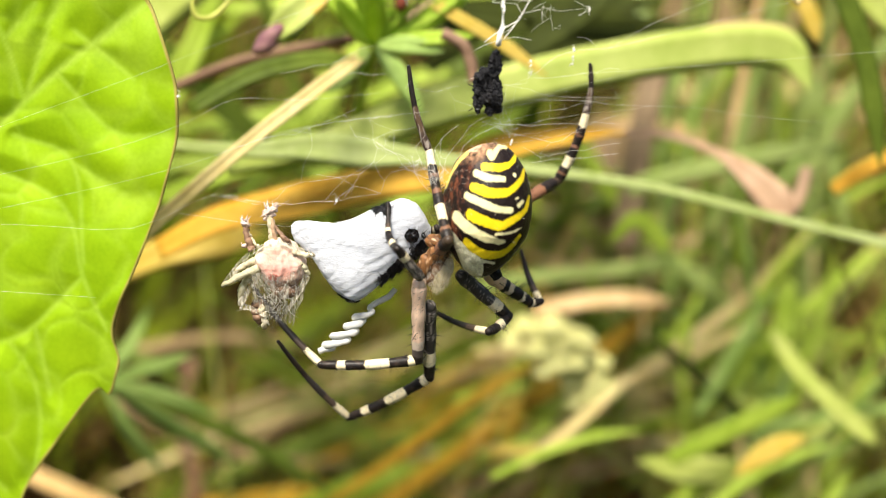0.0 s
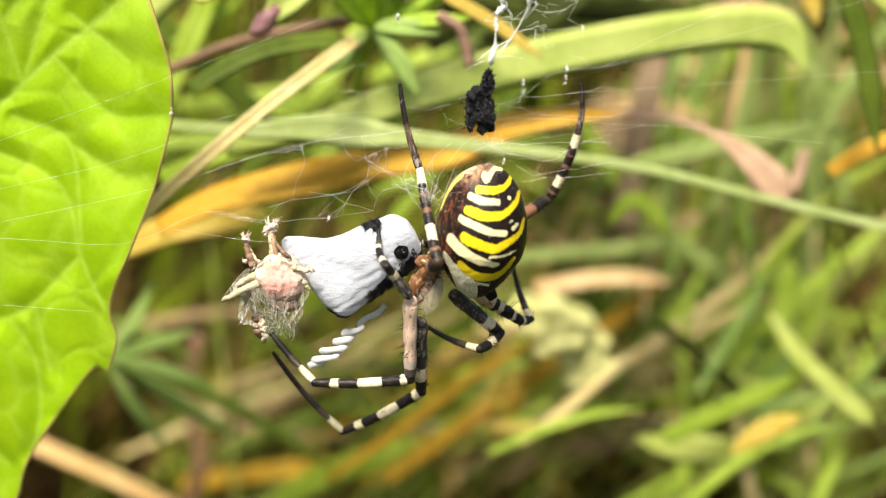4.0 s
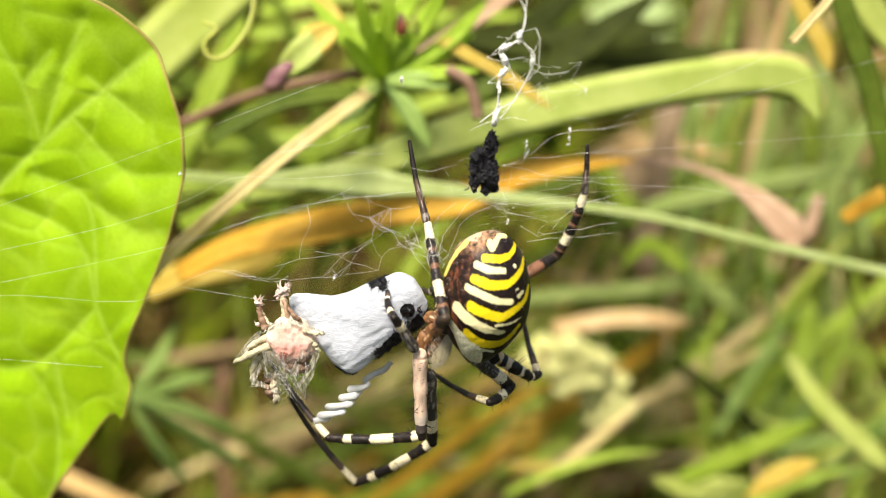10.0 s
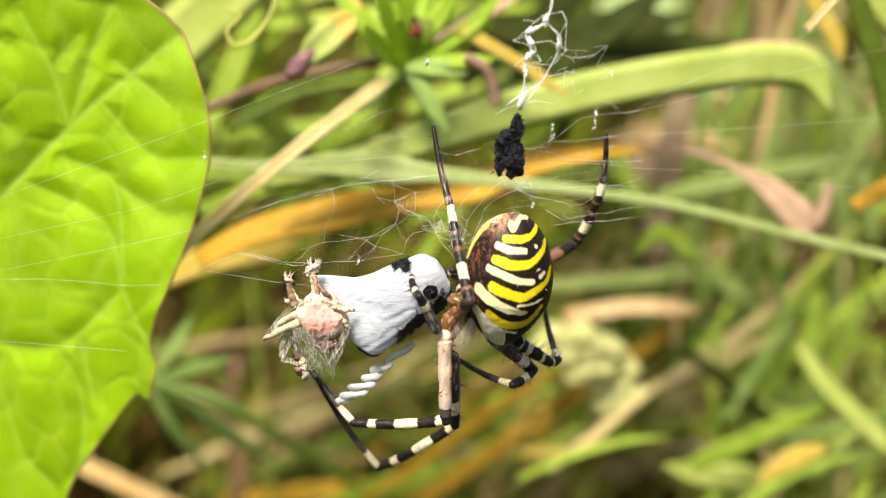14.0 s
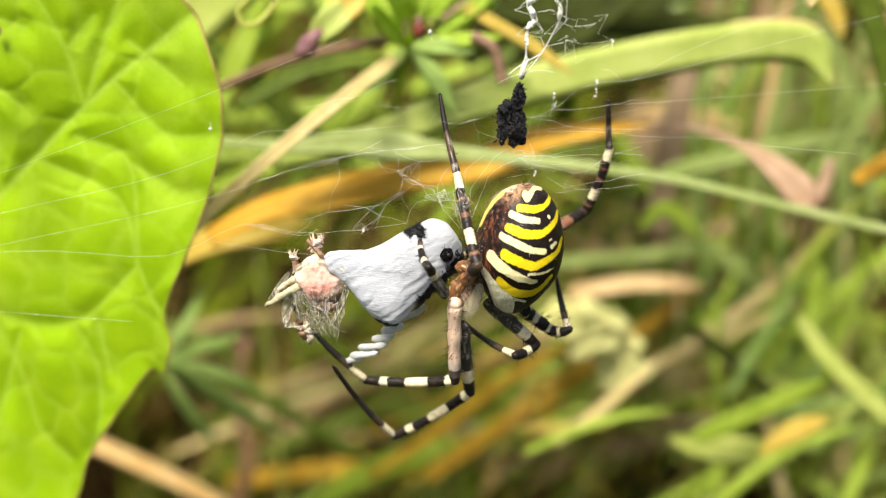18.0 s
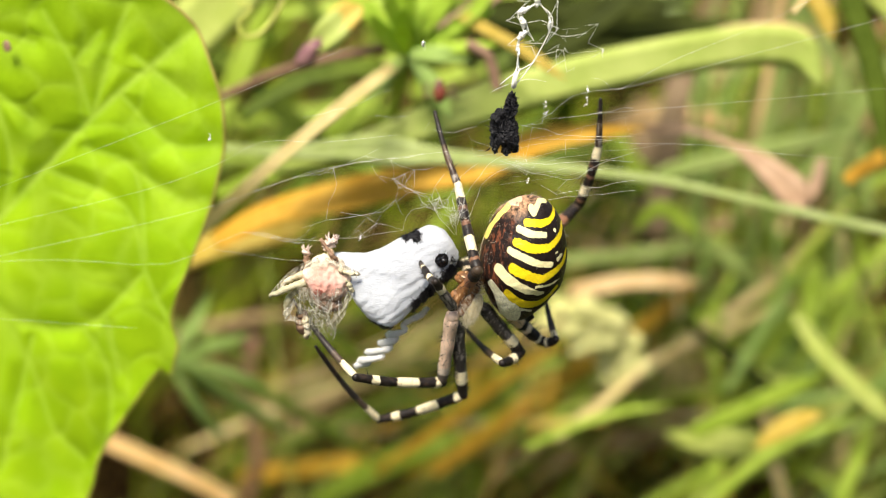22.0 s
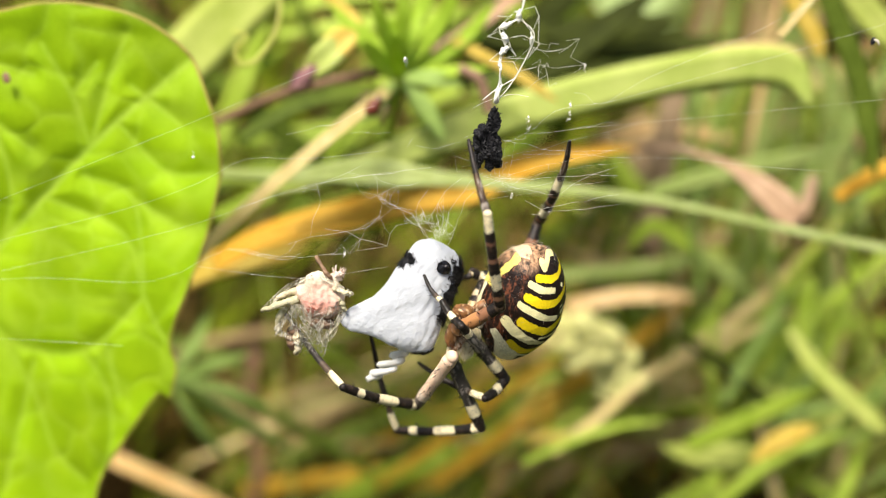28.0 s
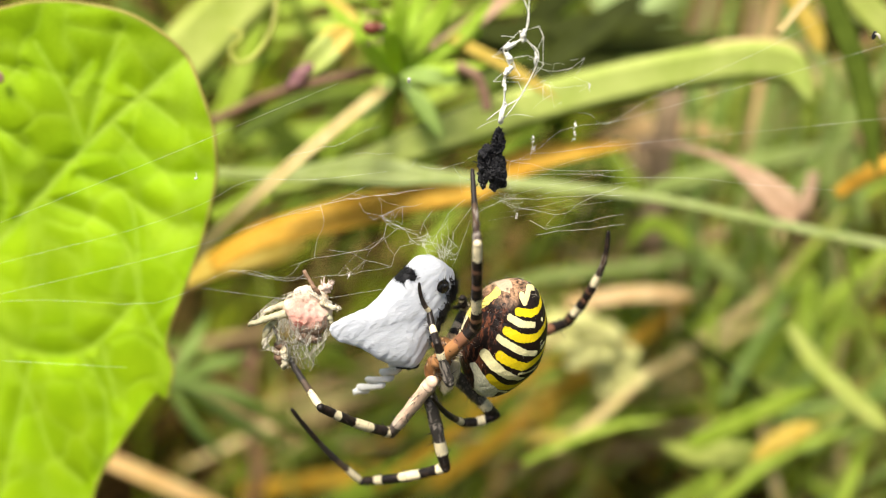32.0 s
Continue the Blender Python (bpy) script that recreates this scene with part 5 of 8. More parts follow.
skin_patch("eye", lambda p: Vector((p.x / 0.00078, (p.z - 0.0002) / 0.00072)).length, 0.00020, 0.00012, 60, "dark eye left free by the silk", 0.24)
skin_patch("dark_patch", lambda p: near_line(p, (-3.9, 2.9), (-3.0, 3.2), (-2.7, 2.7), r=0.46), 0.00006, 0.0001, 160, "dark gap in the silk")
skin_patch("dark_underside", lambda p: near_line(p, (1.7, -1.3), (0.1, -2.5), (-1.4, -3.6), (-2.4, -4.8), r=1.34), 0.00022, 0.00045, 1100, "matted black bristly body of the prey")
skin_patch("dark_rim", lambda p: near_line(p, (-8.2, -6.8), (-6.2, -7.5), r=0.42), 0.0001, 0.0002, 20, "black limb showing below the silk")
# ---------------------------------------------------------------- dried prey
dried_prey = root("dried_prey", (-0.01782, -0.00650, 0.34958), "shrivelled pink and beige prey remains in a thin silk veil", "prey")


def mm(x, z, y=0.0):
    """A place on the dried prey in millimetres across, up and back."""
    return Vector((x, y, z)) * 0.001


bm = bmesh.new()
for v in bmesh.ops.create_uvsphere(bm, u_segments=110, v_segments=90, radius=1.0)["verts"]:
    x, y, z = v.co
    turn = math.atan2(y, x)
    wide = 1 + 0.10 * math.cos(3 * turn + 0.6) - 0.30 * max(z, 0) ** 1.5 - 0.12 * max(-z, 0)
    q = Vector((x * 0.0030 * wide + 0.0004, y * 0.0021 * wide, z * 0.0029 + 0.0003))
    pucker = abs(noise.noise(Vector((q.x * 900, q.y * 900, q.z * 420))))
    v.co = q + v.co.normalized() * (0.0005 * noise.noise(q * 420) - 0.0003 * pucker + 0.00010 * noise.noise(q * 2200))
body_ = part("body", bm, M_DRY, dried_prey, "wrinkled beige body with a pink middle")


def dried_tone(p):
    """Cream silk above, pink flesh in the middle with a dark red spot, brown towards the rump."""
    n_ = noise.noise(p * 800) + 0.5 * noise.noise(p * 2600)
    fibre = noise.noise(Vector((p.x * 5000 + p.z * 1800, p.y * 5000, p.z * 1500)))
    pink = math.exp(-(((p.x - 0.0006) / 0.0020) ** 2 + ((p.z + 0.0001) / 0.0017) ** 2))
    brown = min(max((-p.z - 0.0006 + 0.0005 * p.x / 0.002 + 0.0005 * n_) / 0.0012, 0), 1)
    c_ = Vector((0.86, 0.76, 0.60)) * (0.96 + 0.16 * n_ + 0.10 * fibre)
    c_ = c_.lerp(Vector((0.92, 0.49, 0.41)) * (0.97 + 0.25 * n_), min(pink * (1.5 + 0.9 * n_), 1) if pink > 0.1 else 0)
    c_ = c_.lerp(Vector((0.30, 0.17, 0.11)) * (1 + 0.6 * n_), 0.85 * brown * (0.65 if fibre > 0.15 else 1))
    spot = ((p.x + 0.0001) / 0.00055) ** 2 + ((p.z + 0.0010) / 0.00055) ** 2
    return tuple(c_.lerp(Vector((0.30, 0.05, 0.03)), 0.8)) if spot + 0.8 * n_ < 1 else tuple(max(q, 0.02) for q in c_)


colour(body_, dried_tone)
bm = bmesh.new()
ball(bm, mm(0.9, -2.7, 0.2), (0.0017, 0.0012, 0.0011), None, 0.4, 700, 40, 30)
part("shrunken_rump", bm, M_DRYBROWN, dried_prey, "brown shrunken rump")
crown_parts = []
# stiff dry limbs and wing stumps that stand out of the silk
for pts, r0, r1, m_ in (((mm(-1.7, 0.1, -1.6), mm(-3.6, -0.7, -1.9), mm(-5.7, -1.9, -1.6)), 0.00046, 0.00030, M_WING), ((mm(-2.4, -0.4, -0.8), mm(-3.6, -2.2, -1.0), mm(-4.0, -4.3, -0.8)), 0.00050, 0.00034, M_WING),
                        ((mm(-2.0, 0.8, -0.8), mm(-3.4, 0.2, -1.2), mm(-4.7, -0.9, -0.6)), 0.00042, 0.00020, M_BONE), ((mm(1.9, 1.7, -1.0), mm(3.0, 1.5, -1.2), mm(4.2, 1.35, -1.0)), 0.00030, 0.00024, M_BONE),
                        ((mm(2.0, 0.8, -0.6), mm(2.9, 0.2, -0.8), mm(3.6, -0.9, -0.6)), 0.00034, 0.00026, M_WING), ((mm(-0.4, 4.8, -0.2), mm(0.6, 3.6, -0.5), mm(1.7, 2.6, -0.8)), 0.00020, 0.00024, M_DRYBROWN)):
    bm = bmesh.new()
    line = [q + Vector((random.gauss(0, 0.00004), random.gauss(0, 0.00004), random.gauss(0, 0.00004))) for q in spline(pts, 9)]
    for ring in tube(bm, line, lambda s_: (r0 + (r1 - r0) * s_) * (1 + 0.12 * math.sin(s_ * 13)) * (1 if s_ < 0.92 else 0.75), 12):
        for v in ring:
            v.co += v.co.normalized() * 0.00008 * noise.noise(v.co * 3000)
    part("dried_limb", bm, m_, dried_prey, "pale blunt dried limb" if m_ is M_WING else "")
for pts, r0, m_ in (((mm(-0.2, 2.4), mm(-0.4, 3.8), mm(-0.6, 5.6)), 0.00046, M_BONE), ((mm(0.3, 2.2, -0.3), mm(-0.1, 3.6, -0.5), mm(-0.3, 5.2, -0.4)), 0.00024, M_PINK),
                    ((mm(-2.6, 1.6), mm(-3.0, 3.0), mm(-3.2, 4.5)), 0.00038, M_DRYBROWN), ((mm(-1.9, 2.0), mm(-2.6, 2.9), mm(-3.0, 3.9)), 0.00016, M_BONE),
                    ((mm(-2.4, -4.2, 0.3), mm(-2.4, -5.4, 0.3), mm(-2.2, -6.4, 0.2)), 0.00060, M_DRYBROWN), ((mm(-1.8, -4.6, -0.4), mm(-1.5, -5.6, -0.5), mm(-1.6, -6.8, -0.4)), 0.00036, M_BONE)):
    bm = bmesh.new()
    line = [q + Vector((random.gauss(0, 0.00006), random.gauss(0, 0.00006), random.gauss(0, 0.00006))) for q in spline(pts, 7)]
    tube(bm, line, lambda s_: r0 * (1.10 - 0.30 * s_) * (1 + 0.12 * math.sin(s_ * 19)), 10)
    leg_ = part("dried_leg", bm, m_, dried_prey)
    if pts[2].z > 0:
        crown_parts.append(leg_)
for at, size, arms in ((mm(-0.65, 5.9), 0.00060, 6), (mm(-0.1, 6.2), 0.00040, 5), (mm(-1.1, 5.2), 0.00030, 3), (mm(-3.25, 4.7), 0.00044, 7), (mm(-3.5, 2.2), 0.00026, 3)):
    bm = bmesh.new()
    ball(bm, at, (size, size * 0.8, size * 0.8), None, 0.7, 2200, 24, 18)
    for k in range(arms):
        d = Vector((random.gauss(0, 1), random.gauss(0, 0.5), random.gauss(0.7, 0.7))).normalized()
        tube(bm, [at, at + d * size * 1.3, at + d * size * 2.0 + Vector((0.0001, 0, 0.0001))], lambda s_: 0.30 * size * (1.1 - s_), 6)
    crown_parts.append(part("clawed_foot", bm, M_PALEPINK, dried_prey, "pinkish tuft of dried claws"))
# torn silk veil: stretched folds from the limbs' ends down to a loose hem
bm = bmesh.new()
rows_v = []
for i in range(40):
    s = i / 39
    mid, half = -0.2 + 0.5 * s, (3.3 - 2.1 * s ** 1.5)
    ring = []
    for k in range(72):
        a = k * math.tau / 72
        p = mm(mid + half * math.cos(a), -0.2 - 6.0 * s - 0.9 * s * math.sin(2 * a + 1), -0.2 + math.sin(a) * half * 0.72)
        p += Vector((0.8, 0.9, 0.2)) * (0.0008 * noise.noise(Vector((p.x * 800, p.y * 800, p.z * 300))) + 0.0004 * noise.noise(Vector((p.x * 2200, p.y * 2200, p.z * 500))))
        ring.append(bm.verts.new(p))
    rows_v.append(ring)
for i, (a, b) in enumerate(zip(rows_v, rows_v[1:])):
    for k in range(72):
        if noise.noise(Vector((k * 0.20, i * 0.13, 2.0))) < 0.22 - 0.3 * max(i / 39 - 0.75, 0):
            bm.faces.new((a[k], a[(k + 1) % 72], b[(k + 1) % 72], b[k]))
part("veil", bm, M_VEIL_FIBRE, dried_prey, "thin torn grey silk wrapping")
bm = bmesh.new()
for pts in (((-5.4, -1.8), (-3.0, 1.2), (-0.4, 2.8)), ((4.1, 1.3), (2.6, 2.0), (0.4, 2.9)), ((3.5, -0.8), (2.6, -2.6), (1.0, -5.0)), ((-4.0, -4.2), (-2.6, -2.0), (-1.6, 0.6)), ((-3.9, -4.2), (-2.6, -4.6), (-1.2, -5.4))):
    ribbon(bm, [mm(a, b, -1.2) for a, b in pts], lambda s_: 0.00080 - 0.0004 * s_, 0.5, thick=0.00003)
part("veil", bm, M_VEIL_FIBRE, dried_prey, "stretched silk between the limbs")
bm = bmesh.new()
for k in range(64):
    a_ = random.uniform(0, math.tau)
    s_ = random.random()
    half = 3.2 - 1.9 * s_
    a = mm(0.2 + half * math.cos(a_) * random.uniform(0.5, 1.0), -0.6 - 4.0 * s_, -2.2 + random.uniform(-0.2, 0.6))
    b = a + Vector((random.gauss(-math.cos(a_) * 0.0008, 0.0012), random.gauss(0.0002, 0.0002), random.gauss(-0.0010, 0.0011)))
    tube(bm, spline([a, (a + b) / 2 + Vector((random.gauss(0, 0.0003), -0.0001, random.gauss(0, 0.0003))), b], 3), random.choice((0.000005, 0.000007, 0.000010)), 3)
tagged(part("silk_threads", bm, M_THREAD, dried_prey, "loose silk threads", False), kind="stuff")

# ---------------------------------------------------------------- hanging insect remains
insect_remains = root("insect_remains", (0.00476, -0.00600, 0.36887), "black shrivelled insect remains hanging on silk", "remains")
for at, size, lean in (((0.0000, 0, -0.0004), (0.00145, 0.0011, 0.0018), 0.10), ((0.0006, 0, 0.0017), (0.00062, 0.0006, 0.0015), 0.16), ((-0.0005, -0.0002, 0.0006), (0.0009, 0.0008, 0.0009), 0.5), ((0.0005, -0.0002, -0.0014), (0.0010, 0.0009, 0.0013), -0.3), ((-0.0010, 0.0001, -0.0020), (0.00046, 0.0005, 0.0012), 0.10), ((0.0009, 0, -0.0024), (0.00055, 0.0005, 0.0008), -0.5), ((0.0001, -0.0003, -0.0026), (0.0005, 0.0004, 0.0007), 0.2)):
    bm = bmesh.new()
    for v in bmesh.ops.create_uvsphere(bm, u_segments=72, v_segments=56, radius=1.0)["verts"]:
        q = Matrix.Rotation(lean, 3, "Y") @ Vector((v.co.x * size[0], v.co.y * size[1], v.co.z * size[2])) + Vector(at)
        ridge = abs(noise.noise(Vector((q.x * 1900, q.y * 1900, q.z * 900)))) + 0.6 * abs(noise.noise(q * 4200))
        v.co = q + v.co.normalized() * (0.00042 * noise.noise(q * 900) - 0.00050 * ridge + 0.00022 * noise.noise(q * 6500) + 0.00018)
    part("husk", bm, M_BLACK, insect_remains, "rough black husk", False)
for k in range(34):
    bm = bmesh.new()
    a = random.uniform(0, math.tau)
    z_ = random.uniform(-0.0026, 0.0030)
    r_ = 0.0014 * math.sqrt(max(1 - ((z_ + 0.0006) / 0.0036) ** 2, 0.05)) * (0.5 if z_ > 0.0010 else 1)
    at = Vector((r_ * math.cos(a) + 0.0003 * z_ / 0.001, -abs(math.sin(a)) * 0.0010, z_))
    d = Vector((math.cos(a) * random.uniform(0.2, 1), random.gauss(-0.3, 0.3), random.gauss(0, 0.9))).normalized() * random.uniform(0.0003, 0.0008)
    ribbon(bm, [at - d * 0.5, at + Vector((random.gauss(0, 0.0001), -0.0001, 0)), at + d], oval(random.uniform(0.00012, 0.00038)), 0.3, (random.gauss(0, 0.5), -1, random.gauss(0, 0.5)), thick=0.00005)
    part("husk_piece", bm, M_BLACK, insect_remains, smooth=False)

# ---------------------------------------------------------------- web
web = root("web", (0.00476, -0.00600, 0.36887), "fine white orb web threads, torn and sagging", "web")


def thread(name, lines, radius=0.000010, label=""):
    bm = bmesh.new()
    for pts in lines:
        tube(bm, spline(pts, 3), radius, 4)
    return part(name, bm, M_THREAD, web, label)


for line in ([(-0.06612, 0.00100, -0.00918), (-0.05795, 0.00100, -0.00663), (-0.04128, 0.00100, -0.00066), (-0.03226, 0.00000, 0.00262), (-0.02454, 0.00000, 0.00556), (-0.01629, 0.00000, 0.00864)],
             [(-0.06687, 0.00100, -0.01645), (-0.05866, 0.00100, -0.01468), (-0.04190, 0.00100, -0.01113), (-0.03236, 0.00000, -0.00862), (-0.02508, 0.00000, -0.00620), (-0.02037, 0.00000, -0.00472), (-0.01271, 0.00000, -0.00360), (-0.00631, 0.00000, -0.00293)],
             [(-0.06656, 0.00100, -0.01345), (-0.05834, 0.00100, -0.01105), (-0.04167, 0.00100, -0.00731), (-0.03217, 0.00000, -0.00413), (-0.02676, 0.00000, -0.00160), (-0.01993, 0.00000, -0.00173), (-0.01145, 0.00000, -0.00099)],
             [(-0.06735, 0.00200, -0.01599), (-0.05248, 0.00200, -0.01545), (-0.03888, 0.00100, -0.01574), (-0.02984, 0.00100, -0.01203), (-0.02342, 0.00000, -0.01313)],
             [(-0.02984, 0.00100, -0.01203), (-0.02342, 0.00000, -0.01313), (-0.02136, 0.00000, -0.01240)],
             [(0.00923, 0.00000, 0.00481), (0.01044, 0.00000, 0.00457), (0.01217, 0.00000, 0.00351), (0.01690, 0.00000, 0.00614), (0.02633, 0.00000, 0.00992), (0.03354, 0.00000, 0.01337)],
             [(0.00371, 0.00000, -0.00168), (0.01037, 0.00000, -0.00182), (0.01324, 0.00000, -0.00222), (0.02144, 0.00000, -0.00252), (0.02721, 0.00000, -0.00333), (0.03615, 0.00000, -0.00417)],
             [(0.00936, 0.00000, 0.00097), (0.02078, 0.00000, 0.00176), (0.03439, 0.00000, 0.00279), (0.04373, 0.00000, 0.00355)],
             [(0.01217, 0.00000, 0.00351), (0.02349, 0.00000, 0.00640), (0.03503, 0.00000, 0.00936), (0.04293, 0.00000, 0.01167)],
             [(-0.04330, 0.00100, -0.02351), (-0.05934, 0.00100, -0.02241), (-0.06742, 0.00100, -0.02186)],
             [(-0.03356, 0.00100, -0.01403), (-0.02174, 0.00000, -0.01531), (-0.01151, 0.00000, -0.01408)]):
    thread("anchor_thread", [line])


# main threads of the torn web, across and up in millimetres from the remains
MAIN_THREADS = (
    ((-28.3, -7.2), (-26.0, -6.5), (-23.4, -5.7), (-20.7, -5.0), (-19.0, -4.6), (-17.2, -4.2), (-13.9, -3.7), (-11.4, -3.6), (-9.0, -3.1)),
    ((-19.0, -4.6), (-18.7, -6.4), (-19.7, -8.5), (-20.1, -10.5), (-22.9, -11.4)),
    ((-17.7, -4.1), (-15.4, -3.3), (-14.0, -2.6)),
    ((-14.7, -4.4), (-14.2, -5.5), (-12.3, -5.9), (-11.8, -6.8), (-9.3, -7.5), (-8.4, -8.1)),
    ((-12.3, -5.9), (-10.0, -4.9), (-7.8, -4.6)),
    ((-11.8, -6.8), (-12.2, -8.3), (-13.7, -9.6), (-17.4, -10.2), (-20.1, -10.5)),
    ((-28.5, -11.9), (-23.7, -12.8), (-21.1, -12.9), (-18.9, -12.6), (-15.8, -12.5)),
    ((-16.5, -11.7), (-15.8, -12.5)),
    ((-18.4, -9.6), (-15.9, -10.0), (-14.4, -10.9), (-11.5, -11.7)),
    ((-11.5, -11.7), (-11.1, -10.3), (-10.4, -9.4), (-8.6, -9.0)),
    ((-5.5, -12.3), (-7.8, -6.8), (-6.7, -5.4)),
    ((-5.5, -12.3), (-6.4, -8.2), (-4.9, -5.7), (-3.1, -4.3)),
    ((-5.5, -12.3), (-4.5, -7.9), (-2.0, -4.5), (0.1, -3.3)),
    ((-5.7, -12.3), (-8.6, -8.1), (-11.1, -6.8)),
    ((-4.9, -12.0), (-2.7, -6.7), (-0.6, -5.1), (2.3, -4.0)),
    ((-2.7, 0.2), (-1.3, 0.7), (1.9, -0.2), (4.0, -0.0), (4.4, 2.0)),
    ((1.9, -0.2), (6.6, -1.3), (13.9, -1.5)),
    ((0.1, -4.0), (4.5, -4.5), (8.4, -4.2), (13.9, -4.2)),
    ((-0.6, -4.0), (3.0, -5.4), (6.7, -6.2), (10.2, -4.5), (13.9, -3.2)),
    ((4.0, 0.6), (6.5, 0.6), (13.7, 1.5)),
    ((4.0, 0.6), (7.2, 2.9), (13.5, 3.9)),
    ((-3.1, -0.2), (-5.6, -0.9), (-7.8, -0.5)),
    ((3.8, -6.7), (5.6, -7.8), (14.0, -6.3)),
    ((4.5, -8.4), (8.2, -8.0), (14.1, -7.4)),
    ((-8.8, -0.6), (-8.2, 0.3)),
    ((-22.1, 1.0), (-17.1, 1.9), (-12.0, 3.9)),
    ((-14.9, 1.0), (-12.4, 0.9), (-10.6, 1.0)),
)


def kinked(bm, pts, radius):
    """A taut thread with kinks where others join it."""
    tube(bm, [Vector(p) for p in pts], radius, 4)


rnd = random.Random(61)
knots = []
for run in MAIN_THREADS:
    pts = [Vector((a * 0.001, 0, b * 0.001)) for a, b in run]
    fine = [pts[0]]
    for a, b in zip(pts, pts[1:]):
        n_ = max(int((b - a).length / 0.0011), 1)
        for i in range(1, n_ + 1):
            q = a.lerp(b, i / n_)
            fine.append(q + (Vector((rnd.gauss(0, 0.00010), rnd.gauss(0, 0.0002), rnd.gauss(0, 0.00010))) if i < n_ else Vector()))
    bm = bmesh.new()
    kinked(bm, fine, 0.000012)
    part("main_thread", bm, M_THREAD, web)
    knots += fine


# faint rays of the orb beside the spider
rnd = random.Random(67)
for k in range(6):
    a, b = Vector((rnd.uniform(-3.5, 1.0), 0, -3.0 - 0.75 * k)) * 0.001, Vector((rnd.uniform(12, 19), 0, 1.6 - 1.25 * k)) * 0.001
    fine = [a.lerp(b, i / 9) + Vector((rnd.gauss(0, 0.0001), rnd.gauss(0, 0.0002), rnd.gauss(0, 0.00013))) for i in range(10)]
    if k % 3 == 1:
        fine = fine[:6]
    bm = bmesh.new()
    kinked(bm, fine, 0.0000055)
    part("faint_thread", bm, M_THREAD, web)
    knots += fine


def tangle(name, count, centre, spread, shortest, longest, seed, radius, label):
    """Short threads between the knots near a place."""
    rnd = random.Random(seed)
    c = Vector((centre[0], 0, centre[1])) * 0.001
    close = [q for q in knots if abs(q.x - c.x) < spread[0] * 0.001 and abs(q.z - c.z) < spread[1] * 0.001]
    bm = bmesh.new()
    made = 0
    for _ in range(count * 60):
        a, b = rnd.choice(close), rnd.choice(close)
        if not shortest * 0.001 < (a - b).length < longest * 0.001:
            continue
        m_ = a.lerp(b, rnd.uniform(0.3, 0.7)) + Vector((rnd.gauss(0, 0.0003), rnd.gauss(0, 0.0003), rnd.gauss(-0.0001, 0.0003)))
        kinked(bm, (a, m_, b), radius * rnd.uniform(0.7, 1.2))
        knots.append(m_)
        close.append(m_)
        if rnd.random() < 0.15:
            ball(bm, m_, (0.00004, 0.00004, 0.00005), None, 0.5, 3000, 6, 5)
        made += 1
        if made == count:
            break
    tagged(part(name, bm, M_THREAD, web, label), kind="stuff")


tangle("spiral_threads", 26, (-14, -8), (10, 6), 1.2, 4.0, 1, 0.000009, "torn catching spiral above the prey")
tangle("spiral_threads", 90, (-8, -6.5), (4.5, 5), 0.5, 2.4, 2, 0.000009, "dense torn spiral beside the spider")
tangle("spiral_threads", 18, (-1, -1), (6, 5), 1.0, 3.6, 3, 0.000007, "torn catching spiral behind the spider")
tangle("spiral_threads", 22, (8, -4), (8, 7), 0.6, 2.6, 4, 0.0000055, "faint threads beside the spider")


def net(seed, corners, rows_, cols, keep, radius):
    """A torn net between four corners: sagging rows with jagged cross threads."""
    rnd = random.Random(seed)
    a, b, c, d = (Vector(q) for q in corners)
    grid = [[a.lerp(b, j / cols).lerp(d.lerp(c, j / cols), i / rows_) + Vector((rnd.gauss(0, 0.0007), rnd.gauss(0, 0.0003), rnd.gauss(0, 0.0006))) for j in range(cols + 1)] for i in range(rows_ + 1)]
    lines = []
    for i in range(rows_ + 1):
        lines += [[p, q] for p, q in zip(grid[i], grid[i][1:]) if rnd.random() < keep]
    for i in range(rows_):
        lines += [[grid[i][j], grid[i + 1][j]] for j in range(cols + 1) if rnd.random() < keep * 0.6]
    return lines


for line in ([(0.00434, 0.00000, 0.01805), (0.00399, 0.00000, 0.01465), (0.00343, 0.00000, 0.01281), (0.00179, 0.00000, 0.01178), (0.00253, 0.00000, 0.00992), (0.00136, 0.00000, 0.00863), (0.00144, 0.00000, 0.00640), (0.00093, 0.00000, 0.00385)],
             [(0.00287, -0.00030, 0.01804), (0.00414, -0.00030, 0.01522), (0.00331, -0.00020, 0.01259), (0.00143, -0.00030, 0.01190), (0.00205, -0.00030, 0.00981), (0.00159, -0.00020, 0.00888), (0.00132, -0.00030, 0.00619), (0.00104, -0.00030, 0.00417)],
             [(0.00343, 0.00000, 0.01281), (0.00505, 0.00000, 0.01120), (0.00449, 0.00000, 0.00916), (0.00258, 0.00000, 0.00593), (0.00105, 0.00000, 0.00415)], [(-0.00051, 0.00000, 0.00426), (0.00091, 0.00000, 0.00533), (0.00305, 0.00000, 0.00652)]):
    thread("silk_strand", [line], 0.000075, "white bundled silk strand")
for line in ([(0.00093, 0.00000, 0.00379), (0.00109, -0.00020, 0.00505), (0.00144, 0.00000, 0.00652)], [(0.00074, -0.00020, 0.00393), (0.00103, 0.00000, 0.00534), (0.00150, -0.00020, 0.00618)], [(0.00111, -0.00010, 0.00392), (0.00127, -0.00030, 0.00512), (0.00162, 0.00000, 0.00593)]):
    thread("silk_strand", [line], 0.00015, "thick white silk holding the remains")
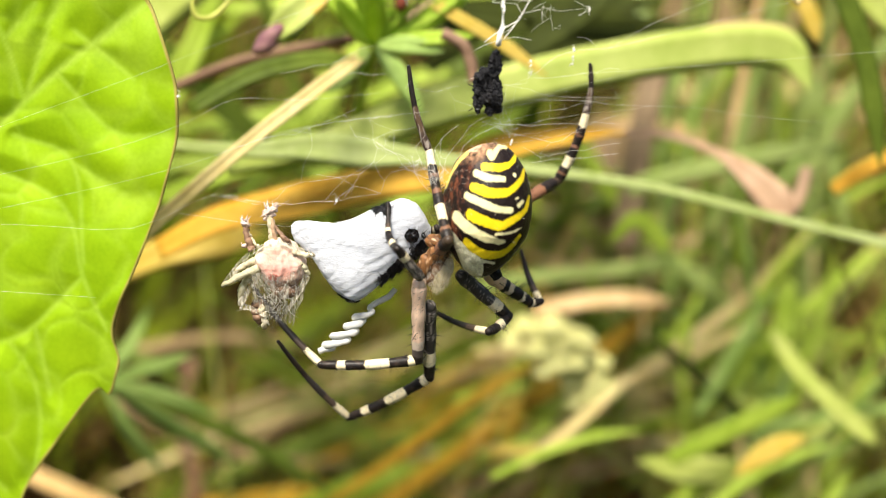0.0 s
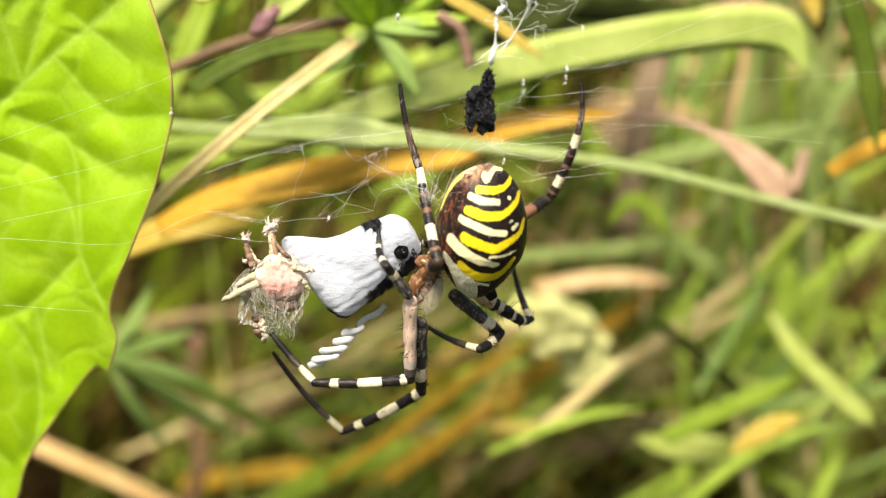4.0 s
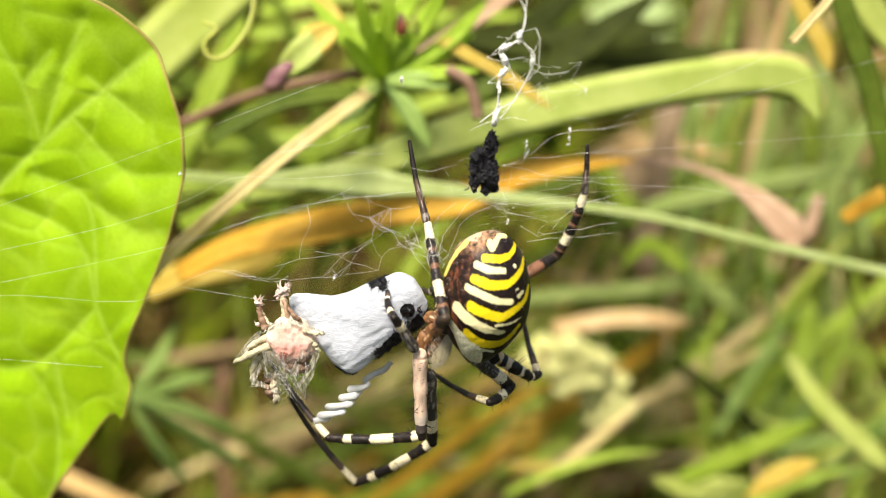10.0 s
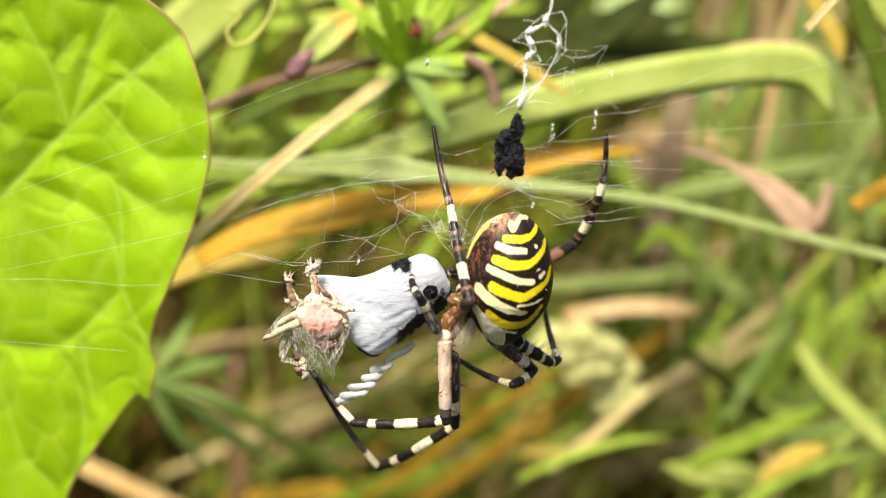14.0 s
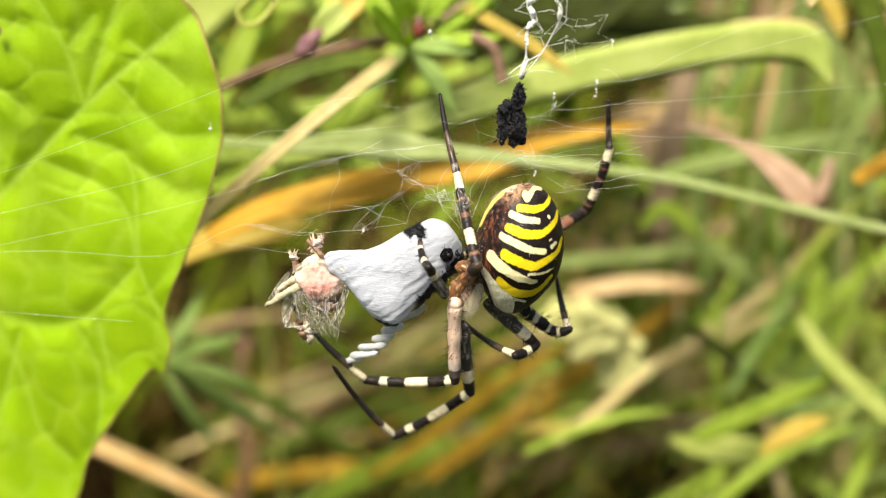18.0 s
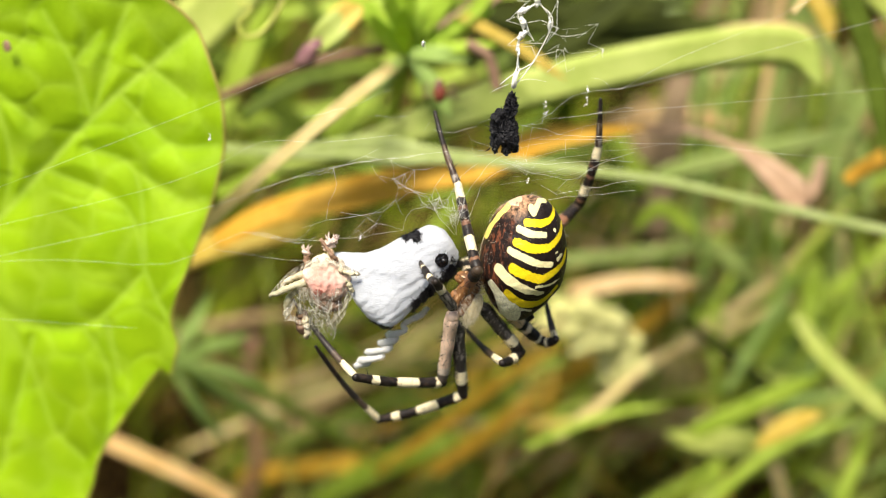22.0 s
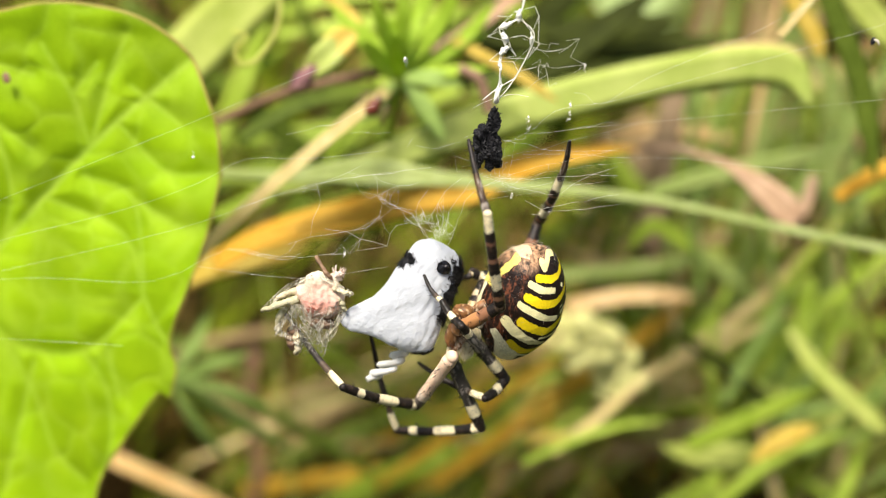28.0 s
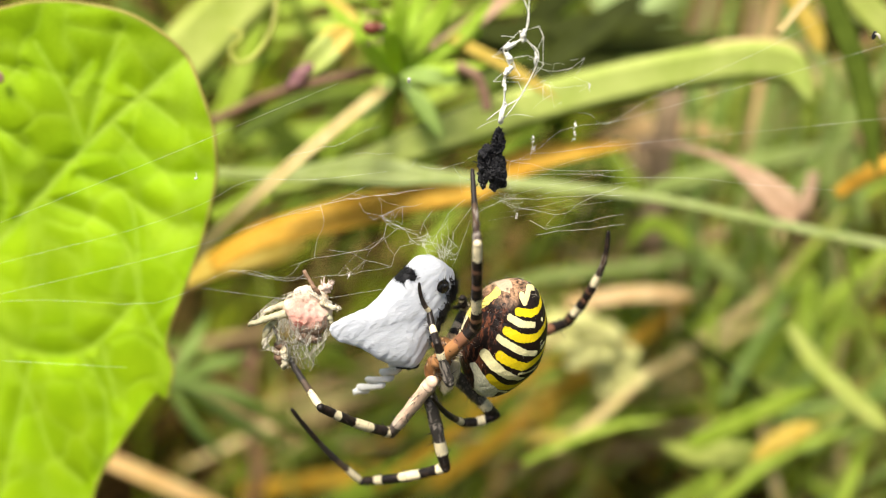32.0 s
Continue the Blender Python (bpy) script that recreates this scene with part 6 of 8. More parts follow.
tagged(thread("silk_tangle", net(9, ((0.0045, 0, 0.0098), (0.0088, 0, 0.0100), (0.0078, 0, 0.0062), (0.0042, 0, 0.0058)), 5, 5, 0.55, 0), 0.000011, "hazy torn silk beside the strand"), kind="stuff")
tagged(thread("silk_tangle", [[(0.00105, 0, 0.0045), (-0.0004, 0, 0.0040), (-0.0016, 0, 0.0034)], [(0.0011, 0, 0.0044), (0.0026, 0, 0.0048), (0.0044, 0, 0.0045)], [(0.0046, 0, 0.0098), (0.0064, 0, 0.0092), (0.0086, 0, 0.0095)], [(0.0012, 0, 0.0049), (0.0030, 0, 0.0064), (0.0038, 0, 0.0078)]], 0.000024, "loose wisps of silk"), kind="stuff")
tagged(thread("silk_tangle", net(8, ((0.00096, 0.00000, 0.01235), (0.00471, 0.00000, 0.01350), (0.00541, 0.00000, 0.00770), (0.00136, 0.00000, 0.00828)), 4, 4, 0.6, 0), 0.000028, "white silk tangle"), kind="stuff")
for at, along, size in (((0.00364, -0.00020, 0.01362), (0.00331, -0.00020, 0.01224), 0.00028), ((0.00261, -0.00020, 0.01224), (0.00155, -0.00020, 0.01166), 0.00034), ((0.00179, -0.00020, 0.01132), (0.00228, -0.00020, 0.01004), 0.00030), ((0.00217, -0.00020, 0.00981), (0.00147, -0.00020, 0.00888), 0.00032), ((0.00141, -0.00020, 0.00853), (0.00143, -0.00020, 0.00712), 0.00018), ((0.00474, -0.00020, 0.01132), (0.00476, -0.00020, 0.01005), 0.00016)):
    bm = bmesh.new()
    line = [q + Vector((random.gauss(0, 0.00008), random.gauss(0, 0.00006), random.gauss(0, 0.00008))) for q in spline([Vector(at), Vector(along)], 4)]
    tube(bm, line, lambda s_: size * (0.35 + 0.65 * math.sin(math.pi * s_)) * (1 + 0.3 * math.sin(s_ * 17)), 8)
    part("silk_tuft", bm, M_THREAD, web, "white clump of silk")
for at, size in (((0.00876, -0.00020, 0.00347), 0.00034), ((0.00867, -0.00020, 0.00227), 0.00030), ((0.00430, -0.00020, 0.00208), 0.00024), ((0.00437, -0.00020, 0.00118), 0.00024), ((0.01037, -0.00020, 0.00737), 0.00026), ((0.00242, -0.00020, -0.00614), 0.00022), ((-0.00862, -0.00020, 0.00851), 0.00034), ((-0.01629, -0.00040, -0.01246), 0.00024), ((-0.03301, 0.00100, -0.00115), 0.00026)):
    bm = bmesh.new()
    c = Vector(at)
    for k in range(3):
        ball(bm, c + Vector((random.gauss(0, 0.4), random.gauss(0, 0.2), random.gauss(0, 0.9))) * size, (size * random.uniform(0.2, 0.5), size * 0.3, size * random.uniform(0.3, 0.6)), None, 0.7, 2600, 10, 8)
    line = [c + Vector((random.gauss(0, 0.5), random.gauss(0, 0.2), 1.6 - 0.65 * k)) * size for k in range(6)]
    tube(bm, line, 0.000022, 4)
    part("silk_tuft", bm, M_THREAD, web, "white crumpled tuft of silk")

# ---------------------------------------------------------------- zigzag silk ribbon
silk_ribbon = root("silk_ribbon", (-0.01337, -0.00400, 0.33885), "white zigzag silk band hanging below the prey", "silk band")
bm = bmesh.new()
pts = [Vector((-11.0, 1.0, 0.5)), Vector((-9.8, 0.9, 0.55)), Vector((-8.6, 0.6, 0.1)), Vector((-7.6, 0.3, -0.1))]
for k in range(1, 67):
    q = k / 66
    a = q * math.tau * 4.1
    amp = (0.95 + 0.22 * math.sin(a * 0.37 + 1)) * min(1, 0.45 + q * 1.2)
    sway = math.copysign(abs(math.sin(a)) ** 0.8, math.sin(a))
    pts.append(Vector((-7.4 + 6.4 * q - 0.70 * amp * sway, 0.3 * math.cos(a), 0.66 * amp * sway)))
pts += [Vector((-0.6, 0, -0.3)), Vector((0.1, 0, -0.6))]
line = spline([p * 0.001 for p in pts], 3)
rings = tube(bm, line, lambda s_: (0.00041 if s_ > 0.10 else 0.00030) * (1 + 0.14 * math.sin(s_ * 37) + 0.08 * math.sin(s_ * 91)), 12)
for ring, q in zip(rings, line):
    for v in ring:
        v.co.y = q.y + (v.co.y - q.y) * 0.55
        v.co += (v.co - q).normalized() * 0.00006 * noise.noise(v.co * 2600)
part("zigzag", bm, M_BAND, silk_ribbon)
# ---------------------------------------------------------------- red bug, tiny fly
bug = root("bug", (-0.01108, 0.01800, 0.36923), "small reddish brown bug crawling over the plants", "bug")
bm = bmesh.new()
ball(bm, (0, 0, 0), (0.0009, 0.0008, 0.0014), None, 0.08, 700, 24, 18)
part("wing_cases", bm, M_BUG, bug)
bm = bmesh.new()
ball(bm, (0, 0, 0.0014), (0.0006, 0.0006, 0.0005), None, 0.1, 700, 16, 12)
part("head", bm, M_DRYBROWN, bug)
for k in range(6):
    s = -1 if k % 2 else 1
    bm = bmesh.new()
    z = 0.0009 - 0.0008 * (k // 2)
    tube(bm, spline([Vector((s * 0.0009, 0.0004, z)), Vector((s * 0.0019, 0.0, z + 0.0004)), Vector((s * 0.0024, 0.0008, z - 0.0005))], 4), 0.00012, 6)
    part("leg", bm, M_DRYBROWN, bug)
fly = root("midge", (0.04919, -0.00400, 0.37774), "tiny dark midge caught on a thread", "insect")
bm = bmesh.new()
ball(bm, (0, 0, 0), (0.00028, 0.0002, 0.0005), Matrix.Rotation(0.4, 4, "Y"), 0.3, 2500, 12, 10)
part("body", bm, M_BLACK, fly)
bm = bmesh.new()
ribbon(bm, [Vector((0, -0.0002, 0.0002)), Vector((0.0004, -0.0003, 0)), Vector((0.0006, -0.0003, -0.0005))], oval(0.0003), 0.1, thick=0.00002)
part("wing", bm, M_VEIL, fly)


def bone(a, d):
    """The pose of a leg piece that starts at a and runs along d."""
    return Matrix.Translation(a) @ d.to_track_quat("Z", "Y").to_matrix().to_4x4()


def limb(key, rows, step=0.25):
    """Keys for a leg from rows of its hip, knee, ankle and tip; its pieces stay joined and keep their lengths."""
    keys_ = ([], [], [])
    for (t0, *p), (t1, *q) in zip(rows, rows[1:] + rows[-1:]):
        n_ = max(math.ceil((t1 - t0) / step), 1)
        p, q = [Vector(v) for v in p], [Vector(v) for v in q]
        for i in range(n_):
            k = i / n_
            at = p[0].lerp(q[0], k)
            for j in range(3):
                d = (p[j + 1] - p[j]).normalized().lerp((q[j + 1] - q[j]).normalized(), k).normalized()
                keys_[j].append((t0 + (t1 - t0) * k, bone(at, d)))
                at = at + d * LENGTHS[key][j]
    for piece, run in zip(legs[key], keys_):
        walk(piece, run)

def motions():
    """Keys for all that moves: the swaying web and its load, the spider and its legs, the bug."""
    walk(spider, [
        (0, pose(0.00545, -0.00460, 0.35484)),
        (0.5, pose(0.00648, -0.00537, 0.35232)),
        (1, pose(0.00567, -0.00583, 0.35442)),
        (1.5, pose(0.00630, -0.00559, 0.35253)),
        (2, pose(0.00594, -0.00525, 0.35276)),
        (2.5, pose(0.00610, -0.00582, 0.35094)),
        (4.5, pose(0.00545, -0.00711, 0.35129)),
        (5, pose(0.00594, -0.00711, 0.35065)),
        (5.5, pose(0.00569, -0.00727, 0.35106)),
        (6, pose(0.00576, -0.00796, 0.35080)),
        (6.5, pose(0.00587, -0.00908, 0.35125)),
        (7, pose(0.00581, -0.00892, 0.35166)),
        (7.5, pose(0.00579, -0.00893, 0.35191)),
        (8, pose(0.00575, -0.00878, 0.35230)),
        (8.5, pose(0.00576, -0.00935, 0.35251)),
        (9, pose(0.00599, -0.00886, 0.35223)),
        (9.5, pose(0.00587, -0.00900, 0.35222)),
        (10, pose(0.00639, -0.00916, 0.35179)),
        (10.5, pose(0.00582, -0.00944, 0.35290)),
        (11, pose(0.00599, -0.00981, 0.35354)),
        (11.5, pose(0.00577, -0.01033, 0.35371)),
        (12, pose(0.00615, -0.01026, 0.35251)),
        (12.5, pose(0.00565, -0.00918, 0.35467)),
        (13, pose(0.00562, -0.00962, 0.35613)),
        (13.5, pose(0.00610, -0.01046, 0.35515)),
        (14, pose(0.00633, -0.01144, 0.35194)),
        (14.5, pose(0.00541, -0.01030, 0.35379)),
        (16.5, pose(0.00651, -0.01184, 0.35282)),
        (17, pose(0.00582, -0.01185, 0.35366)),
        (18, pose(0.00641, -0.01250, 0.35250)),
        (19, pose(0.00704, -0.01408, 0.35221)),
        (20, pose(0.00768, -0.01499, 0.35320)),
        (21, pose(0.00678, -0.01501, 0.35367)),
        (22, pose(0.00774, -0.01466, 0.35229)),
        (23, pose(0.00738, -0.01598, 0.35049)),
        (24, pose(0.00742, -0.01654, 0.35133)),
        (27, pose(0.00604, -0.01559, 0.35090)),
        (28, pose(0.00847, -0.01673, 0.35082)),
        (29, pose(0.00877, -0.01704, 0.34972)),
        (30, pose(0.00936, -0.01644, 0.34908)),
        (31, pose(0.00658, -0.01622, 0.34797)),
        (32, pose(0.00656, -0.01679, 0.34644)),
    ])
    walk(abdomen, [
        (0, pose(-0.00080, -0.00004, 0.00040, -3.3, 6.7, -5.0)),
        (1, pose(-0.00050, -0.00004, 0.00035, -3.3, 6.7, -5.0)),
        (2, pose(-0.00058, -0.00004, 0.00093, -3.3, 6.7, -5.0)),
        (5, pose(0.00000, -0.00004, -0.00005, -3.3, 6.7, -5.0)),
        (6, pose(0.00003, -0.00004, -0.00038, -3.3, 6.7, -5.0)),
        (8, pose(-0.00018, 0.00001, -0.00052, -2.5, 7.3, -2.0)),
        (11, pose(-0.00052, 0.00006, -0.00049, -1.7, 7.8, 1.0)),
        (14, pose(-0.00045, 0.00030, -0.00031, -3.1, 6.3, -1.9)),
        (17, pose(-0.00039, 0.00076, -0.00022, -5.2, 4.6, -4.9)),
        (18, pose(-0.00027, 0.00096, -0.00056, -4.1, 9.2, -2.0)),
        (19, pose(-0.00009, 0.00165, -0.00061, -1.1, 5.9, -0.5)),
        (20, pose(-0.00010, 0.00197, -0.00057, -0.0, 8.3, 5.5)),
        (21, pose(-0.00027, 0.00173, -0.00060, 3.0, 12.4, 0.8)),
        (22, pose(-0.00007, 0.00140, -0.00047, 0.9, 10.0, 3.8)),
        (23, pose(0.00012, 0.00157, -0.00025, 9.1, 16.2, 7.0)),
        (24, pose(-0.00023, 0.00139, -0.00069, 12.5, 17.5, 15.1)),
        (27, pose(-0.00053, 0.00154, -0.00073, 2.6, 23.3, 1.2)),
        (28, pose(0.00004, 0.00259, -0.00091, 14.1, 15.6, 20.6)),
        (29, pose(0.00005, 0.00242, -0.00073, 10.2, 12.2, 20.6)),
        (30, pose(-0.00042, 0.00221, -0.00056, 10.2, 11.4, 20.5)),
        (31, pose(-0.00010, 0.00252, -0.00072, 16.0, 17.4, 26.2)),
        (32, pose(-0.00018, 0.00193, -0.00075, 8.8, 17.8, 16.7)),
    ])
    walk(cephalothorax, [
        (0, pose(-0.00639, -0.00051, -0.00508)),
        (14, pose(-0.00588, -0.00048, -0.00465)),
        (17, pose(-0.00577, -0.00047, -0.00435)),
        (18, pose(-0.00620, -0.00048, -0.00449)),
        (19, pose(-0.00602, -0.00047, -0.00445)),
        (20, pose(-0.00646, -0.00046, -0.00393)),
        (21, pose(-0.00691, -0.00046, -0.00424)),
        (22, pose(-0.00665, -0.00046, -0.00437)),
        (23, pose(-0.00670, -0.00046, -0.00298)),
        (24, pose(-0.00722, -0.00046, -0.00310)),
        (27, pose(-0.00638, -0.00047, -0.00308)),
        (28, pose(-0.00656, -0.00046, -0.00306)),
        (29, pose(-0.00588, -0.00046, -0.00307)),
        (30, pose(-0.00648, -0.00046, -0.00365)),
        (31, pose(-0.00629, -0.00046, -0.00246)),
        (32, pose(-0.00698, -0.00046, -0.00262)),
    ])
    limb("front", [
        (0, (-0.00683, 0.00020, -0.00524), (-0.00491, -0.00482, -0.00195), (-0.00695, 0.00286, 0.00637), (-0.00917, 0.00361, 0.01558)),
        (14, (-0.00635, 0.00019, -0.00485), (-0.00436, -0.00472, -0.00145), (-0.00672, 0.00265, 0.00706), (-0.00882, 0.00644, 0.01551)),
        (17, (-0.00626, 0.00019, -0.00455), (-0.00424, -0.00506, -0.00171), (-0.00684, 0.00238, 0.00667), (-0.00905, 0.00617, 0.01510)),
        (18, (-0.00667, 0.00019, -0.00467), (-0.00469, -0.00462, -0.00112), (-0.00707, 0.00275, 0.00739), (-0.00911, 0.00653, 0.01586)),
        (19, (-0.00649, 0.00018, -0.00463), (-0.00451, -0.00440, -0.00079), (-0.00703, 0.00362, 0.00707), (-0.00935, 0.00119, 0.01596)),
        (20, (-0.00694, 0.00018, -0.00411), (-0.00422, -0.00444, -0.00082), (-0.00718, 0.00371, 0.00673), (-0.00988, 0.00109, 0.01545)),
        (21, (-0.00741, 0.00019, -0.00442), (-0.00496, -0.00432, -0.00076), (-0.00764, 0.00316, 0.00756), (-0.01011, 0.00808, 0.01530)),
        (22, (-0.00713, 0.00019, -0.00456), (-0.00502, -0.00409, -0.00044), (-0.00739, 0.00386, 0.00753), (-0.01020, 0.00844, 0.01537)),
        (23, (-0.00719, 0.00019, -0.00318), (-0.00523, -0.00450, 0.00054), (-0.00753, 0.00322, 0.00874), (-0.00923, 0.00044, 0.01766)),
        (24, (-0.00772, 0.00019, -0.00329), (-0.00559, -0.00443, 0.00042), (-0.00755, 0.00300, 0.00898), (-0.00979, 0.00926, 0.01577)),
        (27, (-0.00688, 0.00019, -0.00327), (-0.00741, -0.00098, 0.00290), (-0.00804, -0.00642, 0.01301), (-0.00901, 0.00095, 0.01893)),
        (28, (-0.00686, -0.00293, -0.00226), (-0.00211, -0.00540, 0.00107), (-0.00315, -0.00914, 0.01190), (-0.00518, -0.00265, 0.01854)),
        (29, (-0.00618, -0.00292, -0.00224), (-0.00103, -0.00529, 0.00051), (-0.00226, -0.00921, 0.01125), (-0.00487, -0.00199, 0.01686)),
        (30, (-0.00678, -0.00293, -0.00281), (-0.00257, -0.00574, 0.00095), (-0.00357, -0.00906, 0.01192), (-0.00580, -0.00220, 0.01810)),
        (31, (-0.00652, -0.00294, -0.00161), (-0.00191, -0.00423, 0.00250), (-0.00190, -0.00887, 0.01301), (-0.00325, -0.00176, 0.01916)),
        (32, (-0.00723, -0.00292, -0.00174), (-0.00287, -0.00420, 0.00262), (-0.00224, -0.00914, 0.01299), (-0.00284, -0.00214, 0.01939)),
    ])
    limb("upper", [
        (0, (-0.00102, 0.00506, -0.00220), (0.00819, 0.01190, 0.00195), (0.01117, 0.01144, 0.00958), (0.01157, 0.01162, 0.01546)),
        (14, (-0.00122, 0.00477, -0.00253), (0.00760, 0.01239, 0.00108), (0.01048, 0.01064, 0.00855), (0.01059, 0.00921, 0.01428)),
        (17, (-0.00125, 0.00476, -0.00245), (0.00767, 0.01247, 0.00068), (0.01055, 0.01058, 0.00812), (0.01039, 0.00909, 0.01382)),
        (18, (-0.00121, 0.00473, -0.00244), (0.00783, 0.01190, 0.00155), (0.01030, 0.01018, 0.00918), (0.00991, 0.00858, 0.01485)),
        (19, (-0.00121, 0.00467, -0.00250), (0.00762, 0.01169, 0.00214), (0.01006, 0.00990, 0.00976), (0.00925, 0.00756, 0.01511)),
        (20, (-0.00126, 0.00464, -0.00250), (0.00615, 0.01223, 0.00352), (0.00834, 0.00809, 0.01025), (0.00855, 0.01191, 0.01474)),
        (21, (-0.00137, 0.00464, -0.00251), (0.00639, 0.01251, 0.00265), (0.00894, 0.01035, 0.01014), (0.00875, 0.00808, 0.01559)),
        (22, (-0.00129, 0.00466, -0.00253), (0.00664, 0.01173, 0.00346), (0.00878, 0.00908, 0.01091), (0.00882, 0.00755, 0.01661)),
        (23, (-0.00130, 0.00461, -0.00266), (0.00594, 0.01109, 0.00472), (0.00822, 0.00775, 0.01185), (0.00844, 0.00537, 0.01725)),
        (24, (-0.00130, 0.00458, -0.00266), (0.00424, 0.01171, 0.00555), (0.00666, 0.00740, 0.01209), (0.00799, 0.01152, 0.01609)),
        (27, (-0.00137, 0.00462, -0.00263), (0.00576, 0.01108, 0.00487), (0.00823, 0.00787, 0.01200), (0.00887, 0.00625, 0.01764)),
        (28, (-0.00136, 0.00457, -0.00271), (0.00225, 0.01172, 0.00648), (0.00468, 0.00667, 0.01247), (0.00569, 0.00352, 0.01735)),
        (29, (-0.00137, 0.00456, -0.00276), (0.00164, 0.01185, 0.00655), (0.00438, 0.00776, 0.01311), (0.00605, 0.01258, 0.01608)),
        (30, (-0.00135, 0.00458, -0.00277), (0.00163, 0.01176, 0.00664), (0.00413, 0.00784, 0.01340), (0.00562, 0.01264, 0.01649)),
        (31, (-0.00150, 0.00459, -0.00283), (0.00354, 0.01176, 0.00566), (0.00665, 0.00908, 0.01276), (0.00698, 0.00628, 0.01794)),
        (32, (-0.00143, 0.00457, -0.00289), (0.00752, 0.01285, -0.00248), (0.01125, 0.00997, 0.00423), (0.01232, 0.00855, 0.00986)),
    ])
    limb("grip", [
        (0, (-0.00797, -0.00354, -0.00604), (-0.01013, -0.00619, -0.00253), (-0.01128, -0.00235, -0.00166), (-0.01138, 0.00012, 0.00123)),
        (14, (-0.00790, -0.00334, -0.00495), (-0.00956, -0.00541, -0.00083), (-0.01070, -0.00153, -0.00016), (-0.01098, 0.00192, 0.00141)),
        (17, (-0.00755, -0.00333, -0.00527), (-0.00947, -0.00587, -0.00155), (-0.01058, -0.00198, -0.00088), (-0.01092, 0.00105, 0.00139)),
        (18, (-0.00827, -0.00331, -0.00456), (-0.00975, -0.00617, -0.00086), (-0.01084, -0.00230, -0.00003), (-0.01120, 0.00059, 0.00240)),
        (19, (-0.00810, -0.00327, -0.00450), (-0.00978, -0.00588, -0.00071), (-0.01097, -0.00201, -0.00005), (-0.01188, 0.00080, 0.00234)),
        (20, (-0.00798, -0.00324, -0.00429), (-0.00965, -0.00608, -0.00066), (-0.01113, -0.00232, 0.00003), (-0.01229, 0.00027, 0.00256)),
        (21, (-0.00758, -0.00325, -0.00534), (-0.00946, -0.00597, -0.00172), (-0.01093, -0.00216, -0.00131), (-0.01206, 0.00115, 0.00016)),
        (22, (-0.00791, -0.00325, -0.00470), (-0.00941, -0.00620, -0.00108), (-0.01093, -0.00242, -0.00061), (-0.01197, 0.00109, 0.00042)),
        (23, (-0.00769, -0.00322, -0.00445), (-0.00999, -0.00454, -0.00033), (-0.01123, -0.00074, 0.00061), (-0.01255, 0.00256, 0.00195)),
        (24, (-0.00711, -0.00321, -0.00457), (-0.00980, -0.00444, -0.00067), (-0.01162, -0.00113, 0.00095), (-0.01342, 0.00197, 0.00219)),
        (27, (-0.00683, -0.00323, -0.00485), (-0.00880, -0.00478, -0.00064), (-0.00981, -0.00182, 0.00201), (-0.01116, 0.00120, 0.00387)),
        (28, (-0.00450, -0.00320, -0.00452), (-0.00624, -0.00606, -0.00094), (-0.00851, -0.00328, 0.00104), (-0.01057, -0.00115, 0.00342)),
        (29, (-0.00493, -0.00319, -0.00363), (-0.00663, -0.00606, -0.00003), (-0.00889, -0.00358, 0.00233), (-0.01058, -0.00455, 0.00559)),
        (30, (-0.00604, -0.00321, -0.00300), (-0.00767, -0.00636, 0.00038), (-0.00897, -0.00275, 0.00182), (-0.01058, -0.00369, 0.00513)),
        (31, (-0.00603, -0.00321, -0.00123), (-0.00685, -0.00620, 0.00256), (-0.00804, -0.00294, 0.00474), (-0.00872, -0.00496, 0.00789)),
        (32, (-0.00600, -0.00320, -0.00400), (-0.00711, -0.00393, 0.00072), (-0.00811, -0.00110, 0.00351), (-0.00899, -0.00220, 0.00704)),
    ])
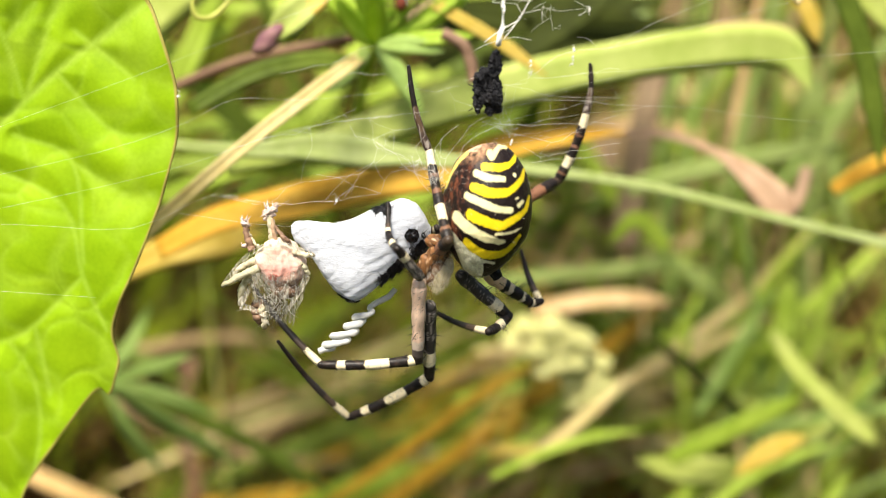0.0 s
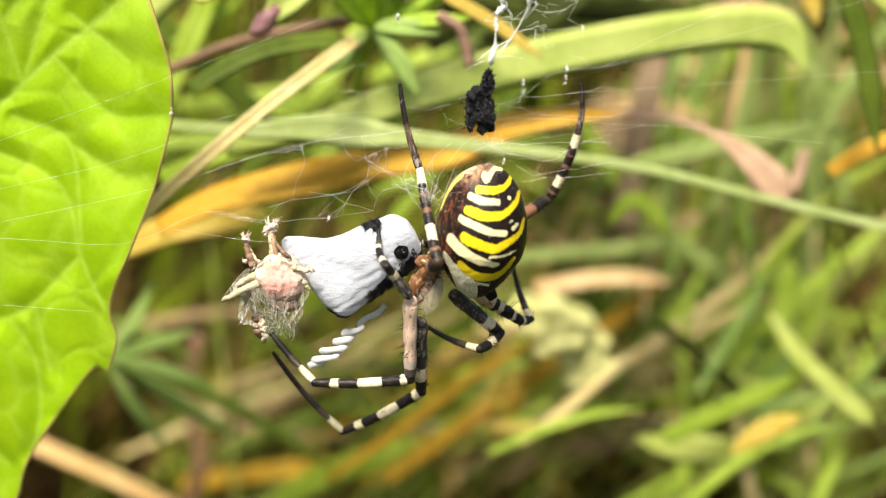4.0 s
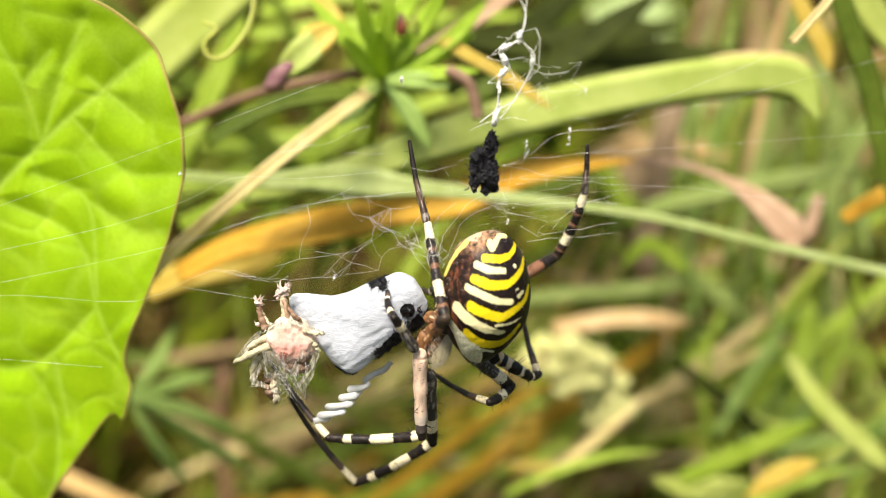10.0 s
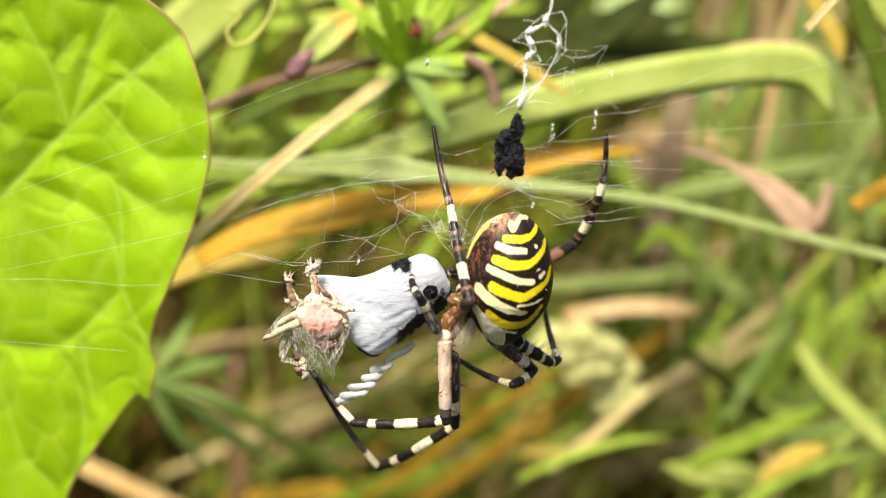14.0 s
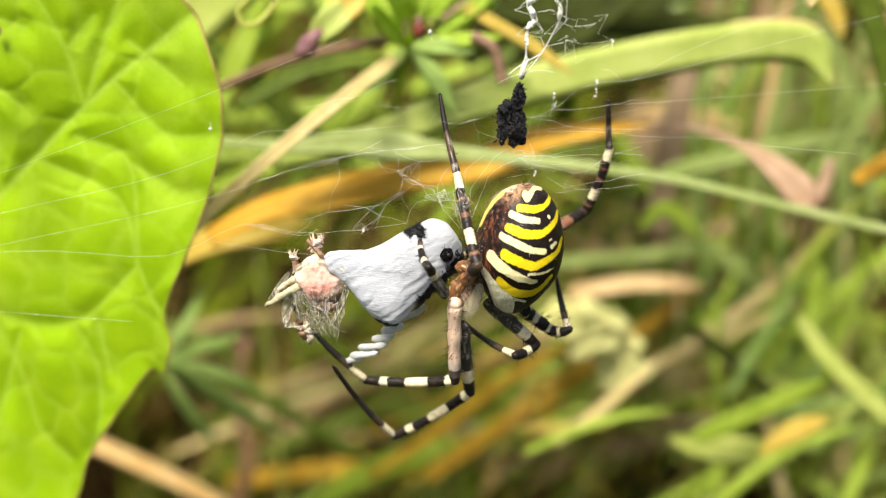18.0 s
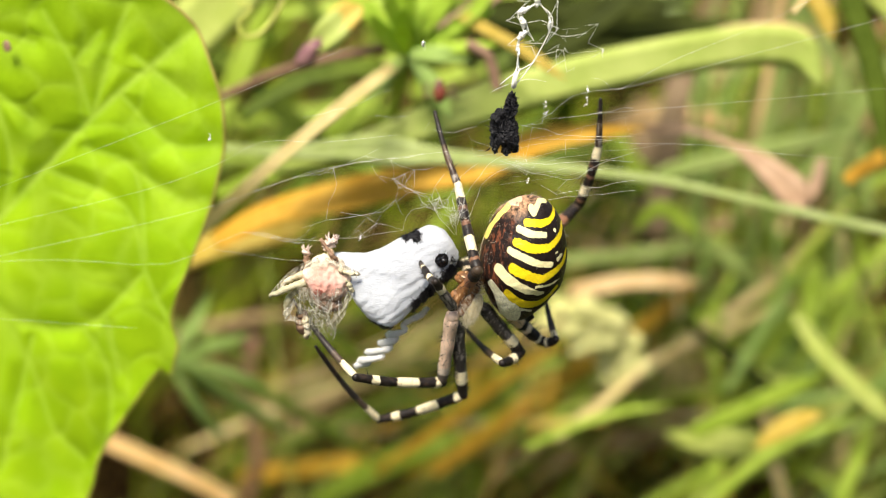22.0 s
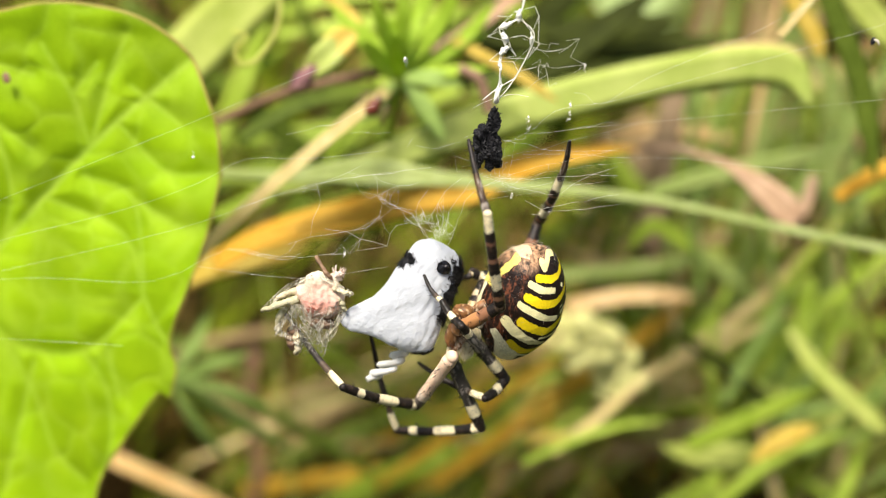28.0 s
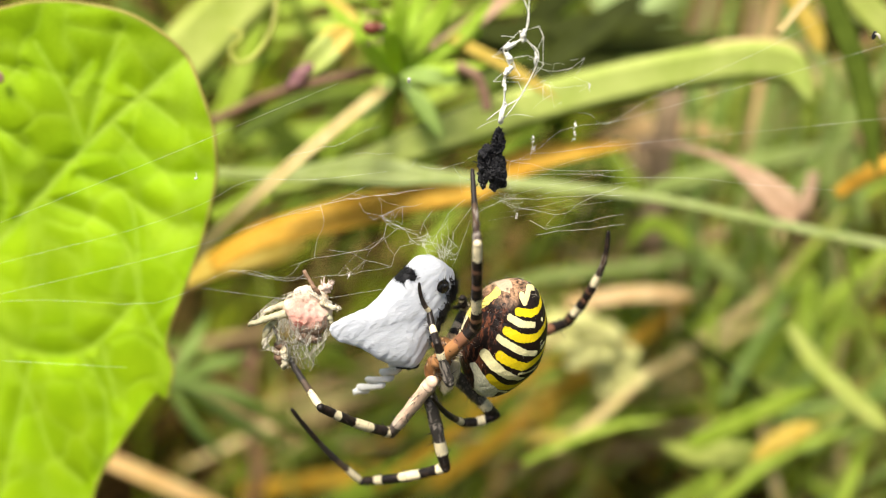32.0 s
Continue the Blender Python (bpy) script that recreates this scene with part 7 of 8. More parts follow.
    limb("long", [
        (0, (-0.00800, -0.00253, -0.00712), (-0.00827, 0.00041, -0.01657), (-0.01919, 0.00137, -0.01747), (-0.02762, 0.00730, -0.00989)),
        (14, (-0.00714, -0.00238, -0.00609), (-0.00711, -0.00159, -0.01596), (-0.01769, 0.00100, -0.01750), (-0.02583, 0.00700, -0.00966)),
        (17, (-0.00696, -0.00238, -0.00639), (-0.00681, -0.00049, -0.01611), (-0.01734, 0.00222, -0.01773), (-0.02598, 0.00740, -0.00982)),
        (18, (-0.00724, -0.00237, -0.00596), (-0.00742, -0.00008, -0.01559), (-0.01791, 0.00302, -0.01683), (-0.02564, 0.00017, -0.00704)),
        (19, (-0.00706, -0.00233, -0.00506), (-0.00906, -0.00166, -0.01473), (-0.01961, 0.00148, -0.01480), (-0.02644, -0.00305, -0.00497)),
        (20, (-0.00761, -0.00232, -0.00542), (-0.01007, -0.00029, -0.01480), (-0.01956, -0.00518, -0.01213), (-0.02785, 0.00210, -0.00563)),
        (21, (-0.00795, -0.00232, -0.00621), (-0.01105, 0.00108, -0.01497), (-0.02000, -0.00429, -0.01150), (-0.02853, 0.00239, -0.00467)),
        (22, (-0.00799, -0.00232, -0.00616), (-0.00956, 0.00120, -0.01528), (-0.01875, -0.00424, -0.01266), (-0.02689, 0.00267, -0.00560)),
        (23, (-0.00861, -0.00230, -0.00476), (-0.01195, 0.00084, -0.01354), (-0.02036, -0.00444, -0.00881), (-0.02863, 0.00231, -0.00175)),
        (24, (-0.00856, -0.00229, -0.00429), (-0.01095, -0.00000, -0.01362), (-0.01933, -0.00584, -0.00953), (-0.02761, 0.00185, -0.00352)),
        (27, (-0.00858, -0.00231, -0.00514), (-0.01361, 0.00237, -0.01227), (-0.02193, -0.00325, -0.00777), (-0.02987, 0.00324, -0.00011)),
        (28, (-0.00767, -0.00229, -0.00571), (-0.01232, 0.00219, -0.01321), (-0.01973, -0.00441, -0.00846), (-0.02761, 0.00332, -0.00198)),
        (29, (-0.00727, -0.00228, -0.00570), (-0.01189, 0.00148, -0.01361), (-0.01958, -0.00462, -0.00866), (-0.02763, 0.00296, -0.00222)),
        (30, (-0.00784, -0.00229, -0.00569), (-0.01252, 0.00176, -0.01342), (-0.02022, -0.00432, -0.00845), (-0.02856, 0.00315, -0.00224)),
        (31, (-0.00817, -0.00230, -0.00388), (-0.01149, 0.00113, -0.01256), (-0.01865, -0.00525, -0.00716), (-0.02590, 0.00313, -0.00075)),
        (32, (-0.00804, -0.00228, -0.00433), (-0.01334, 0.00128, -0.01189), (-0.02014, -0.00514, -0.00609), (-0.02693, 0.00346, 0.00052)),
    ])
    limb("second", [
        (0, (-0.00695, -0.00051, -0.01019), (-0.00701, 0.00295, -0.01946), (-0.01654, 0.00531, -0.02525), (-0.02381, 0.00073, -0.01458)),
        (14, (-0.00643, -0.00048, -0.00898), (-0.00633, 0.00293, -0.01827), (-0.01541, 0.00518, -0.02479), (-0.02226, 0.00340, -0.01306)),
        (17, (-0.00664, -0.00047, -0.00928), (-0.00656, 0.00246, -0.01874), (-0.01581, 0.00552, -0.02467), (-0.02140, -0.00065, -0.01379)),
        (18, (-0.00650, -0.00048, -0.00913), (-0.00582, 0.00322, -0.01829), (-0.01499, 0.00525, -0.02475), (-0.02106, -0.00061, -0.01395)),
        (19, (-0.00719, -0.00047, -0.00886), (-0.00742, 0.00274, -0.01822), (-0.01752, 0.00449, -0.02321), (-0.02389, -0.00192, -0.01292)),
        (20, (-0.00792, -0.00046, -0.00805), (-0.00896, 0.00175, -0.01765), (-0.01911, 0.00477, -0.02187), (-0.02488, -0.00233, -0.01166)),
        (21, (-0.00754, -0.00046, -0.00767), (-0.00589, 0.00295, -0.01682), (-0.01558, 0.00486, -0.02251), (-0.02359, -0.00056, -0.01281)),
        (22, (-0.00757, -0.00046, -0.00794), (-0.00718, 0.00257, -0.01736), (-0.01760, 0.00466, -0.02148), (-0.02387, -0.00039, -0.01039)),
        (23, (-0.00876, -0.00046, -0.00596), (-0.00932, 0.00043, -0.01581), (-0.02012, 0.00288, -0.01852), (-0.02615, -0.00032, -0.00664)),
        (24, (-0.00825, -0.00046, -0.00608), (-0.00815, 0.00154, -0.01578), (-0.01846, 0.00387, -0.02005), (-0.02531, 0.00116, -0.00850)),
        (27, (-0.00846, -0.00047, -0.00634), (-0.00769, 0.00153, -0.01601), (-0.01815, 0.00601, -0.01654), (-0.01875, 0.00371, -0.00305)),
        (28, (-0.00781, -0.00046, -0.00695), (-0.00483, 0.00211, -0.01604), (-0.01532, 0.00611, -0.01806), (-0.01765, 0.00397, -0.00473)),
        (29, (-0.00775, -0.00046, -0.00818), (-0.00552, 0.00229, -0.01743), (-0.01588, 0.00690, -0.01852), (-0.01727, 0.00478, -0.00505)),
        (30, (-0.00745, -0.00046, -0.00786), (-0.00410, 0.00135, -0.01700), (-0.01458, 0.00556, -0.01856), (-0.01690, 0.00353, -0.00521)),
        (31, (-0.00846, -0.00046, -0.00697), (-0.00659, 0.00276, -0.01614), (-0.01681, 0.00774, -0.01699), (-0.01722, 0.00617, -0.00339)),
        (32, (-0.00855, -0.00046, -0.00654), (-0.00717, 0.00108, -0.01622), (-0.01768, 0.00411, -0.01941), (-0.02451, -0.00017, -0.00834)),
    ])
    limb("lower", [
        (0, (-0.00333, 0.00152, -0.00726), (0.00191, 0.00357, -0.01236), (-0.00038, 0.00003, -0.01319), (-0.00698, 0.00711, -0.01254)),
        (14, (-0.00204, 0.00143, -0.00719), (0.00257, 0.00490, -0.01213), (0.00026, 0.00133, -0.01272), (-0.00655, 0.00818, -0.01185)),
        (17, (-0.00277, 0.00143, -0.00720), (0.00211, 0.00434, -0.01224), (-0.00017, 0.00070, -0.01243), (-0.00643, 0.00810, -0.01202)),
        (18, (-0.00344, 0.00142, -0.00705), (0.00174, 0.00315, -0.01233), (-0.00057, -0.00048, -0.01244), (-0.00676, 0.00681, -0.01083)),
        (19, (-0.00353, 0.00140, -0.00645), (0.00110, 0.00369, -0.01202), (-0.00151, 0.00028, -0.01223), (-0.00811, 0.00724, -0.01075)),
        (20, (-0.00428, 0.00139, -0.00654), (0.00016, 0.00384, -0.01220), (-0.00228, 0.00031, -0.01250), (-0.00807, 0.00796, -0.01108)),
        (21, (-0.00475, 0.00139, -0.00585), (-0.00038, 0.00301, -0.01185), (-0.00214, -0.00091, -0.01199), (-0.00746, 0.00697, -0.01005)),
        (22, (-0.00445, 0.00139, -0.00642), (-0.00041, 0.00371, -0.01243), (-0.00245, -0.00007, -0.01243), (-0.00740, 0.00802, -0.01040)),
        (23, (-0.00538, 0.00138, -0.00536), (-0.00080, 0.00258, -0.01130), (-0.00395, -0.00016, -0.01231), (-0.00848, 0.00834, -0.01118)),
        (24, (-0.00591, 0.00138, -0.00548), (-0.00100, 0.00310, -0.01103), (-0.00362, 0.00038, -0.01308), (-0.01120, 0.00524, -0.00948)),
        (27, (-0.00337, 0.00139, -0.00637), (0.00095, 0.00414, -0.01199), (-0.00255, 0.00173, -0.01264), (-0.00731, -0.00438, -0.00681)),
        (28, (-0.00610, 0.00137, -0.00396), (-0.00190, 0.00258, -0.01017), (-0.00413, -0.00096, -0.01114), (-0.01210, 0.00399, -0.00866)),
        (29, (-0.00518, 0.00137, -0.00612), (-0.00033, 0.00480, -0.01086), (-0.00349, 0.00223, -0.01220), (-0.01057, -0.00084, -0.00632)),
        (30, (-0.00490, 0.00138, -0.00611), (-0.00064, 0.00471, -0.01145), (-0.00405, 0.00228, -0.01243), (-0.01158, -0.00090, -0.00721)),
        (31, (-0.00247, 0.00138, -0.00525), (-0.00071, 0.00691, -0.01016), (-0.00238, 0.00307, -0.01116), (-0.00757, -0.00283, -0.00548)),
        (32, (-0.00545, 0.00137, -0.00513), (-0.00130, 0.00404, -0.01091), (-0.00504, 0.00192, -0.01094), (-0.00781, -0.00521, -0.00497)),
    ])
    limb("hind", [
        (0, (-0.00013, 0.00405, -0.00787), (0.00403, 0.00563, -0.01093), (0.00587, 0.00669, -0.01151), (0.00378, 0.00961, -0.00609)),
        (14, (-0.00035, 0.00382, -0.00792), (0.00401, 0.00490, -0.01091), (0.00551, 0.00643, -0.01140), (0.00398, 0.01009, -0.00625)),
        (17, (-0.00023, 0.00380, -0.00758), (0.00388, 0.00491, -0.01090), (0.00568, 0.00612, -0.01127), (0.00382, 0.00564, -0.00505)),
        (18, (-0.00059, 0.00379, -0.00772), (0.00356, 0.00456, -0.01108), (0.00558, 0.00377, -0.01070), (0.00428, 0.00761, -0.00562)),
        (19, (-0.00066, 0.00374, -0.00776), (0.00333, 0.00459, -0.01129), (0.00532, 0.00365, -0.01118), (0.00293, 0.00781, -0.00679)),
        (20, (-0.00114, 0.00371, -0.00753), (0.00270, 0.00465, -0.01121), (0.00442, 0.00330, -0.01150), (0.00198, 0.00781, -0.00750)),
        (21, (-0.00137, 0.00371, -0.00745), (0.00244, 0.00469, -0.01115), (0.00391, 0.00308, -0.01081), (0.00278, 0.00778, -0.00646)),
        (22, (-0.00159, 0.00373, -0.00775), (0.00198, 0.00520, -0.01153), (0.00373, 0.00400, -0.01094), (0.00268, 0.00949, -0.00762)),
        (23, (-0.00282, 0.00368, -0.00487), (0.00012, 0.00709, -0.00786), (0.00101, 0.00679, -0.00587), (0.00069, 0.00258, -0.00093)),
        (24, (-0.00277, 0.00367, -0.00685), (-0.00060, 0.00746, -0.01002), (0.00097, 0.00696, -0.00856), (0.00223, 0.00301, -0.00355)),
        (27, (-0.00225, 0.00370, -0.00527), (0.00066, 0.00804, -0.00664), (0.00191, 0.00712, -0.00508), (0.00187, 0.00284, -0.00019)),
        (28, (-0.00269, 0.00366, -0.00473), (-0.00009, 0.00792, -0.00678), (0.00114, 0.00698, -0.00522), (0.00144, 0.00284, -0.00022)),
        (29, (-0.00260, 0.00365, -0.00478), (-0.00000, 0.00790, -0.00686), (0.00092, 0.00675, -0.00522), (0.00126, 0.00266, -0.00018)),
        (30, (-0.00289, 0.00367, -0.00509), (-0.00029, 0.00791, -0.00719), (0.00064, 0.00678, -0.00555), (0.00098, 0.00270, -0.00049)),
        (31, (-0.00255, 0.00367, -0.00484), (-0.00100, 0.00831, -0.00712), (0.00016, 0.00802, -0.00528), (0.00135, 0.00423, -0.00013)),
        (32, (-0.00321, 0.00366, -0.00476), (-0.00032, 0.00813, -0.00386), (0.00063, 0.00782, -0.00190), (0.00268, 0.00653, 0.00413)),
    ])
    limb("far", [
        (0, (-0.00584, 0.00253, -0.00462), (-0.00527, 0.00865, -0.00381), (-0.00614, 0.00709, -0.00291), (-0.00731, 0.00818, -0.00282)),
        (14, (-0.00544, 0.00238, -0.00431), (-0.00567, 0.00811, -0.00196), (-0.00674, 0.00670, -0.00104), (-0.00799, 0.00766, -0.00128)),
        (17, (-0.00533, 0.00238, -0.00396), (-0.00585, 0.00837, -0.00247), (-0.00693, 0.00695, -0.00156), (-0.00818, 0.00782, -0.00206)),
        (18, (-0.00573, 0.00237, -0.00408), (-0.00502, 0.00834, -0.00258), (-0.00641, 0.00692, -0.00235), (-0.00780, 0.00619, -0.00263)),
        (19, (-0.00554, 0.00233, -0.00406), (-0.00627, 0.00761, -0.00089), (-0.00799, 0.00661, -0.00108), (-0.00920, 0.00713, -0.00200)),
        (20, (-0.00600, 0.00232, -0.00352), (-0.00591, 0.00818, -0.00149), (-0.00767, 0.00723, -0.00159), (-0.00901, 0.00643, -0.00192)),
        (21, (-0.00650, 0.00232, -0.00384), (-0.00650, 0.00793, -0.00120), (-0.00759, 0.00626, -0.00109), (-0.00882, 0.00695, -0.00186)),
        (22, (-0.00618, 0.00232, -0.00397), (-0.00673, 0.00832, -0.00252), (-0.00785, 0.00667, -0.00239), (-0.00911, 0.00751, -0.00292)),
        (23, (-0.00625, 0.00230, -0.00262), (-0.00559, 0.00831, -0.00125), (-0.00702, 0.00751, -0.00010), (-0.00819, 0.00649, -0.00045)),
        (24, (-0.00678, 0.00229, -0.00274), (-0.00671, 0.00824, -0.00101), (-0.00784, 0.00691, -0.00003), (-0.00899, 0.00586, -0.00038)),
        (27, (-0.00595, 0.00231, -0.00270), (-0.00593, 0.00842, -0.00162), (-0.00702, 0.00791, -0.00002), (-0.00788, 0.00675, 0.00066)),
        (28, (-0.00612, 0.00229, -0.00274), (-0.00382, 0.00644, 0.00125), (-0.00553, 0.00573, 0.00199), (-0.00681, 0.00485, 0.00161)),
        (29, (-0.00543, 0.00228, -0.00277), (-0.00404, 0.00695, 0.00107), (-0.00578, 0.00613, 0.00159), (-0.00711, 0.00529, 0.00130)),
        (30, (-0.00602, 0.00229, -0.00337), (-0.00495, 0.00636, 0.00118), (-0.00656, 0.00538, 0.00185), (-0.00742, 0.00437, 0.00095)),
        (31, (-0.00591, 0.00230, -0.00219), (-0.00486, 0.00639, 0.00235), (-0.00560, 0.00510, 0.00369), (-0.00657, 0.00574, 0.00259)),
        (32, (-0.00657, 0.00228, -0.00238), (-0.00428, 0.00632, 0.00173), (-0.00475, 0.00498, 0.00314), (-0.00584, 0.00533, 0.00202)),
    ])
    walk(wrapped_prey, [
        (0, pose(-0.00335, -0.00308, 0.35231)),
        (0.5, pose(-0.00226, -0.00386, 0.35026)),
        (1, pose(-0.00308, -0.00433, 0.35235)),
        (1.5, pose(-0.00243, -0.00408, 0.35044)),
        (2, pose(-0.00279, -0.00374, 0.35067)),
        (2.5, pose(-0.00265, -0.00431, 0.34882)),
        (4.5, pose(-0.00332, -0.00562, 0.34918)),
        (5, pose(-0.00281, -0.00563, 0.34853)),
        (5.5, pose(-0.00306, -0.00579, 0.34893)),
        (6, pose(-0.00302, -0.00649, 0.34866)),
        (6.5, pose(-0.00294, -0.00762, 0.34907)),
        (7, pose(-0.00299, -0.00746, 0.34950)),
        (7.5, pose(-0.00302, -0.00747, 0.34975)),
        (8, pose(-0.00308, -0.00732, 0.35013)),
        (8.5, pose(-0.00304, -0.00790, 0.35035)),
        (9, pose(-0.00281, -0.00740, 0.35004)),
        (9.5, pose(-0.00292, -0.00754, 0.35004)),
        (10, pose(-0.00246, -0.00770, 0.34957)),
        (10.5, pose(-0.00304, -0.00799, 0.35067)),
        (11, pose(-0.00284, -0.00836, 0.35136)),
        (11.5, pose(-0.00302, -0.00889, 0.35152)),
        (12, pose(-0.00262, -0.00882, 0.35034)),
        (12.5, pose(-0.00312, -0.00772, 0.35255)),
        (13, pose(-0.00315, -0.00816, 0.35402)),
        (13.5, pose(-0.00268, -0.00901, 0.35302)),
        (14, pose(-0.00242, -0.01001, 0.35005)),
        (14.5, pose(-0.00341, -0.00885, 0.35164)),
        (16.5, pose(-0.00234, -0.01041, 0.35066)),
        (17, pose(-0.00302, -0.01007, 0.35136, -2.7, 2.7, 16.6)),
        (18, pose(-0.00210, -0.01110, 0.35136, 0.6, -3.2, 13.3)),
        (19, pose(-0.00217, -0.01352, 0.35050, -2.4, -0.4, 6.0)),
        (20, pose(-0.00218, -0.01433, 0.35143, -2.1, 2.1, 5.1)),
        (21, pose(-0.00317, -0.01287, 0.35303, -1.1, -2.0, 22.9)),
        (22, pose(-0.00162, -0.01280, 0.35164, -4.4, -1.3, 7.9)),
        (23, pose(-0.00242, -0.01398, 0.35141, -7.2, -5.3, -3.0)),
        (24, pose(-0.00300, -0.01518, 0.35264, -8.5, -12.2, -12.2)),
        (27, pose(-0.00199, -0.01394, 0.35421, -3.1, -16.7, 21.9)),
        (28, pose(-0.00017, -0.01476, 0.35448, -4.4, -29.1, 11.1)),
        (29, pose(-0.00018, -0.01557, 0.35447, -5.8, -34.0, 21.4)),
        (30, pose(0.00013, -0.01560, 0.35428, -2.8, -37.1, 26.2)),
        (31, pose(-0.00073, -0.01560, 0.35450, 3.6, -27.5, 24.9)),
        (32, pose(-0.00053, -0.01552, 0.35253, 3.2, -21.0, 21.0)),
    ])
    walk(dried_prey, [
        (0, pose(-0.01804, -0.00511, 0.34926)),
        (0.5, pose(-0.01621, -0.00587, 0.34704)),
        (1, pose(-0.01763, -0.00634, 0.34923)),
        (1.5, pose(-0.01675, -0.00609, 0.34710)),
        (2, pose(-0.01772, -0.00575, 0.34792)),
        (2.5, pose(-0.01685, -0.00632, 0.34556)),
        (4.5, pose(-0.01679, -0.00760, 0.34628)),
        (5, pose(-0.01622, -0.00761, 0.34544)),
        (5.5, pose(-0.01649, -0.00777, 0.34573)),
        (6, pose(-0.01632, -0.00845, 0.34534)),
        (6.5, pose(-0.01612, -0.00956, 0.34578)),
        (7, pose(-0.01632, -0.00941, 0.34620)),
        (7.5, pose(-0.01629, -0.00942, 0.34644)),
        (8, pose(-0.01642, -0.00927, 0.34689)),
        (8.5, pose(-0.01608, -0.00984, 0.34705)),
        (9, pose(-0.01594, -0.00935, 0.34647)),
        (9.5, pose(-0.01604, -0.00949, 0.34666)),
        (10, pose(-0.01568, -0.00964, 0.34604)),
        (10.5, pose(-0.01642, -0.00993, 0.34727)),
        (11, pose(-0.01554, -0.01030, 0.34799)),
        (11.5, pose(-0.01565, -0.01081, 0.34830)),
        (12, pose(-0.01524, -0.01074, 0.34716)),
        (12.5, pose(-0.01592, -0.00967, 0.34936)),
        (13, pose(-0.01562, -0.01010, 0.35090)),
        (13.5, pose(-0.01480, -0.01094, 0.34959)),
        (14, pose(-0.01486, -0.01192, 0.34708)),
        (14.5, pose(-0.01622, -0.01078, 0.34890)),
        (16.5, pose(-0.01530, -0.01231, 0.34725)),
        (17, pose(-0.01560, -0.01233, 0.34858, 0.0, -0.2, 0.0)),
        (18, pose(-0.01619, -0.01298, 0.34844, 0.0, -4.8, 0.0)),
        (19, pose(-0.01647, -0.01455, 0.34869, 0.0, 7.4, 0.0)),
        (20, pose(-0.01618, -0.01546, 0.35011, 0.0, 11.0, 0.0)),
        (21, pose(-0.01752, -0.01548, 0.35144, 0.0, 12.2, 0.0)),
        (22, pose(-0.01490, -0.01512, 0.34982, 0.0, 5.2, 0.0)),
        (23, pose(-0.01704, -0.01644, 0.35102, 0.0, 14.3, 0.0)),
        (24, pose(-0.01615, -0.01701, 0.35034, 0.0, 7.5, 0.0)),
        (27, pose(-0.01911, -0.01605, 0.35289, 0.0, 19.6, 0.0)),
        (28, pose(-0.01452, -0.01718, 0.35160, 0.0, 8.9, 0.0)),
        (29, pose(-0.01465, -0.01749, 0.35076, 0.0, 3.3, 0.0)),
        (30, pose(-0.01533, -0.01690, 0.35023, 0.0, 3.1, 0.0)),
        (31, pose(-0.01513, -0.01667, 0.35057, 0.0, 4.8, 0.0)),
        (32, pose(-0.01575, -0.01724, 0.34992, 0.0, 9.7, 0.0)),
    ])
    for piece in crown_parts:
        walk(piece, [
            (0, pose(0, 0, 0)),
            (14, pose(0.0002, 0, -0.0002)),
            (17, pose(0.0004, 0, -0.0006)),
            (18, pose(0.0010, 0, -0.0016)),
            (22, pose(0.0012, 0, -0.0015)),
            (24, pose(0.0018, 0, -0.0022)),
            (27, pose(0.0026, 0.0004, -0.0031)),
            (30, pose(0.0026, 0.0004, -0.0032)),
            (32, pose(0.0026, 0.0004, -0.0029)),
        ])
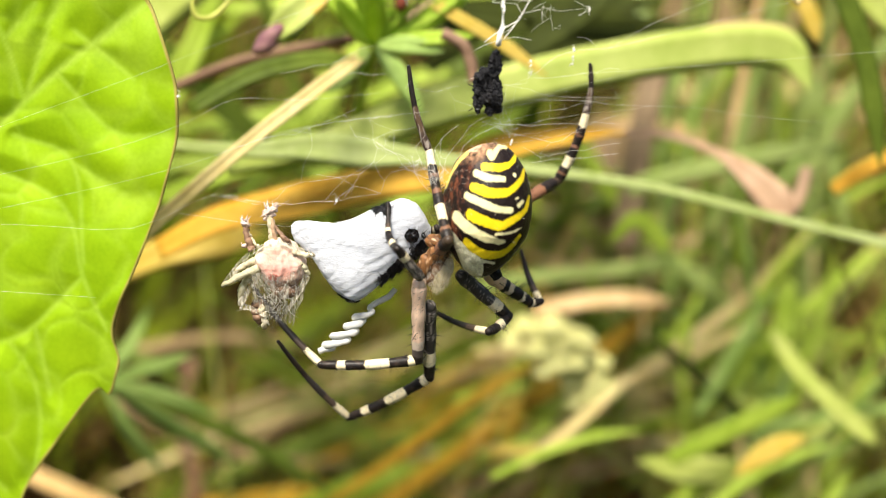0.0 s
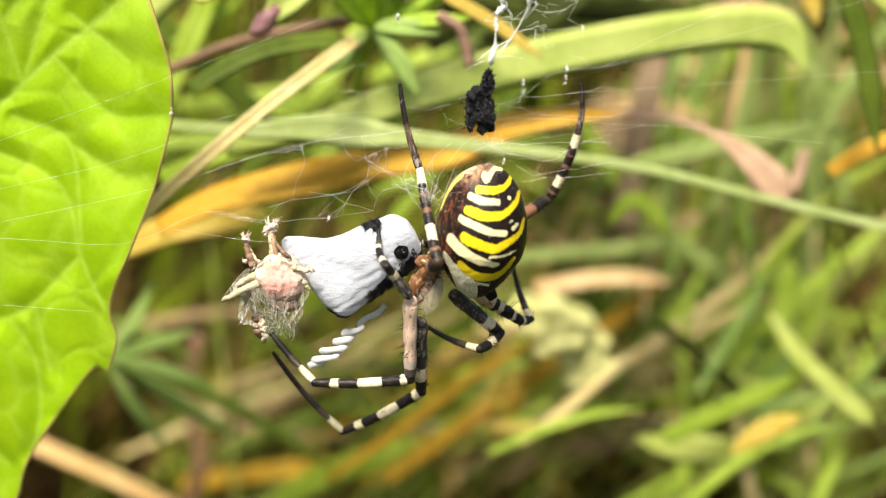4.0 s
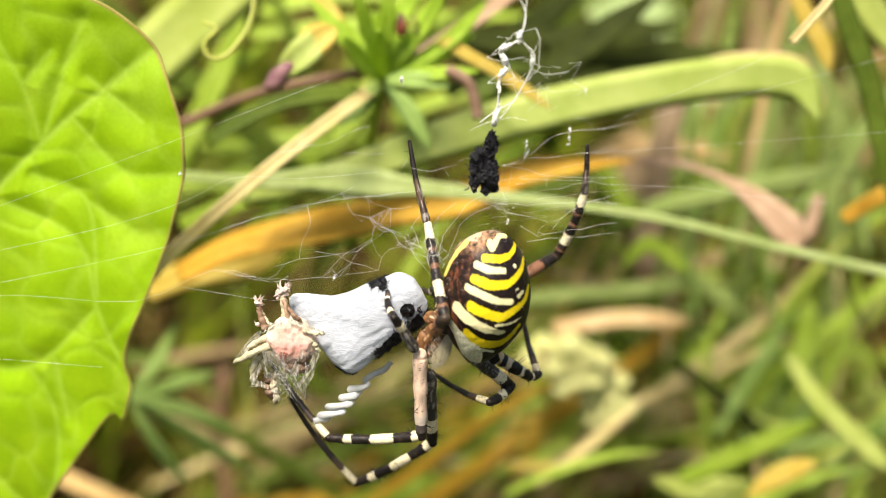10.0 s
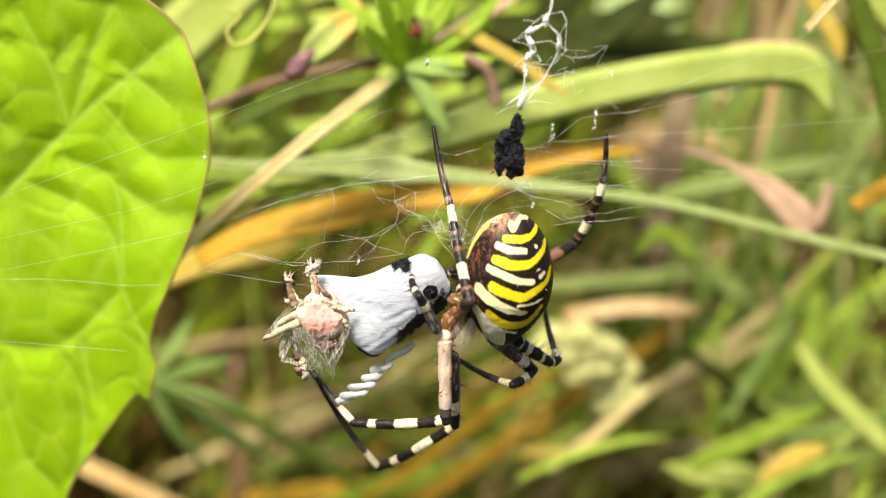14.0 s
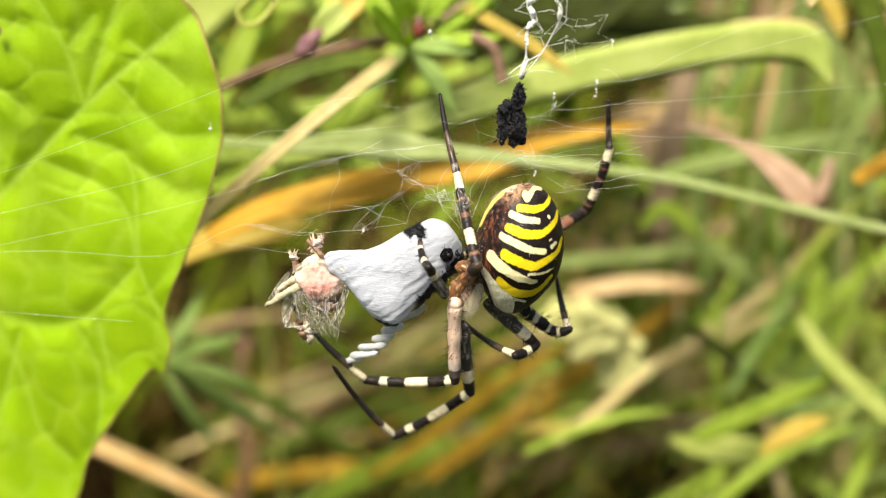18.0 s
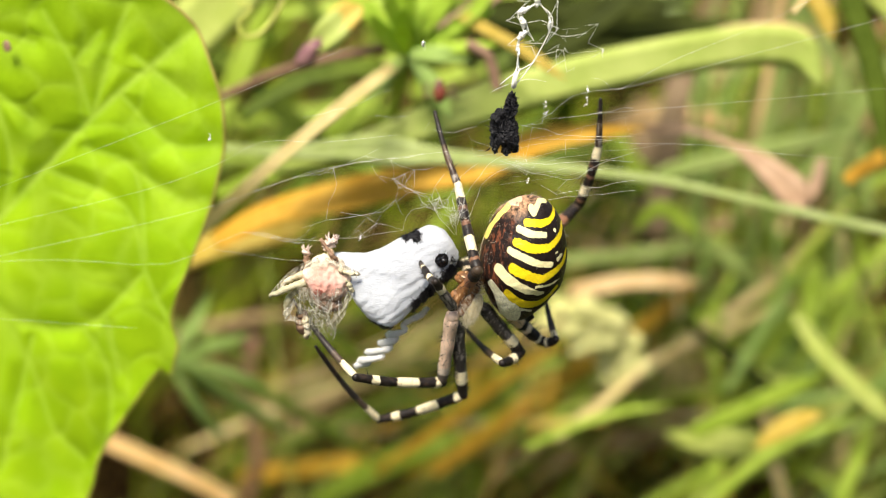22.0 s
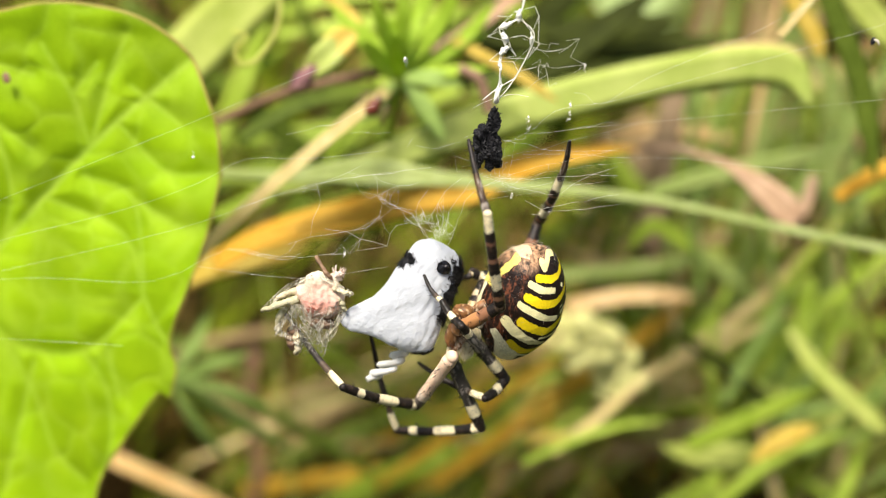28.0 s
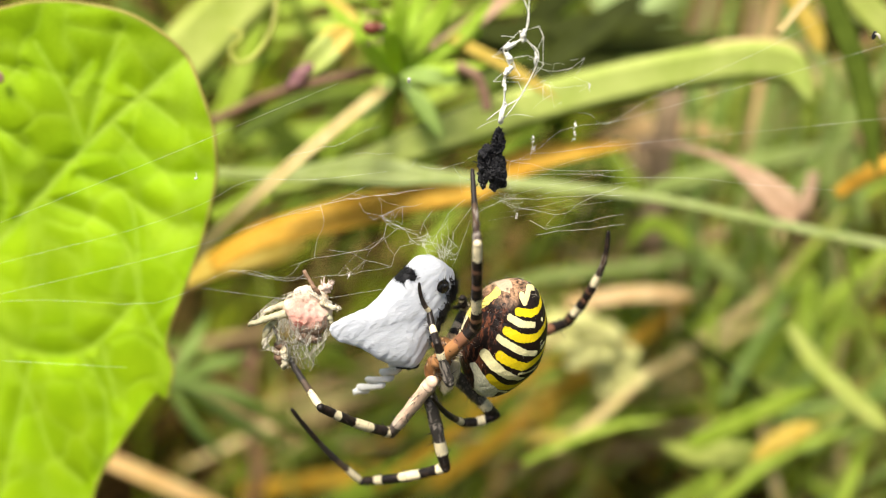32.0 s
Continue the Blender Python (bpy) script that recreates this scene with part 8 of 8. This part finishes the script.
    walk(web, [
        (0, pose(0.00482, -0.00460, 0.36879)),
        (0.5, pose(0.00583, -0.00537, 0.36722)),
        (1, pose(0.00505, -0.00583, 0.36876)),
        (1.5, pose(0.00564, -0.00559, 0.36718)),
        (2, pose(0.00542, -0.00525, 0.36737)),
        (2.5, pose(0.00578, -0.00582, 0.36549)),
        (4.5, pose(0.00512, -0.00711, 0.36551)),
        (5, pose(0.00558, -0.00711, 0.36496)),
        (5.5, pose(0.00534, -0.00727, 0.36526)),
        (6, pose(0.00541, -0.00796, 0.36499)),
        (6.5, pose(0.00540, -0.00908, 0.36517)),
        (7, pose(0.00531, -0.00892, 0.36556)),
        (7.5, pose(0.00528, -0.00893, 0.36593)),
        (8, pose(0.00532, -0.00878, 0.36631)),
        (8.5, pose(0.00523, -0.00935, 0.36641)),
        (9, pose(0.00541, -0.00886, 0.36626)),
        (9.5, pose(0.00535, -0.00900, 0.36613)),
        (10, pose(0.00587, -0.00916, 0.36585)),
        (10.5, pose(0.00506, -0.00944, 0.36674)),
        (11, pose(0.00527, -0.00981, 0.36735)),
        (11.5, pose(0.00523, -0.01033, 0.36750)),
        (12, pose(0.00548, -0.01026, 0.36632)),
        (12.5, pose(0.00498, -0.00918, 0.36822)),
        (13, pose(0.00502, -0.00962, 0.36993)),
        (13.5, pose(0.00554, -0.01046, 0.36889)),
        (14, pose(0.00604, -0.01144, 0.36607)),
        (14.5, pose(0.00533, -0.01030, 0.36740)),
        (16.5, pose(0.00519, -0.01184, 0.36652)),
        (17, pose(0.00500, -0.01185, 0.36705)),
        (17.5, pose(0.00527, -0.01245, 0.36661)),
        (18, pose(0.00539, -0.01250, 0.36673)),
        (18.5, pose(0.00548, -0.01314, 0.36642)),
        (19, pose(0.00536, -0.01408, 0.36583)),
        (19.5, pose(0.00512, -0.01524, 0.36720)),
        (20, pose(0.00545, -0.01499, 0.36639)),
        (20.5, pose(0.00539, -0.01545, 0.36709)),
        (21, pose(0.00480, -0.01501, 0.36816)),
        (21.5, pose(0.00518, -0.01562, 0.36793)),
        (22, pose(0.00579, -0.01466, 0.36719)),
        (22.5, pose(0.00508, -0.01399, 0.36745)),
        (23, pose(0.00553, -0.01598, 0.36695)),
        (23.5, pose(0.00544, -0.01569, 0.36705)),
        (24, pose(0.00517, -0.01654, 0.36751)),
        (24.5, pose(0.00469, -0.01602, 0.36765)),
        (26.5, pose(0.00468, -0.01530, 0.36901)),
        (27, pose(0.00515, -0.01559, 0.36904)),
        (28, pose(0.00525, -0.01673, 0.36907)),
        (29, pose(0.00573, -0.01704, 0.36728)),
        (30, pose(0.00561, -0.01644, 0.36725)),
        (31, pose(0.00536, -0.01622, 0.36776)),
        (32, pose(0.00585, -0.01679, 0.36655)),
    ])
    walk(insect_remains, [
        (0, pose(0.00482, -0.00460, 0.36879)),
        (0.5, pose(0.00583, -0.00537, 0.36722)),
        (1, pose(0.00505, -0.00583, 0.36876)),
        (1.5, pose(0.00564, -0.00559, 0.36718)),
        (2, pose(0.00542, -0.00525, 0.36737)),
        (2.5, pose(0.00578, -0.00582, 0.36549)),
        (4.5, pose(0.00512, -0.00711, 0.36551)),
        (5, pose(0.00558, -0.00711, 0.36496)),
        (5.5, pose(0.00534, -0.00727, 0.36526)),
        (6, pose(0.00541, -0.00796, 0.36499)),
        (6.5, pose(0.00540, -0.00908, 0.36517)),
        (7, pose(0.00531, -0.00892, 0.36556)),
        (7.5, pose(0.00528, -0.00893, 0.36593)),
        (8, pose(0.00532, -0.00878, 0.36631)),
        (8.5, pose(0.00523, -0.00935, 0.36641)),
        (9, pose(0.00541, -0.00886, 0.36626)),
        (9.5, pose(0.00535, -0.00900, 0.36613)),
        (10, pose(0.00587, -0.00916, 0.36585)),
        (10.5, pose(0.00506, -0.00944, 0.36674)),
        (11, pose(0.00527, -0.00981, 0.36735)),
        (11.5, pose(0.00523, -0.01033, 0.36750)),
        (12, pose(0.00548, -0.01026, 0.36632)),
        (12.5, pose(0.00498, -0.00918, 0.36822)),
        (13, pose(0.00502, -0.00962, 0.36993)),
        (13.5, pose(0.00554, -0.01046, 0.36889)),
        (14, pose(0.00604, -0.01144, 0.36607)),
        (14.5, pose(0.00533, -0.01030, 0.36740)),
        (16.5, pose(0.00519, -0.01184, 0.36652)),
        (17, pose(0.00500, -0.01185, 0.36705)),
        (17.5, pose(0.00527, -0.01245, 0.36661)),
        (18, pose(0.00539, -0.01250, 0.36673)),
        (18.5, pose(0.00548, -0.01314, 0.36642)),
        (19, pose(0.00536, -0.01408, 0.36583)),
        (19.5, pose(0.00512, -0.01524, 0.36720)),
        (20, pose(0.00545, -0.01499, 0.36639)),
        (20.5, pose(0.00539, -0.01545, 0.36709)),
        (21, pose(0.00480, -0.01501, 0.36816)),
        (21.5, pose(0.00518, -0.01562, 0.36793)),
        (22, pose(0.00579, -0.01466, 0.36719)),
        (22.5, pose(0.00508, -0.01399, 0.36745)),
        (23, pose(0.00553, -0.01598, 0.36695)),
        (23.5, pose(0.00544, -0.01569, 0.36705)),
        (24, pose(0.00517, -0.01654, 0.36751)),
        (24.5, pose(0.00469, -0.01602, 0.36765)),
        (26.5, pose(0.00468, -0.01530, 0.36901)),
        (27, pose(0.00515, -0.01559, 0.36904)),
        (28, pose(0.00525, -0.01673, 0.36907)),
        (29, pose(0.00573, -0.01704, 0.36728)),
        (30, pose(0.00561, -0.01644, 0.36725)),
        (31, pose(0.00536, -0.01622, 0.36776)),
        (32, pose(0.00585, -0.01679, 0.36655)),
    ])
    walk(silk_ribbon, [
        (0, pose(-0.01354, -0.00257, 0.33837, 0.0, 135.5, 0.0)),
        (0.5, pose(-0.01245, -0.00336, 0.33618, 0.0, 135.3, 0.0)),
        (1, pose(-0.01327, -0.00383, 0.33830, 0.0, 135.3, 0.0)),
        (1.5, pose(-0.01259, -0.00358, 0.33633, 0.0, 135.2, 0.0)),
        (2, pose(-0.01300, -0.00323, 0.33663, 0.0, 135.4, 0.0)),
        (2.5, pose(-0.01290, -0.00381, 0.33469, 0.0, 135.4, 0.0)),
        (4.5, pose(-0.01364, -0.00513, 0.33515, 0.0, 135.8, 0.0)),
        (5, pose(-0.01309, -0.00513, 0.33449, 0.0, 135.7, 0.0)),
        (5.5, pose(-0.01335, -0.00529, 0.33492, 0.0, 135.8, 0.0)),
        (6, pose(-0.01338, -0.00599, 0.33461, 0.0, 135.9, 0.0)),
        (6.5, pose(-0.01333, -0.00713, 0.33499, 0.0, 135.9, 0.0)),
        (7, pose(-0.01341, -0.00697, 0.33545, 0.0, 136.0, 0.0)),
        (7.5, pose(-0.01347, -0.00698, 0.33571, 0.0, 136.1, 0.0)),
        (8, pose(-0.01355, -0.00683, 0.33612, 0.0, 136.2, 0.0)),
        (8.5, pose(-0.01347, -0.00741, 0.33636, 0.0, 136.2, 0.0)),
        (9, pose(-0.01326, -0.00691, 0.33605, 0.0, 136.2, 0.0)),
        (9.5, pose(-0.01336, -0.00705, 0.33606, 0.0, 136.3, 0.0)),
        (10, pose(-0.01303, -0.00721, 0.33552, 0.0, 136.4, 0.0)),
        (10.5, pose(-0.01356, -0.00750, 0.33663, 0.0, 136.3, 0.0)),
        (11, pose(-0.01335, -0.00788, 0.33743, 0.0, 136.5, 0.0)),
        (11.5, pose(-0.01344, -0.00841, 0.33761, 0.0, 136.4, 0.0)),
        (12, pose(-0.01301, -0.00834, 0.33648, 0.0, 136.5, 0.0)),
        (12.5, pose(-0.01349, -0.00724, 0.33882, 0.0, 136.7, 0.0)),
        (13, pose(-0.01350, -0.00768, 0.34034, 0.0, 136.7, 0.0)),
        (13.5, pose(-0.01309, -0.00853, 0.33927, 0.0, 136.7, 0.0)),
        (14, pose(-0.01291, -0.00953, 0.33623, 0.0, 136.7, 0.0)),
        (14.5, pose(-0.01394, -0.00837, 0.33799, 0.0, 136.7, 0.0)),
        (16.5, pose(-0.01304, -0.00994, 0.33736, 0.0, 135.5, 0.0)),
        (17, pose(-0.01317, -0.00995, 0.33804, 0.0, 135.3, 0.0)),
        (18, pose(-0.01303, -0.01062, 0.33796, 0.0, 138.8, 0.0)),
        (19, pose(-0.01170, -0.01220, 0.33822, 0.0, 137.1, 0.0)),
        (20, pose(-0.01136, -0.01314, 0.33915, 0.0, 138.4, 0.0)),
        (21, pose(-0.01110, -0.01315, 0.33998, 0.0, 133.3, 0.0)),
        (22, pose(-0.01164, -0.01279, 0.33831, 0.0, 136.0, 0.0)),
        (23, pose(-0.01026, -0.01414, 0.33876, 0.0, 136.3, 0.0)),
        (24, pose(-0.00960, -0.01471, 0.33916, 0.0, 134.5, 0.0)),
        (27, pose(-0.00974, -0.01374, 0.33946, 0.0, 134.1, 0.0)),
        (28, pose(-0.00905, -0.01490, 0.34059, 0.0, 135.0, 0.0)),
        (29, pose(-0.00893, -0.01520, 0.33978, 0.0, 150.8, 0.0)),
        (30, pose(-0.00955, -0.01461, 0.33904, 0.0, 148.7, 0.0)),
        (31, pose(-0.00941, -0.01438, 0.33987, 0.0, 143.6, 0.0)),
        (32, pose(-0.01063, -0.01495, 0.33896, 0.0, 143.0, 0.0)),
    ])
    walk(bug, [
        (0, pose(-0.00565, 0.03000, 0.37790)),
        (6, pose(-0.00638, 0.03000, 0.37716)),
        (9, pose(-0.00643, 0.03000, 0.37960)),
        (13, pose(-0.00748, 0.03000, 0.37762)),
        (17, pose(-0.00688, 0.03000, 0.37690)),
        (19, pose(-0.00771, 0.01650, 0.37183)),
        (20, pose(-0.00707, 0.01650, 0.37102)),
        (21, pose(-0.00658, 0.01650, 0.36977)),
        (22, pose(-0.00350, 0.01650, 0.36765)),
        (23, pose(-0.00387, 0.01650, 0.36941)),
        (24, pose(-0.00808, 0.01650, 0.37109)),
        (27, pose(-0.01185, 0.01650, 0.36896, 0.0, 40.0, 0.0)),
        (28, pose(-0.01175, 0.01650, 0.36936, 0.0, 40.0, 0.0)),
        (29, pose(-0.01088, 0.01650, 0.36939, 0.0, 60.0, 0.0)),
        (30, pose(-0.00971, 0.01650, 0.37174, 0.0, 80.0, 0.0)),
        (31, pose(-0.00962, 0.01650, 0.37483, 0.0, 100.0, 0.0)),
        (32, pose(-0.01097, 0.01650, 0.37979, 0.0, 90.0, 0.0)),
    ])


motions()
